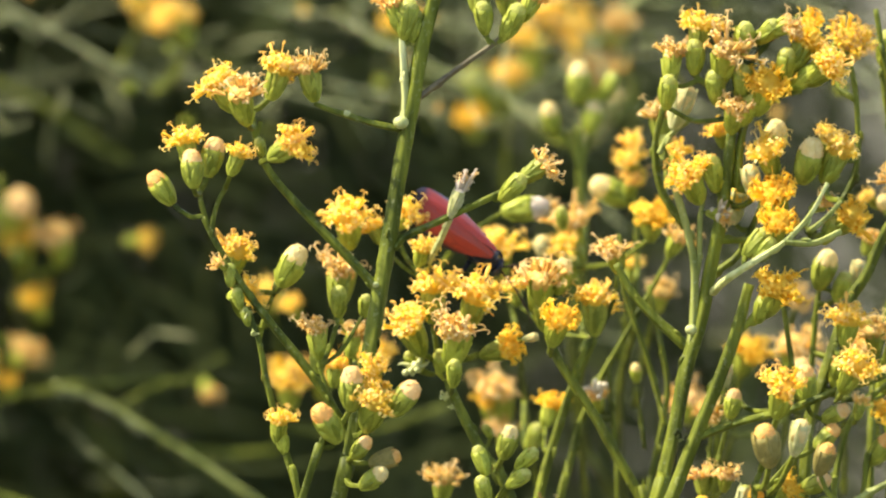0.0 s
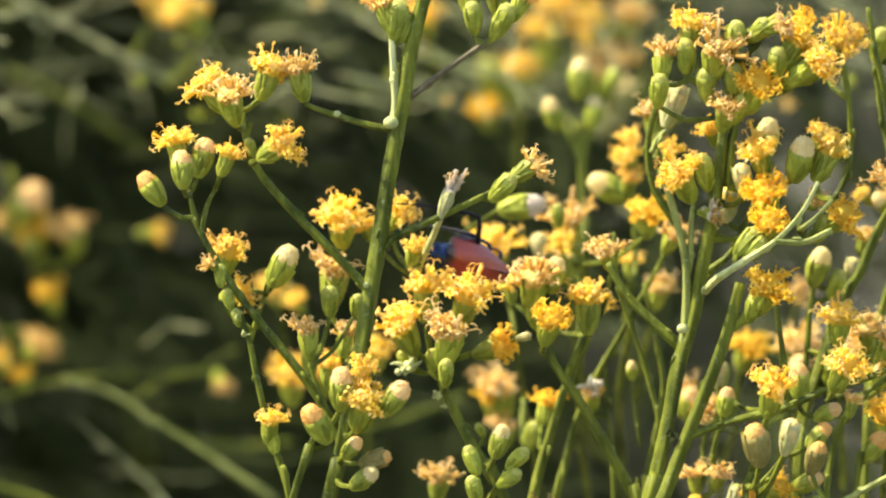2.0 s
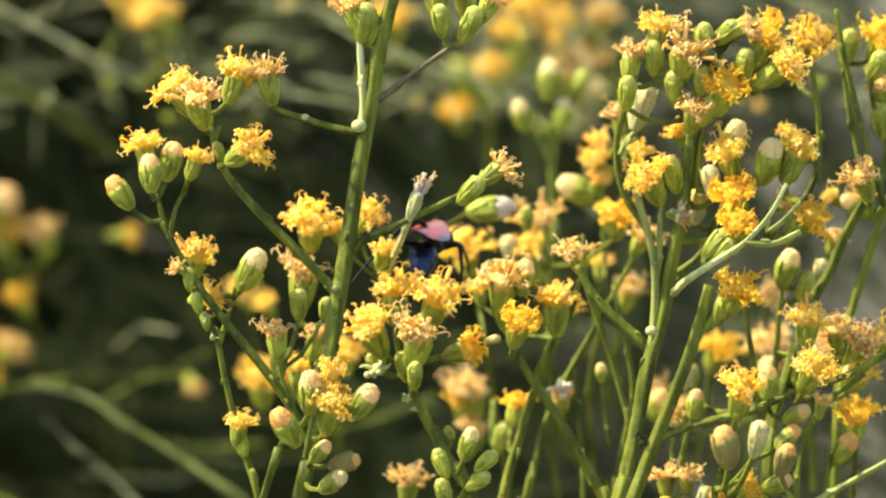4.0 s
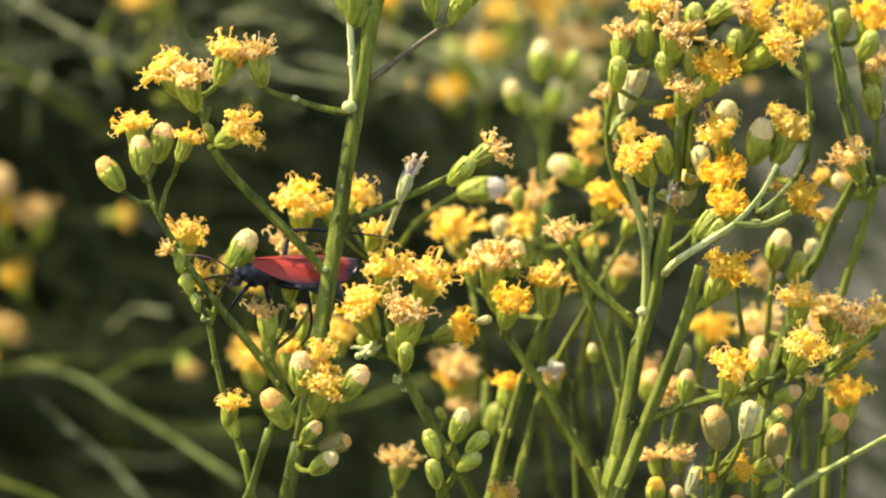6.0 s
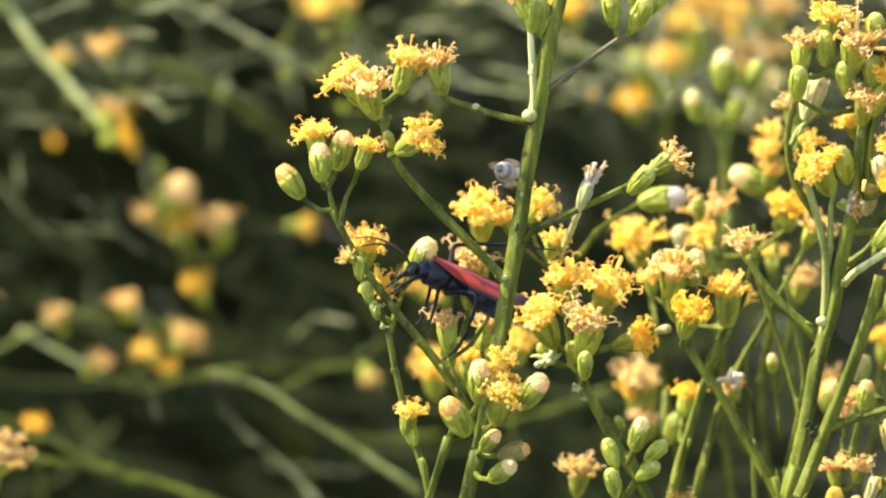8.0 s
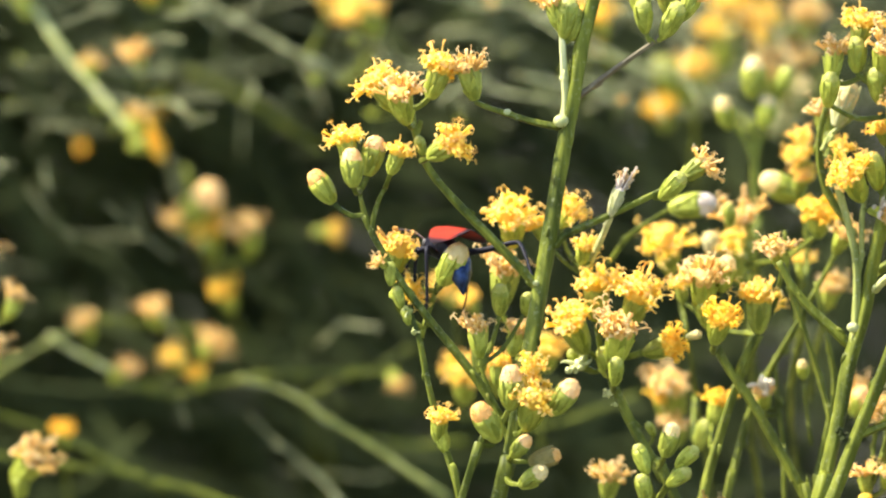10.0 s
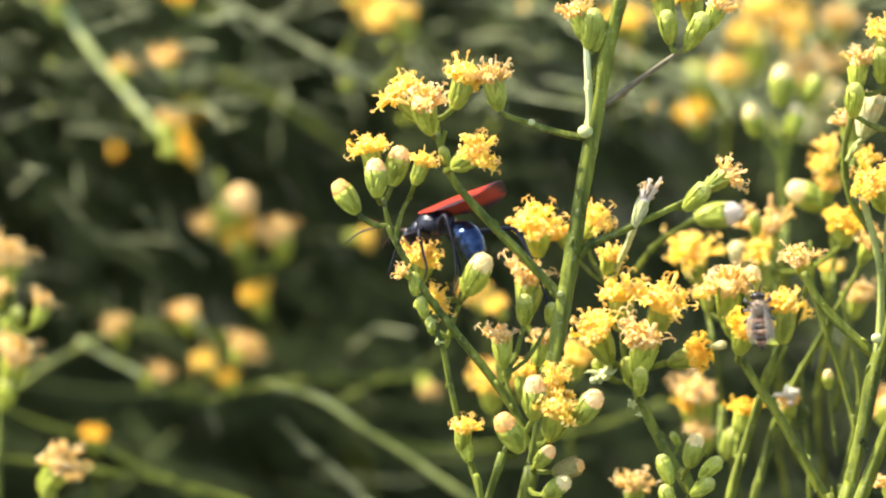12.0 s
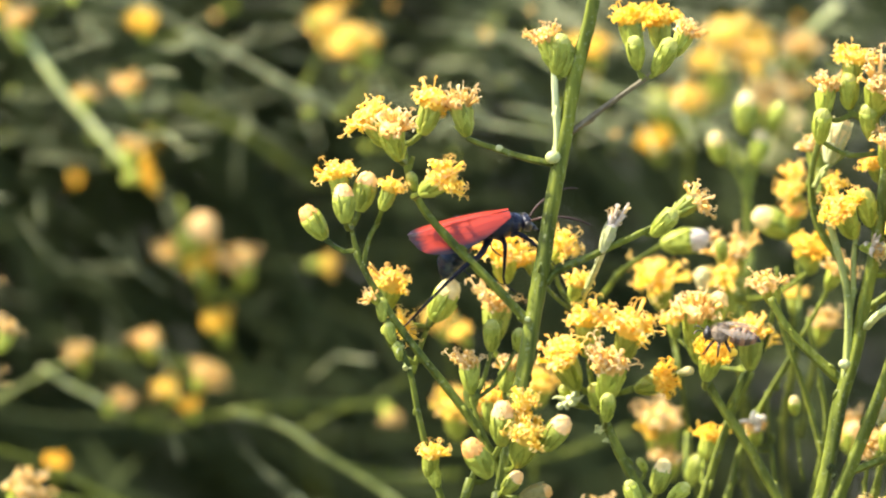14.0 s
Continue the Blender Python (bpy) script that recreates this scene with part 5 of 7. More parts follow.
    stem(p, "stalk", 0.82, 0.98, (58.3, 6.3, 950.1), (58.7, 6.8, 950.6), (59.3, 6.9, 952.7))
    head(p, "o", (58.2, 6.5, 949.6), (58.8, 5.1, 953.0), 0.43)
    stem(p, "stalk", 1.08, 1.29, (55.2, 6.5, 949.5), (57.0, 3.2, 948.3), (60.3, -0.3, 949.7))
    head(p, "p", (55.0, 6.4, 948.9), (57.2, 7.2, 954.8), 0.74, "green")
    stem(p, "stalk", 1.25, 1.51, (63.4, 5.2, 942.0), (61.5, 2.5, 940.9), (59.4, -1.3, 942.3))
    head(p, "n", (63.3, 5.3, 941.4), (64.1, 3.2, 950.0), 1.01, "amber")
    stem(p, "stalk", 1.13, 1.35, (48.9, 26.1, 943.5), (48.8, 26.3, 943.3), (48.8, 26.4, 944.1))
    head(p, "b", (48.8, 26.2, 943.0), (49.1, 24.6, 949.8), 0.81, "gold")
    stem(p, "stalk", 1.04, 1.25, (52.6, 26.0, 942.9), (50.8, 26.4, 942.7), (48.8, 26.4, 944.1))
    head(p, "b", (52.5, 26.1, 942.3), (53.2, 24.7, 948.1), 0.69, "blush")
    stem(p, "stalk", 1.09, 1.31, (84.8, 29.6, 969.3), (82.1, 27.1, 967.7), (80.2, 22.8, 968.1))
    head(p, "o", (84.5, 29.9, 968.9), (87.7, 27.2, 973.9), 0.76)
    return p


def edge_spray():
    p = thing("broom_stem", (0.0639, 0.0765, 0.0000), "shaded broom stem with golden flower heads", "flowering stem", "flowering broom stems")
    stem(p, "main_stem", 1.72, 2.79, (90.3, 42.3, 1007.4), (88.1, 41.8, 1004.3), (83.8, 40.8, 996.9), (80.5, 39.7, 989.5), (77.7, 39.1, 985.2), (75.0, 38.1, 977.8), (72.2, 36.9, 969.3), (69.5, 35.7, 960.8), (68.2, 33.0, 941.7), (60.5, 39.7, 811.7), (96.7, 76.5, 520.0), (63.9, 76.5, -10.0))
    stem(p, "twig", 1.74, 2.18, (93.0, 69.7, 1000.3), (90.4, 68.6, 992.8), (87.9, 67.6, 985.3), (85.2, 66.4, 976.7), (83.1, 64.7, 964.8), (81.8, 60.8, 936.8), (76.1, 64.7, 806.8), (102.3, 90.4, 520.0), (68.6, 90.4, -10.0))
    stem(p, "twig", 1.19, 1.41, (72.4, 53.4, 986.4), (71.6, 52.8, 982.1), (71.0, 51.9, 975.7), (70.3, 50.6, 966.1))
    stem(p, "twig", 1.18, 1.29, (91.5, 43.8, 1018.1), (91.6, 42.9, 1011.7), (90.3, 42.1, 1006.4))
    stem(p, "twig", 1.30, 1.51, (84.3, 56.1, 1030.6), (84.1, 55.3, 1025.3), (85.3, 54.1, 1016.7), (87.4, 52.9, 1008.2), (90.0, 52.3, 1003.9))
    stem(p, "twig", 1.29, 1.61, (95.6, 41.5, 1002.1), (92.4, 41.7, 1003.2), (89.2, 41.3, 1000.5))
    head(p, "b", (71.8, 53.2, 984.8), (74.1, 51.1, 993.1), 1.03, "cream")
    stem(p, "stalk", 1.13, 1.36, (75.4, 52.7, 983.0), (73.4, 53.0, 981.9), (71.6, 52.8, 982.1))
    head(p, "b", (75.2, 52.9, 982.4), (77.6, 51.1, 988.9), 0.82, "green")
    stem(p, "stalk", 1.02, 1.23, (78.7, 53.2, 985.9), (75.5, 53.4, 984.4), (72.1, 53.2, 985.1))
    head(p, "p", (78.6, 53.3, 985.3), (79.7, 52.4, 990.9), 0.67, "cream")
    stem(p, "stalk", 1.19, 1.43, (75.7, 17.3, 979.4), (74.9, 27.1, 975.8), (74.5, 37.9, 976.4))
    head(p, "o", (75.6, 17.4, 978.8), (76.5, 15.8, 986.4), 0.90)
    stem(p, "stalk", 1.29, 1.55, (83.9, 30.1, 972.4), (78.3, 34.1, 970.8), (73.2, 37.3, 972.2))
    head(p, "f", (83.7, 30.3, 972.0), (87.2, 26.7, 979.4), 1.07)
    stem(p, "stalk", 1.12, 1.34, (82.6, 44.3, 973.7), (77.6, 48.3, 971.5), (70.8, 51.5, 972.7))
    head(p, "f", (82.7, 44.5, 973.2), (81.6, 41.9, 979.3), 0.80)
    stem(p, "stalk", 1.09, 1.31, (90.1, 37.4, 974.7), (82.1, 38.4, 973.0), (74.1, 37.7, 975.0))
    head(p, "o", (89.9, 37.6, 974.2), (92.2, 35.0, 979.7), 0.76)
    stem(p, "stalk", 1.13, 1.36, (74.5, 36.6, 968.8), (73.1, 36.8, 967.8), (71.8, 36.7, 968.0))
    head(p, "b", (74.4, 36.8, 968.2), (75.5, 35.1, 975.0), 0.82, "green")
    stem(p, "stalk", 1.18, 1.42, (83.1, 29.6, 968.5), (77.4, 33.3, 966.5), (71.8, 36.7, 968.0))
    head(p, "b", (82.9, 29.7, 967.9), (85.5, 27.8, 974.9), 0.89, "blush")
    stem(p, "stalk", 0.87, 1.04, (83.6, 69.2, 998.7), (87.9, 69.5, 996.2), (91.3, 69.0, 995.3))
    head(p, "o", (84.0, 69.4, 998.2), (81.3, 68.2, 1001.2), 0.48)
    stem(p, "stalk", 1.16, 1.40, (88.1, 34.6, 1004.8), (88.2, 38.2, 1003.1), (87.5, 41.7, 1003.3))
    head(p, "f", (88.3, 34.8, 1004.2), (86.1, 32.0, 1010.5), 0.87)
    head(p, "b", (83.9, 55.7, 1027.6), (85.5, 53.7, 1035.3), 0.94, "green")
    stem(p, "stalk", 1.21, 1.45, (89.4, 55.5, 1028.6), (86.7, 56.0, 1027.6), (84.1, 55.7, 1028.2))
    head(p, "g", (89.1, 55.7, 1028.0), (91.9, 52.5, 1034.9), 0.94)
    stem(p, "stalk", 1.16, 1.39, (88.5, 37.8, 1027.2), (89.2, 40.9, 1021.6), (91.5, 43.8, 1018.1))
    head(p, "b", (88.3, 38.0, 1026.7), (91.2, 36.2, 1033.2), 0.85, "green")
    stem(p, "stalk", 1.13, 1.36, (91.4, 43.8, 1020.8), (91.5, 44.0, 1019.0), (91.5, 43.8, 1018.1))
    head(p, "f", (91.5, 44.1, 1020.2), (90.5, 41.5, 1026.5), 0.82)
    head(p, "b", (91.1, 43.3, 1014.9), (90.4, 41.4, 1022.8), 0.94, "green")
    stem(p, "stalk", 0.99, 1.19, (89.0, 69.0, 997.5), (90.3, 69.3, 996.5), (91.7, 69.2, 996.5))
    head(p, "f", (89.1, 69.2, 997.0), (88.3, 67.2, 1001.8), 0.63)
    stem(p, "stalk", 1.14, 1.36, (88.5, 69.0, 997.1), (90.2, 69.2, 995.9), (91.3, 69.0, 995.3))
    head(p, "b", (88.9, 69.2, 996.7), (83.4, 67.1, 1000.8), 0.83, "cream")
    return p


def thin_stems():
    p = thing("broom_stem", (0.0473, 0.0937, 0.0000), "slender green broom stems seen between flower sprays", "flowering stem", "flowering broom stems")
    stem(p, "main_stem", 0.87, 2.19, (45.1, 75.5, 990.5), (40.8, 74.4, 982.5), (35.3, 73.0, 972.8), (30.3, 71.8, 964.2), (26.4, 70.6, 955.5), (23.6, 69.1, 944.7), (20.7, 67.4, 932.9), (-6.9, 70.7, 802.9), (76.7, 93.7, 520.0), (47.3, 93.7, -10.0))
    stem(p, "twig", 1.20, 1.42, (39.8, 74.4, 982.5), (41.8, 73.0, 972.7), (43.4, 71.8, 964.0), (42.8, 70.9, 957.6), (40.0, 69.1, 944.6), (39.3, 67.4, 932.7), (32.8, 70.7, 802.7), (84.5, 93.7, 520.0), (53.8, 93.7, -10.0))
    stem(p, "twig", 1.09, 1.30, (33.8, 61.7, 994.3), (34.8, 60.2, 983.5), (38.5, 58.6, 972.8), (41.1, 57.4, 964.1), (42.7, 56.5, 957.7))
    stem(p, "twig", 1.09, 1.31, (32.0, 72.4, 968.5), (32.4, 71.2, 959.8), (33.5, 70.0, 951.1), (33.9, 67.9, 936.0), (37.1, 71.1, 806.0), (82.2, 93.9, 520.0), (51.9, 93.9, -10.0))
    stem(p, "twig", 0.66, 0.87, (37.4, 71.8, 964.1), (38.0, 71.1, 958.7), (39.0, 70.0, 951.1))
    stem(p, "twig", 1.13, 1.35, (69.1, 138.0, 955.6), (68.5, 137.1, 948.9), (68.5, 136.5, 944.4), (68.2, 193.0, 904.7), (88.1, 430.9, 744.8), (108.5, 566.5, -10.0))
    stem(p, "twig", 1.14, 1.37, (59.2, 157.1, 952.7), (58.9, 156.3, 947.1), (58.5, 155.5, 941.4), (56.8, 212.1, 901.7), (75.8, 450.0, 741.9), (98.5, 585.5, -10.0))
    head(p, "f", (43.6, 75.2, 987.8), (46.4, 73.5, 993.4), 0.76)
    stem(p, "stalk", 0.93, 1.12, (30.3, 70.8, 958.7), (31.4, 71.1, 958.0), (32.6, 71.0, 958.4))
    head(p, "f", (30.4, 71.0, 958.1), (29.5, 69.2, 962.3), 0.56)
    stem(p, "stalk", 0.88, 1.06, (29.4, 70.7, 957.6), (31.3, 70.9, 956.8), (32.8, 70.9, 957.2))
    head(p, "b", (29.7, 70.8, 957.1), (27.5, 69.7, 960.6), 0.50, "green")
    stem(p, "stalk", 1.11, 1.33, (42.2, 139.4, 967.8), (40.0, 148.8, 955.9), (38.7, 158.2, 945.8))
    head(p, "f", (42.1, 139.7, 967.3), (43.9, 137.1, 973.0), 0.78)
    stem(p, "stalk", 0.94, 1.13, (37.3, 140.6, 974.0), (36.4, 145.7, 961.2), (35.9, 152.7, 950.6))
    head(p, "o", (37.2, 140.5, 973.4), (37.8, 141.2, 978.2), 0.57)
    head(p, "b", (37.4, 71.8, 963.8), (37.2, 70.8, 968.0), 0.50, "cream")
    stem(p, "stalk", 1.24, 1.49, (59.6, 145.3, 954.3), (58.8, 148.7, 949.1), (58.8, 151.5, 945.8))
    head(p, "g", (59.4, 145.5, 953.8), (61.6, 142.2, 961.2), 0.98)
    stem(p, "stalk", 1.37, 1.64, (69.2, 130.1, 956.1), (68.7, 132.0, 951.7), (68.5, 133.2, 948.7))
    head(p, "f", (69.1, 130.3, 955.6), (70.8, 126.4, 964.7), 1.20)
    stem(p, "stalk", 1.31, 1.57, (70.0, 100.0, 956.7), (69.6, 108.1, 944.0), (69.4, 116.8, 933.5))
    head(p, "b", (70.0, 100.1, 956.1), (70.5, 97.9, 965.2), 1.09, "blush")
    stem(p, "stalk", 1.10, 1.32, (53.7, 117.4, 947.2), (60.8, 125.4, 945.1), (68.5, 133.2, 947.2))
    head(p, "f", (53.9, 117.6, 946.7), (52.5, 115.1, 952.5), 0.78)
    stem(p, "stalk", 1.16, 1.40, (49.0, 143.9, 944.6), (53.7, 148.4, 942.8), (58.7, 152.3, 944.3))
    head(p, "f", (49.1, 144.2, 944.0), (47.9, 141.3, 950.6), 0.87)
    stem(p, "stalk", 1.06, 1.27, (54.7, 100.4, 957.8), (53.8, 105.5, 945.0), (53.2, 112.5, 934.4))
    head(p, "b", (54.7, 100.3, 957.2), (55.4, 101.1, 963.2), 0.72, "green")
    stem(p, "stalk", 1.15, 1.38, (78.4, 99.9, 957.0), (79.1, 109.3, 944.7), (79.4, 118.7, 934.5))
    head(p, "f", (78.5, 100.2, 956.4), (77.9, 97.4, 963.0), 0.85)
    stem(p, "stalk", 1.18, 1.42, (84.3, 100.7, 962.1), (85.6, 110.0, 950.0), (86.3, 119.4, 939.8))
    head(p, "f", (84.4, 100.9, 961.6), (83.2, 98.0, 968.4), 0.90)
    stem(p, "stalk", 1.18, 1.42, (85.7, 42.0, 957.9), (85.4, 51.3, 945.6), (85.3, 60.7, 935.3))
    head(p, "g", (85.7, 42.3, 957.3), (86.0, 39.3, 964.4), 0.89)
    stem(p, "stalk", 1.16, 1.39, (48.3, 136.5, 946.4), (52.5, 143.8, 944.0), (58.8, 151.5, 945.8))
    head(p, "b", (48.2, 136.7, 945.9), (49.9, 134.9, 952.8), 0.86, "blush")
    stem(p, "stalk", 1.02, 1.22, (71.7, 178.0, 964.5), (70.9, 191.7, 956.9), (70.4, 203.7, 949.3))
    head(p, "f", (71.6, 178.6, 964.3), (72.2, 173.4, 966.2), 0.67)
    crumple(p, (29.2, 66.0, 963.4), 2.6, DRIED, "dried_head", "dry grey-brown spent flower head", 8, 3)
    return p


def bud_spray():
    p = thing("broom_stem", (0.0683, 0.6095, 0.0000), "broom twig with plump pale green closed buds", "flowering stem", "flowering broom stems")
    stem(p, "main_stem", 1.72, 1.95, (27.5, 183.5, 999.4), (27.9, 182.2, 990.3), (28.3, 180.8, 980.1), (28.3, 179.5, 971.0), (28.2, 236.0, 931.2), (48.1, 474.0, 771.4), (68.3, 609.5, -10.0))
    stem(p, "twig", 1.15, 1.49, (30.1, 183.3, 998.0), (29.0, 182.9, 994.9), (27.9, 182.2, 990.3))
    stem(p, "twig", 1.15, 1.49, (23.8, 183.3, 998.1), (25.9, 183.0, 995.4), (27.7, 182.4, 991.5))
    stem(p, "twig", 1.03, 1.26, (31.3, 183.9, 1002.2), (29.8, 183.3, 998.0))
    stem(p, "stalk", 1.31, 1.57, (27.2, 184.2, 1004.4), (29.0, 184.0, 1002.6), (31.3, 183.9, 1002.2))
    head(p, "b", (27.2, 184.1, 1003.8), (28.0, 185.4, 1013.1), 1.09, "cream")
    stem(p, "stalk", 1.11, 1.33, (32.7, 184.3, 1005.1), (31.8, 184.1, 1003.2), (31.3, 183.9, 1002.2))
    head(p, "b", (32.5, 184.2, 1004.6), (35.1, 185.1, 1010.8), 0.79, "green")
    stem(p, "stalk", 1.17, 1.40, (22.4, 183.2, 998.4), (23.1, 183.4, 997.8), (23.8, 183.3, 998.1))
    head(p, "b", (22.5, 183.3, 997.8), (21.1, 181.5, 1004.9), 0.87, "cream")
    head(p, "b", (29.6, 183.3, 997.8), (31.0, 184.3, 1005.1), 0.87, "cream")
    return p


def back_left():
    p = thing("broom_stem", (-0.0602, 0.9758, 0.0000), "sunlit broom twig with drying flower heads in the shrub behind", "flowering stem", "broom stems behind")
    stem(p, "main_stem", 1.77, 2.02, (-99.8, 398.4, 960.7), (-96.7, 396.8, 949.5), (-94.2, 395.4, 939.4), (-100.2, 545.8, 909.0), (-101.1, 630.3, 889.0), (-81.7, 885.0, 741.0), (-60.2, 975.8, -10.0))
    stem(p, "stalk", 1.54, 1.85, (-95.0, 396.3, 947.6), (-95.5, 395.8, 947.2), (-96.1, 394.8, 948.0))
    head(p, "b", (-99.8, 395.5, 948.0), (-94.8, 391.0, 954.6), 1.70, "blush")
    stem(p, "stalk", 1.31, 1.57, (-93.7, 395.3, 940.9), (-93.9, 395.5, 939.8), (-94.2, 395.4, 939.4))
    head(p, "g", (-93.6, 395.5, 940.3), (-95.2, 391.9, 948.9), 1.10)
    stem(p, "stalk", 1.40, 1.68, (-85.0, 395.3, 941.1), (-89.0, 395.9, 939.0), (-94.2, 395.4, 939.4))
    head(p, "f", (-84.9, 395.6, 940.5), (-86.3, 391.5, 950.2), 1.15)
    stem(p, "stalk", 1.16, 1.39, (-89.3, 393.7, 929.1), (-91.0, 403.0, 929.9), (-94.8, 412.5, 935.4))
    head(p, "g", (-89.1, 393.9, 928.6), (-91.5, 391.0, 934.9), 0.86)
    stem(p, "stalk", 1.17, 1.41, (-98.0, 396.0, 945.7), (-96.7, 395.8, 946.2), (-96.1, 394.8, 948.0))
    head(p, "f", (-97.6, 396.2, 945.3), (-101.7, 393.2, 950.6), 0.80)
    head(p, "o", (-71.5, 396.3, 946.0), (-65.8, 396.4, 946.2), 0.66)
    return p


def back_row():
    p = thing("broom_stem", (-0.1156, 0.7967, 0.0000), "leaning broom twig with a row of blurred flower heads behind", "flowering stem", "broom stems behind")
    stem(p, "main_stem", 1.13, 1.38, (-92.9, 369.7, 927.4), (-106.7, 370.0, 929.1), (-116.7, 370.1, 930.0), (-128.0, 369.5, 925.7), (-140.5, 368.5, 918.4), (-155.6, 366.7, 906.0), (-174.8, 424.5, 875.3), (-166.4, 663.2, 720.8), (-115.6, 796.7, -10.0))
    stem(p, "twig", 1.38, 1.38, (-129.2, 369.7, 927.0), (-123.0, 369.1, 923.2), (-115.2, 368.6, 919.2), (-110.5, 368.1, 915.8), material=PALE)
    head(p, "f", (-104.8, 369.8, 928.1), (-105.4, 367.8, 934.1), 0.75)
    stem(p, "stalk", 1.06, 1.28, (-119.6, 369.3, 926.3), (-120.3, 369.5, 923.9), (-121.7, 369.1, 922.6))
    head(p, "f", (-119.4, 369.5, 925.7), (-121.1, 367.1, 931.1), 0.72)
    stem(p, "stalk", 1.03, 1.24, (-99.4, 368.4, 919.8), (-103.7, 368.9, 916.5), (-110.5, 368.1, 915.8))
    head(p, "o", (-99.2, 368.6, 919.3), (-101.5, 366.3, 924.2), 0.68)
    stem(p, "stalk", 1.17, 1.40, (-95.2, 368.7, 922.2), (-97.0, 369.7, 924.1), (-97.7, 369.8, 928.0))
    head(p, "f", (-95.5, 368.9, 921.8), (-91.1, 365.9, 926.7), 0.87)
    stem(p, "stalk", 1.06, 1.28, (-114.4, 367.9, 916.9), (-113.9, 368.4, 916.7), (-112.7, 368.3, 917.5))
    head(p, "f", (-114.7, 368.2, 916.4), (-111.7, 365.7, 921.1), 0.72)
    stem(p, "stalk", 1.00, 1.21, (-95.4, 367.7, 915.4), (-101.6, 368.7, 913.7), (-110.5, 368.1, 915.8))
    head(p, "g", (-95.2, 368.0, 914.9), (-96.7, 365.8, 919.8), 0.65)
    stem(p, "stalk", 1.00, 1.21, (-125.6, 366.0, 902.8), (-125.3, 374.7, 890.2), (-125.1, 383.7, 879.8))
    head(p, "g", (-125.6, 366.2, 902.2), (-125.8, 364.5, 907.5), 0.65)
    return p


def back_diagonal():
    p = thing("broom_stem", (-0.1476, 0.3827, 1.0199), "long pale broom stem slanting through the shrub behind", "flowering stem", "broom stems behind")
    stem(p, "main_stem", 1.50, 2.10, (-108.0, 375.4, 967.8), (-110.4, 377.1, 971.4), (-118.0, 381.3, 979.7), (-125.7, 385.4, 988.0), (-132.1, 389.6, 996.4), (-139.9, 394.3, 1005.9), (-149.0, 400.2, 1017.9), material=PALE)
    stem(p, "twig", 1.00, 1.20, (-62.5, 400.8, 977.5), (-68.8, 401.4, 981.9), (-83.9, 402.6, 990.7), (-105.3, 404.2, 1002.0), (-124.2, 405.6, 1012.1), material=SUNTWIG)
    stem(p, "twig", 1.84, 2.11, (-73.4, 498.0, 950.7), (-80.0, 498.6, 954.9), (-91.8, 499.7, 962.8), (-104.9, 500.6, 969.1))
    stem(p, "twig", 1.00, 1.25, (-85.5, 368.2, 916.6), (-78.0, 368.0, 915.0), (-71.7, 367.5, 911.9), (-66.8, 366.9, 907.5), material=SUNTWIG)
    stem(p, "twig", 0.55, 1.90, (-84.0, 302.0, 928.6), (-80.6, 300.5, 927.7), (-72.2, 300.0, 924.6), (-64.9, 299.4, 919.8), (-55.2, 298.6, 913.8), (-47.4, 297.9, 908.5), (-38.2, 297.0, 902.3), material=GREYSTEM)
    stem(p, "twig", 0.15, 1.0, (-83.7, 344.2, 913.2), (-76.9, 343.3, 907.0), (-67.0, 342.1, 898.4), (-59.6, 340.9, 889.8), material=SUNTWIG)
    stem(p, "twig", 1.05, 1.25, (-148.7, 344.9, 917.8), (-138.8, 344.2, 913.4), (-127.6, 343.7, 909.7), (-115.3, 342.9, 903.5), (-100.0, 342.0, 896.0))
    stem(p, "twig", 1.10, 1.35, (-147.5, 298.5, 912.9), (-130.5, 298.2, 911.1), (-106.2, 297.7, 907.4), (-91.7, 297.2, 903.7), (-76.0, 296.0, 898.0))
    stem(p, "twig", 1.26, 1.52, (-48.8, 392.8, 920.5), (-53.9, 392.4, 918.0), (-58.9, 392.1, 915.5), (-79.2, 391.9, 914.4), (-96.9, 391.6, 911.9))
    stem(p, "twig", 1.24, 1.49, (-37.2, 344.2, 913.0), (-22.4, 343.8, 910.5), (-10.0, 344.2, 912.9), (2.4, 344.8, 917.7))
    stem(p, "twig", 1.26, 1.52, (-64.1, 390.1, 901.8), (-51.4, 389.8, 899.2), (-36.3, 389.8, 899.8))
    stem(p, "twig", 1.80, 2.06, (-10.4, 450.5, 979.7), (1.2, 450.1, 976.5), (12.8, 449.5, 972.0), (21.8, 448.7, 966.8), material=PALE)
    stem(p, "twig", 1.52, 1.77, (33.6, 403.1, 993.9), (38.6, 402.2, 987.6), (41.8, 401.3, 981.4), (43.6, 400.1, 972.6))
    stem(p, "twig", 1.66, 1.91, (18.2, 425.2, 977.1), (29.7, 426.1, 983.3), (39.9, 427.5, 993.4), (47.6, 428.5, 1001.0), material=PALE)
    stem(p, "stalk", 1.15, 1.38, (-110.6, 375.3, 968.1), (-110.1, 375.5, 968.0), (-108.3, 375.6, 968.3))
    head(p, "g", (-111.1, 375.4, 967.9), (-105.2, 374.7, 969.7), 0.85)
    head(p, "f", (-120.1, 382.6, 982.3), (-119.2, 383.5, 986.4), 0.58)
    stem(p, "stalk", 1.06, 1.28, (-110.2, 376.6, 970.6), (-109.7, 376.4, 969.9), (-109.1, 376.3, 969.9))
    head(p, "f", (-110.2, 376.4, 970.0), (-109.2, 377.7, 975.1), 0.72)
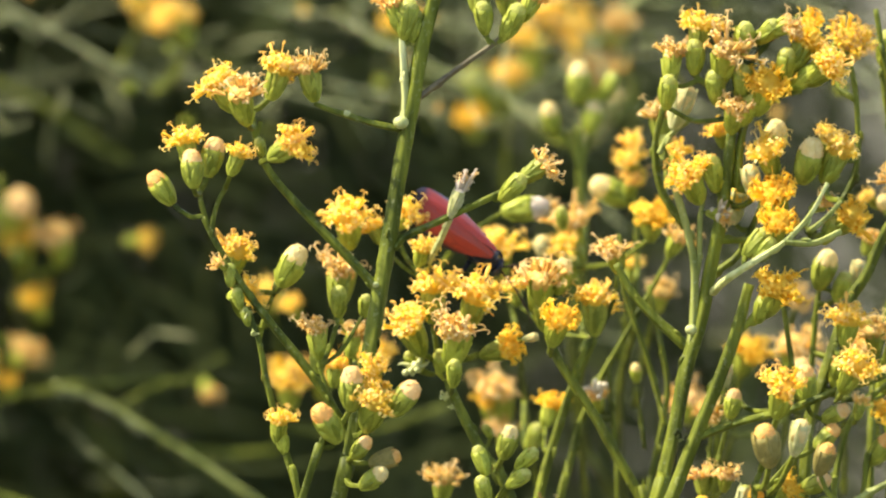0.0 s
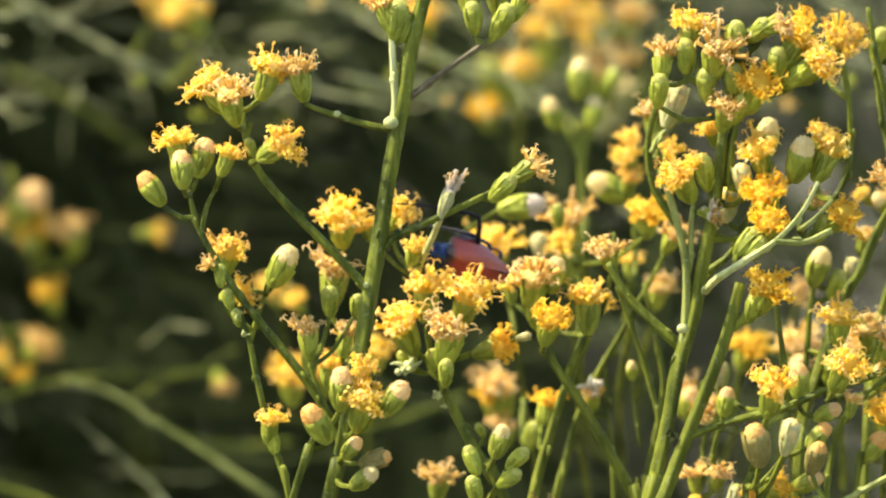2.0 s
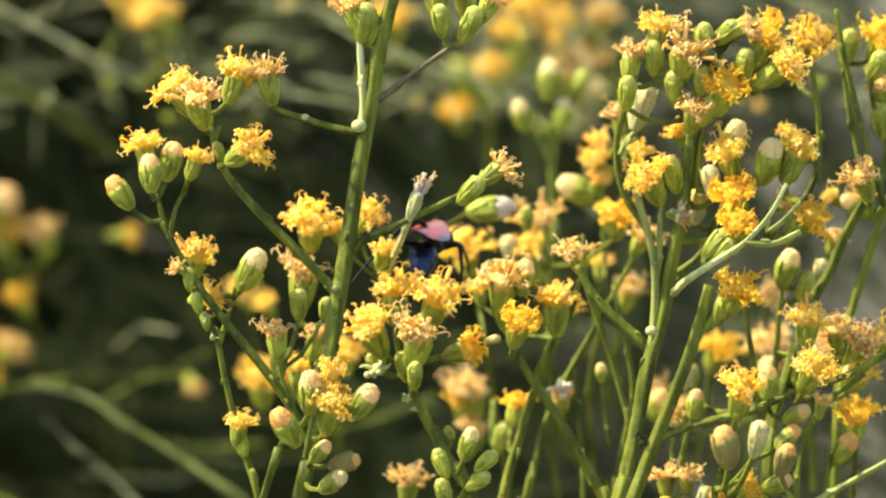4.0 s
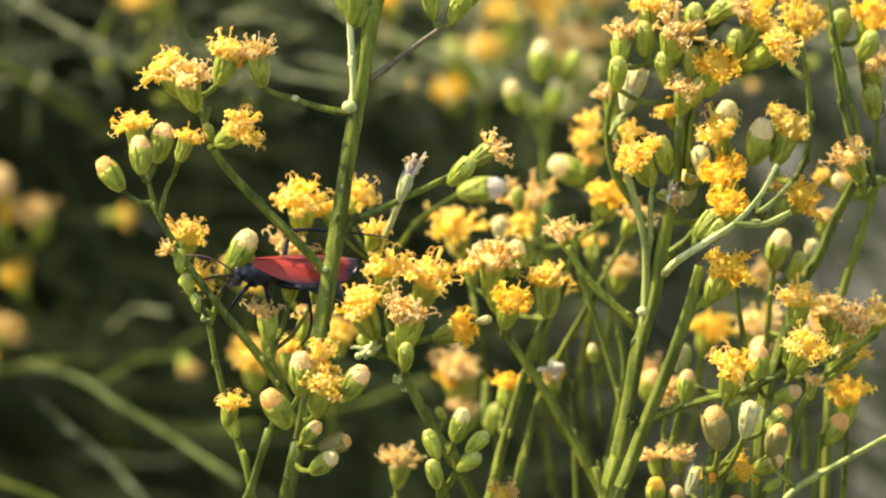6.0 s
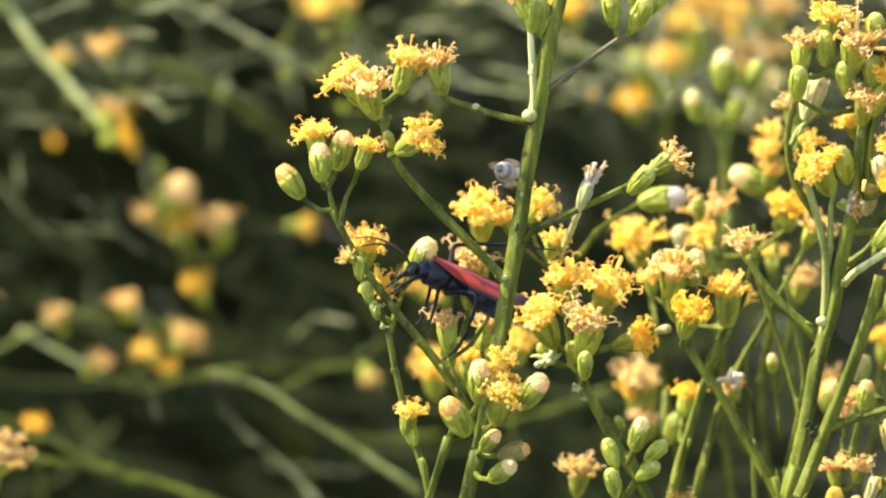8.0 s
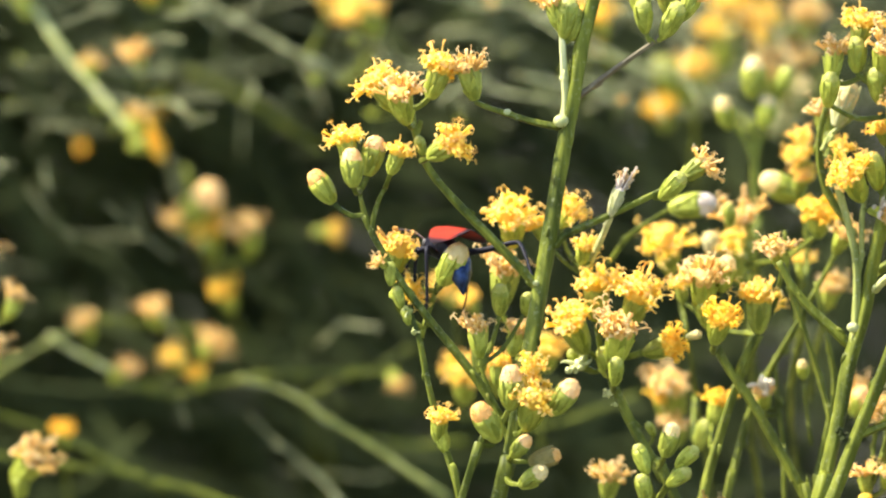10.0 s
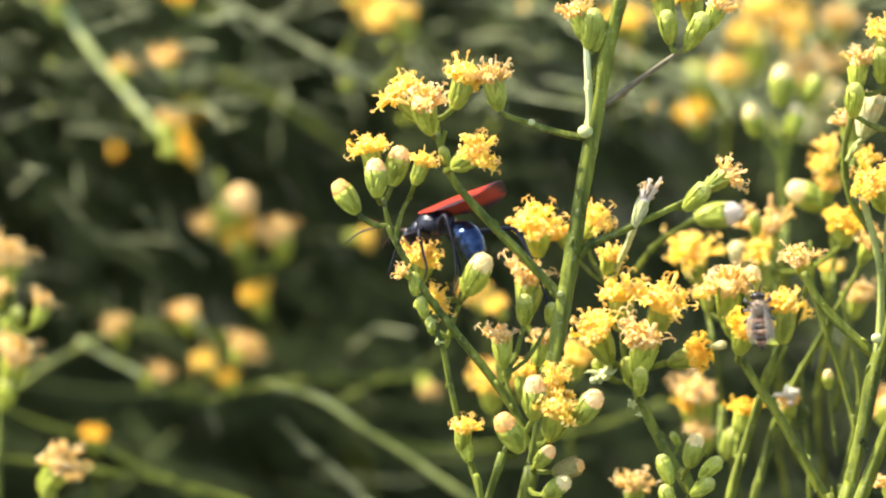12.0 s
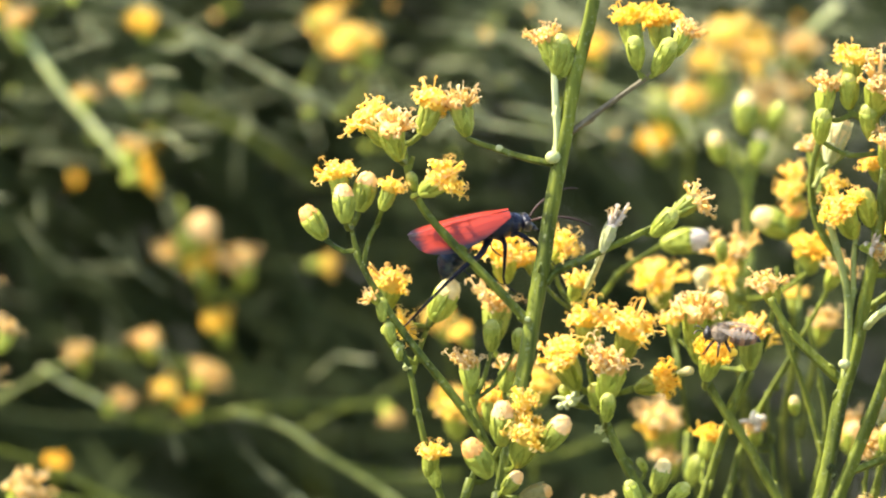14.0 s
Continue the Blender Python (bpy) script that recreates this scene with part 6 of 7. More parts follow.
    stem(p, "stalk", 1.17, 1.40, (-134.6, 389.2, 995.8), (-132.8, 388.9, 994.9), (-131.0, 388.9, 994.9))
    head(p, "f", (-134.3, 389.0, 995.3), (-136.1, 390.5, 1001.4), 0.87)
    stem(p, "stalk", 1.10, 1.32, (-140.9, 391.2, 999.8), (-138.1, 390.9, 998.6), (-134.6, 391.1, 999.4))
    head(p, "g", (-140.9, 391.0, 999.3), (-141.2, 392.5, 1005.0), 0.77)
    stem(p, "stalk", 1.16, 1.39, (-110.1, 401.2, 982.5), (-108.3, 410.5, 970.4), (-107.3, 419.9, 960.3))
    head(p, "f", (-110.0, 401.4, 982.0), (-111.7, 398.5, 988.6), 0.74)
    stem(p, "stalk", 1.16, 1.39, (-107.5, 403.1, 996.3), (-103.2, 403.9, 995.8), (-98.1, 403.7, 998.2))
    head(p, "g", (-107.5, 403.3, 995.8), (-108.1, 400.5, 1002.6), 0.72)
    stem(p, "stalk", 0.95, 1.14, (-52.9, 368.2, 919.0), (-62.4, 369.4, 917.8), (-72.7, 367.6, 912.5))
    head(p, "f", (-53.0, 368.6, 919.4), (-51.7, 365.6, 915.8), 0.58)
    stem(p, "stalk", 1.35, 1.62, (-56.5, 378.7, 993.4), (-58.8, 389.7, 985.0), (-64.2, 400.9, 978.8))
    head(p, "o", (-56.2, 378.9, 992.9), (-61.4, 374.8, 1000.5), 1.16)
    stem(p, "stalk", 1.18, 1.42, (-66.2, 403.1, 998.3), (-69.0, 404.5, 991.2), (-72.9, 401.7, 984.4))
    head(p, "o", (-66.2, 403.7, 998.1), (-66.8, 396.6, 1001.0), 0.89)
    stem(p, "stalk", 1.09, 1.31, (-56.4, 402.4, 991.4), (-59.7, 402.6, 984.2), (-65.1, 401.0, 979.4))
    head(p, "o", (-56.2, 402.6, 990.9), (-58.0, 400.1, 996.7), 0.77)
    stem(p, "stalk", 1.09, 1.31, (-10.1, 378.7, 993.3), (-10.1, 388.0, 981.0), (-10.2, 397.4, 970.7))
    head(p, "o", (-10.1, 378.9, 992.7), (-10.1, 376.4, 998.8), 0.76)
    stem(p, "stalk", 1.29, 1.55, (14.6, 376.8, 979.8), (14.1, 386.1, 967.5), (13.8, 395.5, 957.3))
    head(p, "o", (14.6, 377.0, 979.3), (15.1, 373.5, 987.7), 1.06)
    stem(p, "stalk", 1.30, 1.56, (29.9, 378.6, 994.6), (31.8, 391.8, 993.4), (33.6, 403.1, 993.9))
    head(p, "o", (29.9, 379.1, 994.4), (28.9, 370.5, 997.9), 1.09)
    stem(p, "stalk", 1.26, 1.51, (23.6, 379.1, 998.4), (28.3, 392.0, 995.5), (33.6, 403.1, 993.9))
    head(p, "o", (23.7, 379.7, 998.2), (23.1, 371.7, 1001.6), 1.01)
    stem(p, "stalk", 1.20, 1.44, (7.7, 423.3, 965.8), (12.9, 425.0, 968.9), (18.2, 425.2, 977.1))
    head(p, "g", (7.8, 423.5, 965.3), (6.0, 420.4, 972.4), 0.92)
    stem(p, "stalk", 1.38, 1.65, (33.3, 376.7, 978.8), (37.4, 388.4, 975.9), (42.8, 400.7, 977.2))
    head(p, "f", (33.3, 376.9, 978.3), (33.9, 372.9, 987.7), 1.22)
    stem(p, "stalk", 1.09, 1.31, (19.0, 401.9, 987.8), (27.3, 403.1, 987.1), (36.2, 402.6, 990.8))
    head(p, "o", (19.2, 402.1, 987.3), (17.8, 399.6, 993.2), 0.77)
    stem(p, "stalk", 1.11, 1.34, (-36.0, 259.5, 950.3), (-34.2, 268.8, 938.3), (-33.1, 278.2, 928.1))
    head(p, "o", (-35.9, 259.7, 949.8), (-37.5, 257.0, 955.9), 0.79)
    stem(p, "stalk", 1.06, 1.28, (-17.6, 257.8, 937.3), (-17.6, 265.2, 924.4), (-17.6, 273.5, 913.8))
    head(p, "o", (-17.6, 257.8, 936.7), (-17.5, 256.9, 942.8), 0.72)
    stem(p, "stalk", 1.27, 1.52, (29.7, 400.5, 977.6), (35.3, 401.1, 973.5), (43.6, 400.1, 972.6))
    head(p, "f", (29.5, 400.7, 977.0), (32.1, 397.3, 984.5), 1.02)
    stem(p, "stalk", 1.27, 1.52, (34.9, 400.6, 978.4), (38.3, 401.1, 976.7), (42.8, 400.7, 977.2))
    head(p, "f", (34.8, 400.8, 977.9), (35.6, 397.5, 985.8), 1.02)
    stem(p, "stalk", 1.70, 2.04, (32.2, 423.3, 965.1), (26.5, 435.3, 963.9), (21.8, 448.7, 966.8))
    head(p, "p", (31.9, 423.4, 964.6), (38.6, 419.5, 978.4), 1.84, "cream")
    stem(p, "stalk", 1.64, 1.96, (11.8, 448.7, 968.0), (14.1, 449.1, 968.3), (16.0, 449.2, 970.3))
    head(p, "b", (12.1, 448.8, 967.5), (4.8, 445.1, 979.8), 1.71, "green")
    stem(p, "stalk", 1.51, 1.81, (18.7, 425.2, 978.7), (18.3, 425.3, 977.6), (18.2, 425.2, 977.1))
    head(p, "b", (18.5, 425.3, 978.2), (22.3, 422.3, 989.7), 1.45, "green")
    head(p, "f", (38.1, 402.3, 988.3), (39.3, 399.1, 995.7), 0.97)
    stem(p, "stalk", 1.15, 1.38, (-5.9, 378.6, 992.8), (-4.1, 388.0, 980.7), (-3.1, 397.4, 970.6))
    head(p, "g", (-5.7, 378.8, 992.2), (-7.3, 376.0, 998.8), 0.85)
    return p


def left_spray():
    p = thing("broom_stem", (-0.0068, 0.1560, 0.0000), "broom stem with faded flower heads at the shrub edge", "flowering stem", "broom stems behind")
    stem(p, "main_stem", 1.39, 1.85, (-129.4, 199.4, 968.7), (-130.6, 198.5, 961.8), (-131.8, 197.2, 952.7), (-132.4, 195.9, 943.5), (-133.1, 194.1, 930.9), (-133.7, 192.0, 916.0), (-138.9, 182.8, 786.0), (11.8, 156.0, 520.0), (-6.8, 156.0, -10.0))
    stem(p, "twig", 1.35, 1.58, (-118.3, 135.0, 933.8), (-118.9, 134.3, 929.3), (-119.5, 133.4, 922.6), (-121.7, 189.9, 883.0), (-103.0, 427.8, 723.2), (-79.5, 563.4, -10.0))
    stem(p, "stalk", 1.38, 1.66, (-134.1, 218.7, 961.5), (-133.8, 209.8, 954.9), (-132.0, 197.0, 951.2))
    head(p, "f", (-134.2, 218.9, 961.0), (-131.2, 214.9, 969.9), 1.22)
    stem(p, "stalk", 1.06, 1.27, (-124.2, 178.0, 959.9), (-128.3, 186.6, 956.7), (-131.3, 197.8, 957.4))
    head(p, "f", (-124.4, 177.9, 959.4), (-121.9, 178.7, 964.8), 0.72)
    stem(p, "stalk", 1.17, 1.41, (-131.9, 197.3, 955.4), (-132.0, 197.5, 954.5), (-131.7, 197.4, 954.2))
    head(p, "b", (-132.2, 197.5, 954.9), (-128.3, 195.5, 961.1), 0.88, "green")
    stem(p, "stalk", 1.39, 1.67, (-131.2, 195.8, 944.9), (-131.9, 196.0, 943.8), (-132.4, 195.9, 943.5))
    head(p, "f", (-131.4, 196.0, 944.3), (-128.3, 191.9, 953.4), 1.24)
    head(p, "b", (-132.2, 195.3, 939.4), (-130.7, 193.3, 947.4), 0.97, "green")
    stem(p, "stalk", 1.36, 1.63, (-119.7, 134.6, 933.1), (-119.5, 134.8, 932.1), (-118.6, 134.7, 931.7))
    head(p, "f", (-120.0, 134.8, 932.7), (-114.9, 130.7, 940.1), 1.18)
    head(p, "b", (-118.8, 134.3, 929.3), (-118.3, 132.6, 936.4), 0.86, "green")
    stem(p, "stalk", 1.02, 1.23, (-133.1, 197.9, 960.0), (-132.0, 198.2, 959.0), (-131.0, 198.1, 959.0))
    head(p, "f", (-132.9, 198.1, 959.5), (-134.1, 195.9, 964.6), 0.67)
    return p


for build in (main_spray, centre_spray, bee_spray, right_spray, pale_spray, edge_spray, thin_stems, bud_spray, back_left, back_row, back_diagonal, left_spray):
    build()



# ---- insects ----
BLACK = shader("wasp_black", (0.002, 0.0025, 0.006), (0.008, 0.010, 0.024), 0.38, 1400, vary=0.1, bump=0.9, spec=0.35)
LEG = shader("wasp_leg", (0.003, 0.003, 0.006), (0.012, 0.012, 0.020), 0.55, 900, vary=0.1, bump=0.4, spec=0.15)
FEELER = shader("wasp_antenna", (0.012, 0.006, 0.005), (0.05, 0.020, 0.012), 0.5, 900, vary=0.1, bump=0.4, spec=0.3)
STEEL = shader("wasp_steel_blue", (0.006, 0.011, 0.028), (0.038, 0.068, 0.15), 0.31, 700, vary=0.1, bump=0.6, metal=0.85, spec=0.6)
FUZZ = shader("bee_grey_hair", (0.16, 0.115, 0.075), (0.40, 0.31, 0.21), 0.9, 1500, vary=0.2, bump=1.0)
FUZZ_PALE = shader("bee_pale_hair", (0.29, 0.26, 0.21), (0.60, 0.55, 0.46), 0.9, 1500, vary=0.2, bump=1.0)
BEEDARK = shader("bee_dark", (0.012, 0.010, 0.008), (0.05, 0.04, 0.03), 0.4, 900, vary=0.1)
AMBERBAND = shader("bee_brown", (0.16, 0.078, 0.038), (0.36, 0.195, 0.11), 0.55, 900, vary=0.1)
BAND_DUSK = shader("bee_dusk_band", (0.045, 0.028, 0.018), (0.11, 0.07, 0.045), 0.5, 900, vary=0.1)
BAND_GREY = shader("bee_grey_band", (0.13, 0.125, 0.12), (0.28, 0.27, 0.26), 0.6, 900, vary=0.1)
POLLEN = shader("pollen_yellow", (0.75, 0.40, 0.02), (0.92, 0.60, 0.06), 0.8, 900, vary=0.1)


def wing_shader(name, inner, outer, edge, alpha):
    """A veined membrane: the inner colour turns into a dusky rim beyond the fraction edge of the wing's length."""
    m = shader(name, tuple(c * 0.8 for c in inner), inner, 0.30, 260, 0.12 if alpha > 0.9 else 0.04, vary=0.05, bump=0.6, stretch=(0.25, 2.5, 1))
    n, l = m.node_tree.nodes, m.node_tree.links
    hsv = next(q for q in n if q.type == "HUE_SAT")
    co = n.new("ShaderNodeTexCoord")
    sep = n.new("ShaderNodeSeparateXYZ")
    l.new(co.outputs["Generated"], sep.inputs[0])
    wob = n.new("ShaderNodeTexNoise")
    wob.inputs["Scale"].default_value = 9
    l.new(co.outputs["Generated"], wob.inputs["Vector"])
    add = n.new("ShaderNodeMath")
    add.operation = "MULTIPLY_ADD"
    add.inputs[1].default_value = 0.12
    l.new(wob.outputs["Fac"], add.inputs[0])
    l.new(sep.outputs["X"], add.inputs[2])
    span = n.new("ShaderNodeMapRange")
    span.inputs["From Min"].default_value, span.inputs["From Max"].default_value = edge, edge + 0.10
    l.new(add.outputs[0], span.inputs["Value"])
    mix = n.new("ShaderNodeMix")
    mix.data_type = "RGBA"
    mix.inputs["A"].default_value = (*outer, 1)
    l.new(hsv.outputs["Color"], mix.inputs["B"])
    l.new(span.outputs["Result"], mix.inputs["Factor"])
    vein = n.new("ShaderNodeTexVoronoi")
    vein.feature = "DISTANCE_TO_EDGE"
    vein.inputs["Scale"].default_value = 1.0
    vmap = n.new("ShaderNodeMapping")
    vmap.inputs["Scale"].default_value = (1.7, 3.4, 0.0)
    l.new(co.outputs["Generated"], vmap.inputs["Vector"])
    l.new(vmap.outputs["Vector"], vein.inputs["Vector"])
    line = n.new("ShaderNodeMapRange")
    line.inputs["From Min"].default_value, line.inputs["From Max"].default_value = 0.015, 0.05
    line.inputs["To Min"].default_value = 0.72
    l.new(vein.outputs["Distance"], line.inputs["Value"])
    rim = n.new("ShaderNodeMapRange")
    rim.inputs["From Min"].default_value, rim.inputs["From Max"].default_value = 0.18, 0.42
    l.new(sep.outputs["Z"], rim.inputs["Value"])
    least = n.new("ShaderNodeMath")
    least.operation = "MINIMUM"
    l.new(span.outputs["Result"], least.inputs[0])
    l.new(rim.outputs["Result"], least.inputs[1])
    both = n.new("ShaderNodeMath")
    both.operation = "MINIMUM"
    l.new(least.outputs[0], both.inputs[0])
    l.new(line.outputs["Result"], both.inputs[1])
    l.new(both.outputs[0], mix.inputs["Factor"])
    for q in n:
        if q.type == "BSDF_PRINCIPLED":
            q.inputs["Coat Weight"].default_value, q.inputs["Coat Roughness"].default_value = (0.30 if alpha > 0.9 else 0.0), 0.28
            q.inputs["Specular IOR Level"].default_value = 0.25 if alpha > 0.9 else 0.15
            l.new(mix.outputs["Result"], q.inputs["Base Color"])
            q.inputs["Alpha"].default_value = alpha
        if q.type == "BSDF_TRANSLUCENT":
            l.new(mix.outputs["Result"], q.inputs["Color"])
    return m


REDWING = wing_shader("wing_orange_red", (0.41, 0.045, 0.026), (0.030, 0.018, 0.024), 0.13, 0.96)
CLEARWING = wing_shader("wing_smoky", (0.42, 0.34, 0.26), (0.28, 0.22, 0.17), 0.05, 0.20)


def facing(at, ahead, back_up):
    """A pose at a place in millimetres: x runs ahead, z to the creature's back."""
    x = Vector(ahead).normalized()
    z = Vector(back_up)
    z = (z - x * z.dot(x)).normalized()
    y = z.cross(x)
    return Matrix.Translation(Vector(at) * MM) @ Matrix((x, y, z)).transposed().to_4x4()


def wing_mesh(name, length, width, slope, side, material):
    """A veined wing plate with its hinge at the origin, running backwards and down the creature's side."""
    g = Geo()
    nl, nw = 16, 6
    for top in (0, 1):
        for i in range(nl + 1):
            u = i / nl
            wide = width * (0.20 + 0.80 * math.sin(min(1.0, u / 0.62) * math.pi / 2)) * math.sqrt(max(0.004, 1 - max(0, (u - 0.55) / 0.45) ** 2.6))
            for j in range(nw + 1):
                v = j / nw
                fold = 0.10 * MM * math.sin(v * 15 + u * 5) + 0.6 * MM * math.sin(math.pi * u) * math.sin(math.pi * v)
                y = wide * (v - 0.12) * math.cos(slope)
                z = -wide * (v - 0.12) * math.sin(slope) + fold + top * 0.08 * MM
                g.v.append(Vector((-length * u, side * y, z)))
    s = (nl + 1) * (nw + 1)
    for i in range(nl):
        for j in range(nw):
            a = i * (nw + 1) + j
            g.f.append((a, a + 1, a + nw + 2, a + nw + 1))
            g.f.append((s + a, s + a + nw + 1, s + a + nw + 2, s + a + 1))
    return g.mesh(name, material)


def limb(name, pts, radii, parent, material, label=""):
    g = Geo()
    g.tube(smoothed([Vector(p) * MM for p in pts], 5), list(np.interp(np.linspace(0, 1, (len(pts) - 1) * 5 + 1), np.linspace(0, 1, len(radii)), radii) * MM), 7)
    return child(name, g.mesh(name, material), parent, label)


def wasp():
    w = thing("hawk_wasp", (0, 0, 0), "blue-black hawk wasp with orange-red wings on flowers", "wasp")
    g = Geo()
    g.ball((2.4 * MM, 0, 0), 3.4 * MM, 2.55 * MM, 2.8 * MM, 18, 12)
    g.ball((5.2 * MM, 0, -0.4 * MM), 1.9 * MM, 2.0 * MM, 1.9 * MM, 14, 8)
    g.ball((-0.7 * MM, 0, -0.2 * MM), 2.3 * MM, 2.0 * MM, 2.2 * MM, 16, 10)
    for s in (1, -1):
        for x in (4.4, 2.0, -0.3):
            g.ball((x * MM, s * 1.1 * MM, -1.7 * MM), 0.9 * MM, 0.8 * MM, 1.0 * MM, 10, 8)
    rng = random.Random(31)
    for _ in range(260):
        d = Vector((rng.gauss(0, 1), rng.gauss(0, 1), rng.gauss(0, 1))).normalized()
        p = Vector((2.2 * MM + d.x * 4.4 * MM, d.y * 2.2 * MM, d.z * 2.4 * MM))
        g.tube([p, p + (d + Vector((-0.4, 0, 0))) * rng.uniform(0.4, 0.8) * MM], [0.05 * MM, 0.015 * MM], 3, False)
    child("thorax", g.mesh("thorax", BLACK), w)
    g = Geo()
    g.ball((7.7 * MM, 0, -0.4 * MM), 1.10 * MM, 1.75 * MM, 1.6 * MM, 16, 10)
    g.ball((8.2 * MM, 0, -1.5 * MM), 0.7 * MM, 0.8 * MM, 0.8 * MM, 8, 6)
    h = child("wasp_head", g.mesh("wasp_head", BLACK), w)
    h.location = (-0.2 * MM, 0, -0.9 * MM)
    for s in (1, -1):
        g = Geo()
        g.ball((7.75 * MM, s * 1.3 * MM, -0.1 * MM), 0.75 * MM, 0.65 * MM, 1.15 * MM, 12, 8)
        child("eye", g.mesh("eye", BEEDARK), h)
        limb("antenna", [(8.5, s * 0.5, 0.3), (10.5, s * 1.8, 1.4), (13.4, s * 3.2, 1.8), (16.4, s * 4.6, 1.2), (19.0, s * 5.6, -0.4)], [0.22, 0.22, 0.19, 0.12], h, FEELER)
        limb("mandible", [(8.6, s * 0.6, -1.5), (9.2, s * 0.45, -2.2), (9.1, s * 0.1, -2.7)], [0.28, 0.2, 0.08], h, BLACK)
    # the abdomen is drawn along z and curls towards the creature's belly
    g = Geo()
    rings = [(0, 0.35), (0.8, 0.5), (1.6, 1.2), (3.4, 2.35), (3.55, 2.2), (4.4, 2.55), (5.4, 2.65), (5.55, 2.5), (6.4, 2.6), (7.4, 2.4), (7.55, 2.25), (8.4, 2.2), (9.2, 1.85),
             (9.35, 1.7), (10.2, 1.4), (11.0, 0.95), (11.1, 0.85), (12.0, 0.45), (12.6, 0.08)]
    g.lathe([(z * MM, q * MM) for z, q in rings], 20)
    for v in g.v:
        turn = 0.9 * (v.z / (12.6 * MM)) ** 1.3
        v.x, v.z = v.x * math.cos(turn) - v.z * math.sin(turn * 0.5), v.z * math.cos(turn * 0.5) + v.x * math.sin(turn)
    abdomen = child("abdomen", g.mesh("abdomen", STEEL), w, "glossy steel-blue abdomen")
    wings = []
    for s in (1, -1):
        wing = child("forewing", wing_mesh("forewing", 19.6 * MM, 5.8 * MM, 0.52, s, REDWING), w, "orange-red wing with dusky margin")
        wing.location = (4.8 * MM, s * 0.4 * MM, 2.75 * MM)
        wings.append((wing, s))
    for s in (1, -1):
        limb("leg", [(4.6, s * 1.2, -1.4), (6.4, s * 3.2, -1.8), (8.2, s * 4.0, -4.2), (9.6, s * 4.2, -7.0), (10.6, s * 4.4, -9.4)], [0.55, 0.42, 0.28, 0.18, 0.12], w, LEG)
        limb("leg", [(2.2, s * 1.6, -1.8), (2.2, s * 4.4, -1.6), (1.2, s * 5.2, -5.6), (0.6, s * 5.2, -9.4), (2.2, s * 5.4, -12.4)], [0.58, 0.44, 0.30, 0.19, 0.12], w, LEG)
    limb("leg", [(-0.4, 1.6, -1.6), (-2.6, 3.8, -0.4), (-4.8, 5.2, 0.0), (-5.8, 5.4, -3.2), (-6.4, 5.2, -7.6), (-5.8, 4.8, -11.6), (-4.2, 4.4, -14.6)], [0.68, 0.6, 0.42, 0.34, 0.26, 0.18, 0.12], w, LEG)
    raised = limb("leg", [(0, 0, 0), (-1.2, -2.0, 5.8), (-2.4, -2.6, 11.4), (-3.8, -2.8, 12.6), (-8.8, -3.0, 12.9), (-15.0, -3.4, 12.6), (-22.2, -3.6, 11.6)], [0.7, 0.6, 0.46, 0.40, 0.32, 0.22, 0.13], w, LEG)
    raised.location = (-0.4 * MM, -1.6 * MM, -1.6 * MM)
    return w, abdomen, wings, raised


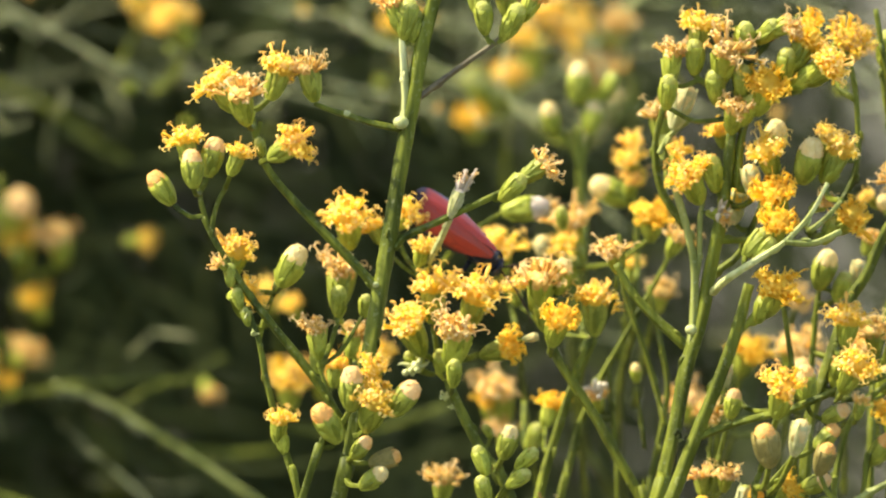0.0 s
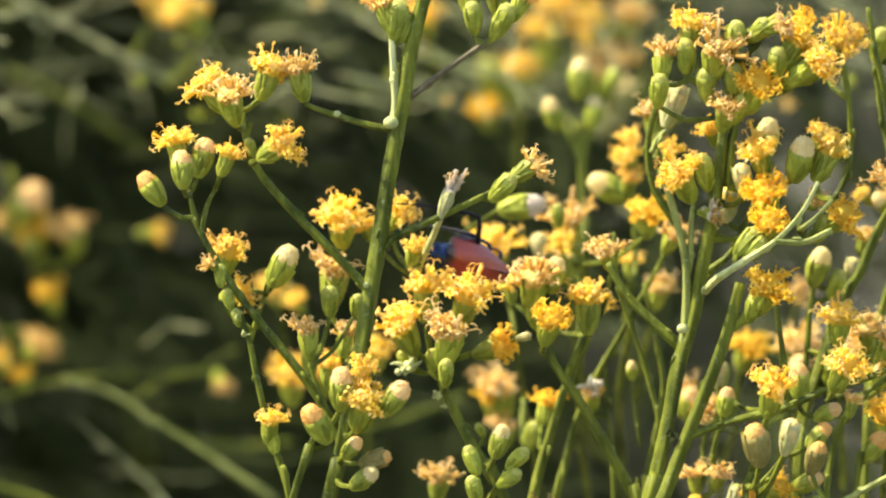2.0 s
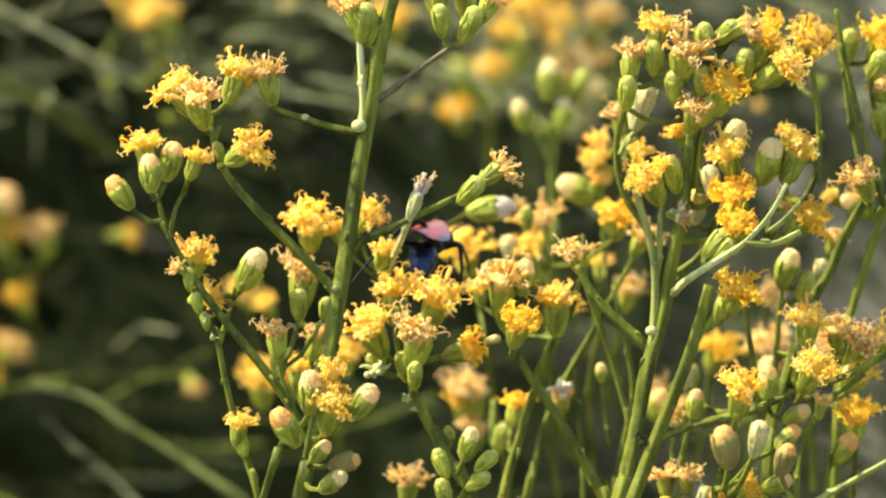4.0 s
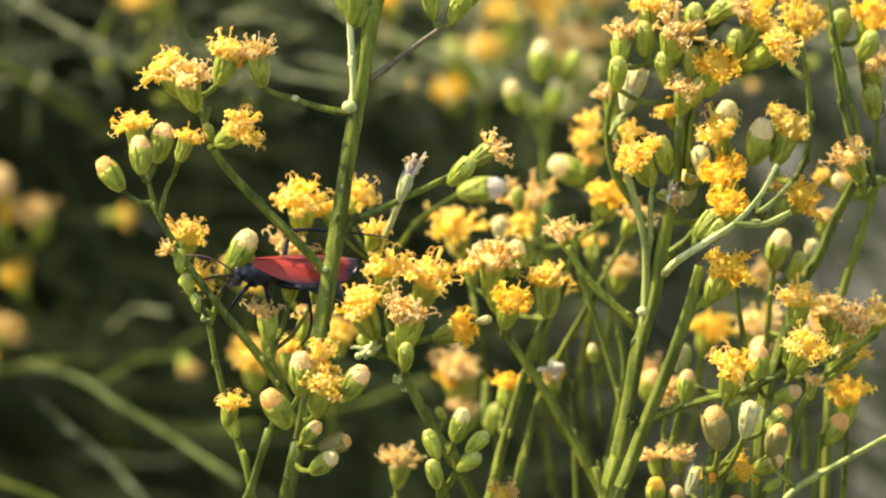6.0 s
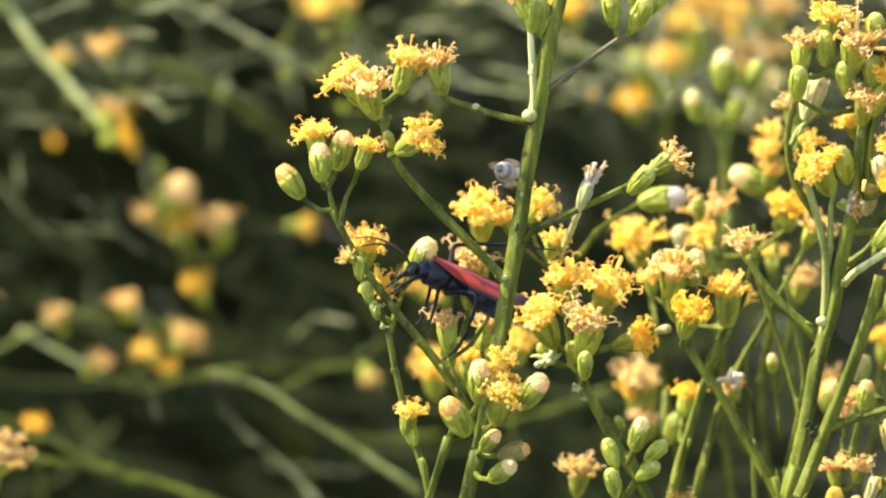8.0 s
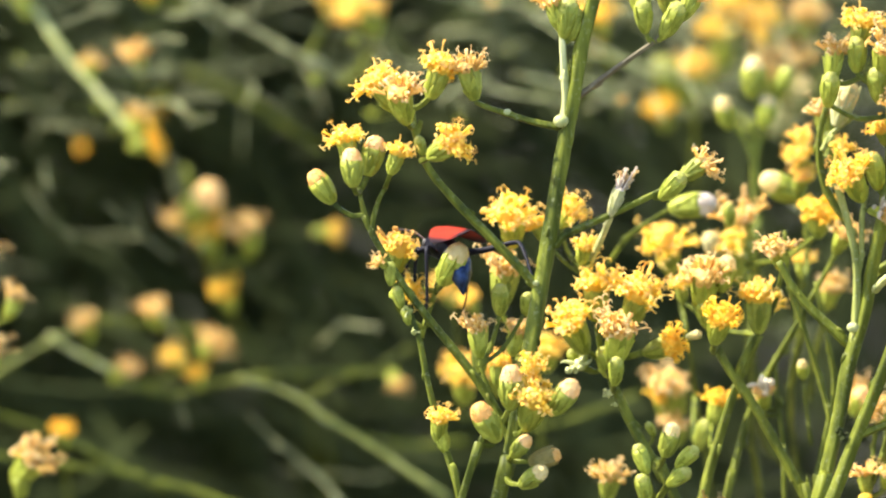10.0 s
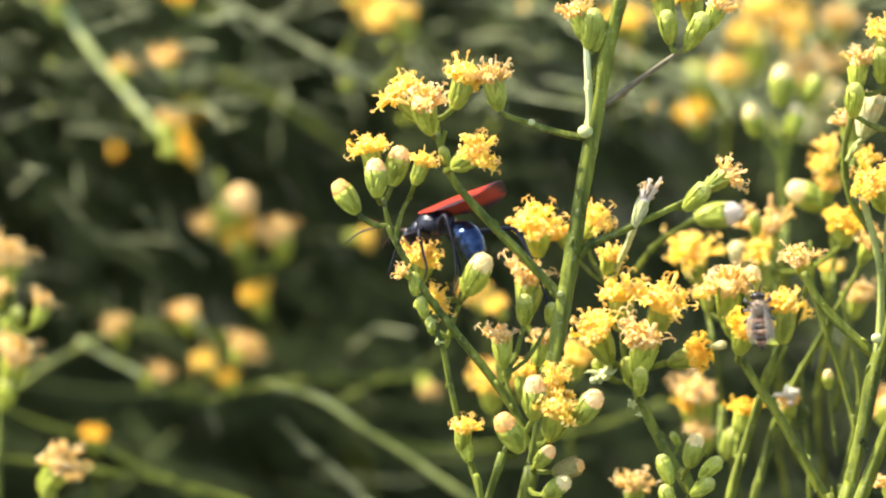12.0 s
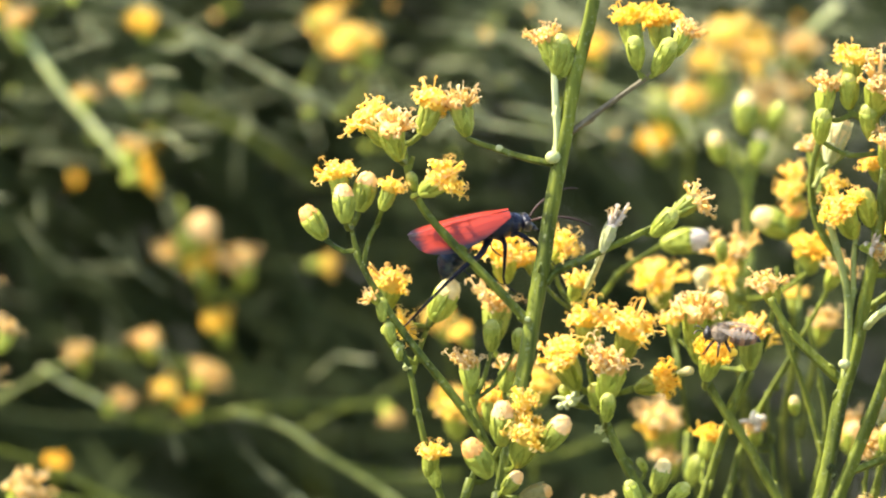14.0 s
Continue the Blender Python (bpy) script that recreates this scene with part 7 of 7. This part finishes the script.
def bee(name, label, hair, band, scale, loaded):
    b = thing(name, (0, 0, 0), label, "bee")
    k = MM * scale
    g = Geo()
    g.ball((1.6 * k, 0, 0), 2.0 * k, 1.9 * k, 1.9 * k, 16, 10)
    rng = random.Random(5)
    for _ in range(420):
        d = Vector((rng.gauss(0, 1), rng.gauss(0, 1), rng.gauss(0.3, 1))).normalized()
        p = Vector((1.6 * k + d.x * 1.95 * k, d.y * 1.85 * k, d.z * 1.85 * k))
        g.tube([p, p + d * rng.uniform(0.5, 1.0) * k], [0.05 * k, 0.01 * k], 3, False)
    child("thorax", g.mesh("thorax", hair), b)
    g = Geo()
    g.ball((4.4 * k, 0, -0.4 * k), 0.9 * k, 1.5 * k, 1.4 * k, 14, 10)
    h = child("bee_head", g.mesh("bee_head", BEEDARK), b)
    for s in (1, -1):
        g = Geo()
        g.ball((4.4 * k, s * 1.15 * k, -0.2 * k), 0.65 * k, 0.5 * k, 1.05 * k, 10, 8)
        child("eye", g.mesh("eye", BEEDARK), h)
        limb("antenna", [(5.2 * scale, s * 0.4 * scale, 0.2 * scale), (6.4 * scale, s * 0.9 * scale, 0.7 * scale), (7.4 * scale, s * 1.5 * scale, 0.0)], [0.13, 0.13, 0.1], h, BEEDARK)
    for i in range(6):
        g = Geo()
        x0 = -0.4 - 1.15 * i
        r = (1.3, 1.9, 2.05, 1.9, 1.5, 0.9, 0.2)
        g.lathe([(0, r[i] * k), (0.72 * k, (r[i] * 0.3 + r[i + 1] * 0.7) * 1.02 * k), (1.2 * k, r[i + 1] * 0.97 * k)], 16)
        seg = child("abdomen_band", g.mesh("abdomen_band", band if i % 2 == 0 else BAND_GREY if not loaded else BEEDARK if i > 3 else BAND_DUSK), b)
        seg.matrix_basis = pose(x0 * k, 0, -0.1 * k * i * 0.6, 0, -90 - 5 * i, 0)
    for s in (1, -1):
        wing = child("wing", wing_mesh("wing", 8.4 * k, 2.5 * k, 0.15, s, CLEARWING), b, "clear smoky wing")
        wing.matrix_basis = pose(2.2 * k, s * 0.9 * k, 1.8 * k, 0, -3, s * -2)
        low = child("wing", wing_mesh("wing", 5.8 * k, 1.8 * k, 0.25, s, CLEARWING), b)
        low.matrix_basis = pose(1.2 * k, s * 0.9 * k, 1.5 * k, 0, -2, s * -8)
        for x, out, aft in ((2.8, 2.6, 1.5), (1.6, 3.0, 0.0), (0.3, 3.0, -1.8)):
            limb("leg", [tuple(c * scale for c in q) for q in ((x, s * 1.2, -1.2), (x + aft * 0.5, s * out, -1.6), (x + aft, s * out, -3.2), (x + aft * 1.3, s * out * 0.9, -4.4))],
                 [0.32 * scale, 0.34 * scale, 0.26 * scale, 0.12 * scale], b, BEEDARK)
        if loaded:
            g = Geo()
            g.ball((-1.4 * k, s * 2.7 * k, -2.6 * k), 1.2 * k, 0.8 * k, 1.0 * k, 12, 8)
            child("pollen_load", g.mesh("pollen_load", POLLEN), b, "yellow pollen load")
    return b


hawk_wasp, wasp_abdomen, wasp_wings, wasp_hind_leg = wasp()
honey_bee = bee("honey_bee", "brown banded honey bee with folded smoky wings", FUZZ, AMBERBAND, 0.88, True)
grey_bee = bee("grey_bee", "small pale grey bee with clear wings", FUZZ_PALE, FUZZ_PALE, 0.94, False)


def motions():
    walk(hawk_wasp, [(t, facing(a, b, c)) for t, a, b, c in (
        (0.00, (4.9, 44.1, 995.0), (0.794, 0.116, -0.597), (0.550, -0.750, 0.300)),
        (0.20, (4.8, 46.4, 986.7), (0.560, 0.564, -0.550), (0.420, -0.800, 0.200)),
        (0.50, (9.5, 46.5, 985.7), (0.720, 0.620, -0.300), (0.350, -0.850, 0.050)),
        (1.00, (7.6, 46.5, 986.8), (0.720, 0.620, -0.300), (0.350, -0.850, 0.050)),
        (1.50, (9.1, 46.5, 988.3), (0.720, 0.620, -0.300), (0.350, -0.850, 0.050)),
        (2.00, (8.7, 46.5, 989.8), (0.620, 0.720, -0.300), (0.350, -0.850, 0.050)),
        (2.50, (7.7, 46.5, 988.9), (0.620, 0.720, -0.300), (0.350, -0.850, 0.050)),
        (2.80, (10.7, 46.5, 992.1), (0.720, 0.620, -0.300), (0.300, -0.800, 0.150)),
        (3.20, (11.8, 46.5, 991.2), (0.750, 0.600, -0.280), (0.300, -0.800, 0.150)),
        (3.80, (7.2, 47.5, 994.8), (0.504, 0.863, -0.019), (0.000, -0.181, 0.983)),
        (4.50, (2.4, 40.8, 996.9), (-0.402, 0.916, 0.023), (0.000, -0.181, 0.983)),
        (5.30, (-3.2, 6.5, 1003.3), (-0.970, -0.077, 0.229), (0.000, -0.296, 0.955)),
        (5.35, (-9.1, 8.0, 996.3), (-0.750, -0.150, -0.400), (-0.100, -0.850, 0.450)),
        (5.40, (-15.4, 9.0, 990.6), (-0.350, -0.200, -0.920), (0.550, -0.800, 0.000)),
        (5.50, (-17.9, 9.0, 979.0), (-0.350, -0.450, -0.800), (0.850, -0.500, 0.000)),
        (5.60, (-18.5, 7.0, 986.6), (-0.820, -0.400, -0.350), (0.350, -0.700, 0.550)),
        (5.70, (-15.7, 4.6, 989.8), (-0.971, -0.220, -0.093), (0.200, -0.100, 0.924)),
        (6.00, (-21.5, 5.0, 992.0), (-0.995, -0.096, 0.034), (0.000, -0.483, 0.876)),
        (6.50, (-22.0, 4.9, 992.4), (-0.990, -0.084, 0.112), (0.000, -0.483, 0.876)),
        (7.00, (-23.0, 4.9, 993.0), (-0.903, -0.093, 0.419), (0.303, -0.160, 0.900)),
        (7.50, (-22.8, 4.7, 991.9), (-0.884, -0.140, 0.446), (0.328, -0.033, 0.944)),
        (8.00, (-22.9, 4.7, 991.9), (-0.866, -0.133, 0.481), (0.330, 0.060, 0.940)),
        (8.50, (-24.1, 4.7, 992.2), (-0.866, -0.133, 0.481), (0.330, 0.060, 0.940)),
        (8.70, (-24.2, 4.8, 992.9), (-0.866, -0.133, 0.481), (0.330, 0.060, 0.940)),
        (9.60, (-28.2, 18.0, 995.3), (-0.619, 0.758, 0.206), (0.212, -0.077, 0.974)),
        (10.80, (-32.1, 18.9, 1002.8), (-0.155, 0.959, -0.239), (0.000, 0.242, 0.970)),
        (11.50, (-33.0, 19.0, 1003.6), (-0.155, 0.959, -0.239), (0.052, 0.242, 0.969)),
        (12.00, (-35.2, 19.1, 1003.9), (-0.800, 0.530, -0.240), (0.000, 0.242, 0.970)),
        (12.50, (-35.7, 19.2, 1004.1), (-0.820, 0.500, -0.250), (0.000, 0.139, 0.990)),
        (13.10, (-35.9, 19.2, 1004.0), (-0.850, 0.460, -0.250), (0.000, 0.139, 0.990)),
        (13.30, (-28.8, 13.9, 1002.2), (0.148, 0.979, -0.138), (0.000, -0.068, 0.998)),
        (13.50, (-23.9, 10.9, 1004.6), (0.760, 0.630, -0.080), (0.150, -0.550, 0.700)),
        (13.70, (-20.9, 11.0, 1006.1), (0.913, 0.250, 0.323), (0.050, -0.500, 0.750)),
        (14.00, (-20.4, 11.4, 1008.7), (0.957, 0.138, 0.255), (0.050, -0.480, 0.800)),
    )])
    walk(honey_bee, [(t, facing(a, b, c)) for t, a, b, c in (
        (0.00, (124.8, 31.8, 982.7), (-0.949, 0.044, 0.313), (0.000, -0.181, 0.983)),
        (9.60, (89.0, 31.7, 981.7), (-0.949, 0.044, 0.313), (0.000, -0.181, 0.983)),
        (10.20, (44.3, 9.9, 986.2), (-0.759, 0.091, 0.644), (0.229, -0.586, 0.777)),
        (10.60, (25.2, 9.6, 985.3), (0.099, 0.236, 0.967), (0.000, -0.972, 0.237)),
        (10.80, (23.8, 9.6, 985.8), (0.050, 0.237, 0.970), (0.000, -0.972, 0.237)),
        (11.00, (23.7, 9.6, 985.7), (0.119, 0.235, 0.965), (0.000, -0.972, 0.237)),
        (11.50, (23.8, 9.7, 986.2), (-0.099, 0.236, 0.967), (0.000, -0.972, 0.237)),
        (12.00, (24.5, 9.9, 987.5), (-0.099, 0.236, 0.967), (0.000, -0.972, 0.237)),
        (12.20, (24.6, 10.0, 987.7), (-0.404, 0.227, 0.886), (0.098, -0.939, 0.329)),
        (12.50, (25.8, 10.0, 988.0), (-0.799, 0.133, 0.586), (0.422, -0.657, 0.625)),
        (13.00, (26.0, 10.2, 989.5), (-0.930, -0.051, 0.364), (0.212, -0.527, 0.823)),
        (13.50, (24.9, 10.2, 989.5), (-0.993, 0.017, 0.118), (0.105, -0.405, 0.908)),
        (14.00, (24.7, 10.1, 988.9), (-0.993, 0.017, 0.118), (0.105, -0.405, 0.908)),
    )])
    walk(grey_bee, [(t, facing(a, b, c)) for t, a, b, c in (
        (0.00, (110.6, 71.2, 1011.0), (-0.976, 0.030, 0.215), (0.000, -0.181, 0.983)),
        (7.20, (87.7, 71.7, 1014.3), (-0.976, 0.030, 0.215), (0.000, -0.181, 0.983)),
        (7.40, (37.3, 72.1, 1017.2), (-0.954, 0.239, 0.180), (0.000, -0.181, 0.983)),
        (7.50, (29.8, 72.3, 1019.0), (-0.667, 0.707, 0.237), (0.000, -0.181, 0.983)),
        (7.60, (17.2, 56.2, 1031.4), (-0.988, -0.093, 0.124), (0.000, -0.181, 0.983)),
        (7.70, (7.5, 31.1, 1027.3), (-0.800, -0.120, -0.175), (0.000, -0.181, 0.983)),
        (7.80, (-10.9, 11.8, 1011.0), (0.300, 0.880, -0.360), (-0.100, 0.360, 0.930)),
        (7.90, (-11.6, 11.8, 1011.0), (0.300, 0.880, -0.360), (-0.100, 0.360, 0.930)),
        (8.20, (-12.3, 11.8, 1011.0), (0.300, 0.880, -0.360), (-0.100, 0.360, 0.930)),
        (8.30, (-10.7, 11.9, 1012.3), (0.700, 0.700, 0.020), (-0.105, 0.105, 0.958)),
        (8.40, (-3.6, 19.8, 1020.0), (0.873, 0.277, 0.402), (0.000, -0.407, 0.914)),
        (8.50, (10.7, 25.1, 1058.0), (0.830, 0.278, 0.485), (0.000, -0.407, 0.914)),
        (12.20, (19.8, 9.7, 1069.2), (-0.566, 0.114, -0.816), (0.000, -0.407, 0.914)),
        (12.40, (-6.6, 1.7, 1012.4), (-0.212, 0.077, -0.974), (0.000, -0.823, 0.567)),
        (12.50, (-31.4, 9.4, 1066.8), (-0.436, 0.338, 0.834), (0.000, -0.823, 0.567)),
        (14.00, (-36.9, 11.8, 1083.6), (-0.436, 0.338, 0.834), (0.000, -0.823, 0.567)),
    )])
    # the abdomen hangs and lifts; the wings are raised for a while and laid back
    walk(wasp_abdomen, [(t, pose(-2.2 * MM, 0, -0.2 * MM, 0, -90 + a, 0)) for t, a in (
        (0, -8), (3.2, -15), (5.2, -20), (5.6, -10), (6.5, -5), (7.4, 10), (8.2, 14), (8.7, 14), (10.5, -20), (11.6, -28), (12.0, -38), (12.6, -30), (13.1, -22), (13.5, -24), (14, -26))])
    # the lifted hind leg is set down while the wasp feeds, then trails again
    hip = wasp_hind_leg.location.copy()
    walk(wasp_hind_leg, [(t, Matrix.Translation(hip) @ pose(0, 0, 0, splay, pitch, yaw)) for t, splay, pitch, yaw in (
        (0, 0, -70, 0), (0.2, -5, -51, -17), (0.5, -76, -26, 11), (1.0, -76, -26, 11), (1.5, -78, -26, 19), (2.0, -72, -34, 5), (2.3, -89, -32, 34), (2.6, -86, -31, 32), (2.8, -112, -64, 54), (3.2, -153, -77, 84),
        (4.2, 20, -20, -40), (5.3, 40, -5, 0), (5.8, 75, 0, 0), (6.5, 75, 0, 0), (7.0, 62, 15, 0), (7.5, 52, 26, 0), (8.0, 46, 28, 0), (8.7, 46, 28, 0), (9.8, 44, -30, 0), (10.8, 46, -66, 0), (13.1, 46, -66, 0), (13.4, 42, -30, 0), (14, 42, -34, 0))])
    for wing, s in wasp_wings:
        at = wing.location.copy()
        walk(wing, [(t, Matrix.Translation(at) @ pose(0, 0, 0, 0, a, 0)) for t, a in (
            (0, 2), (3.2, 3), (5.2, 6), (5.8, 0), (7.2, 2), (8.0, 3), (8.7, 4), (10.4, 7), (11.8, 8), (13.1, 7), (13.4, 4), (14, 2))])


motions()
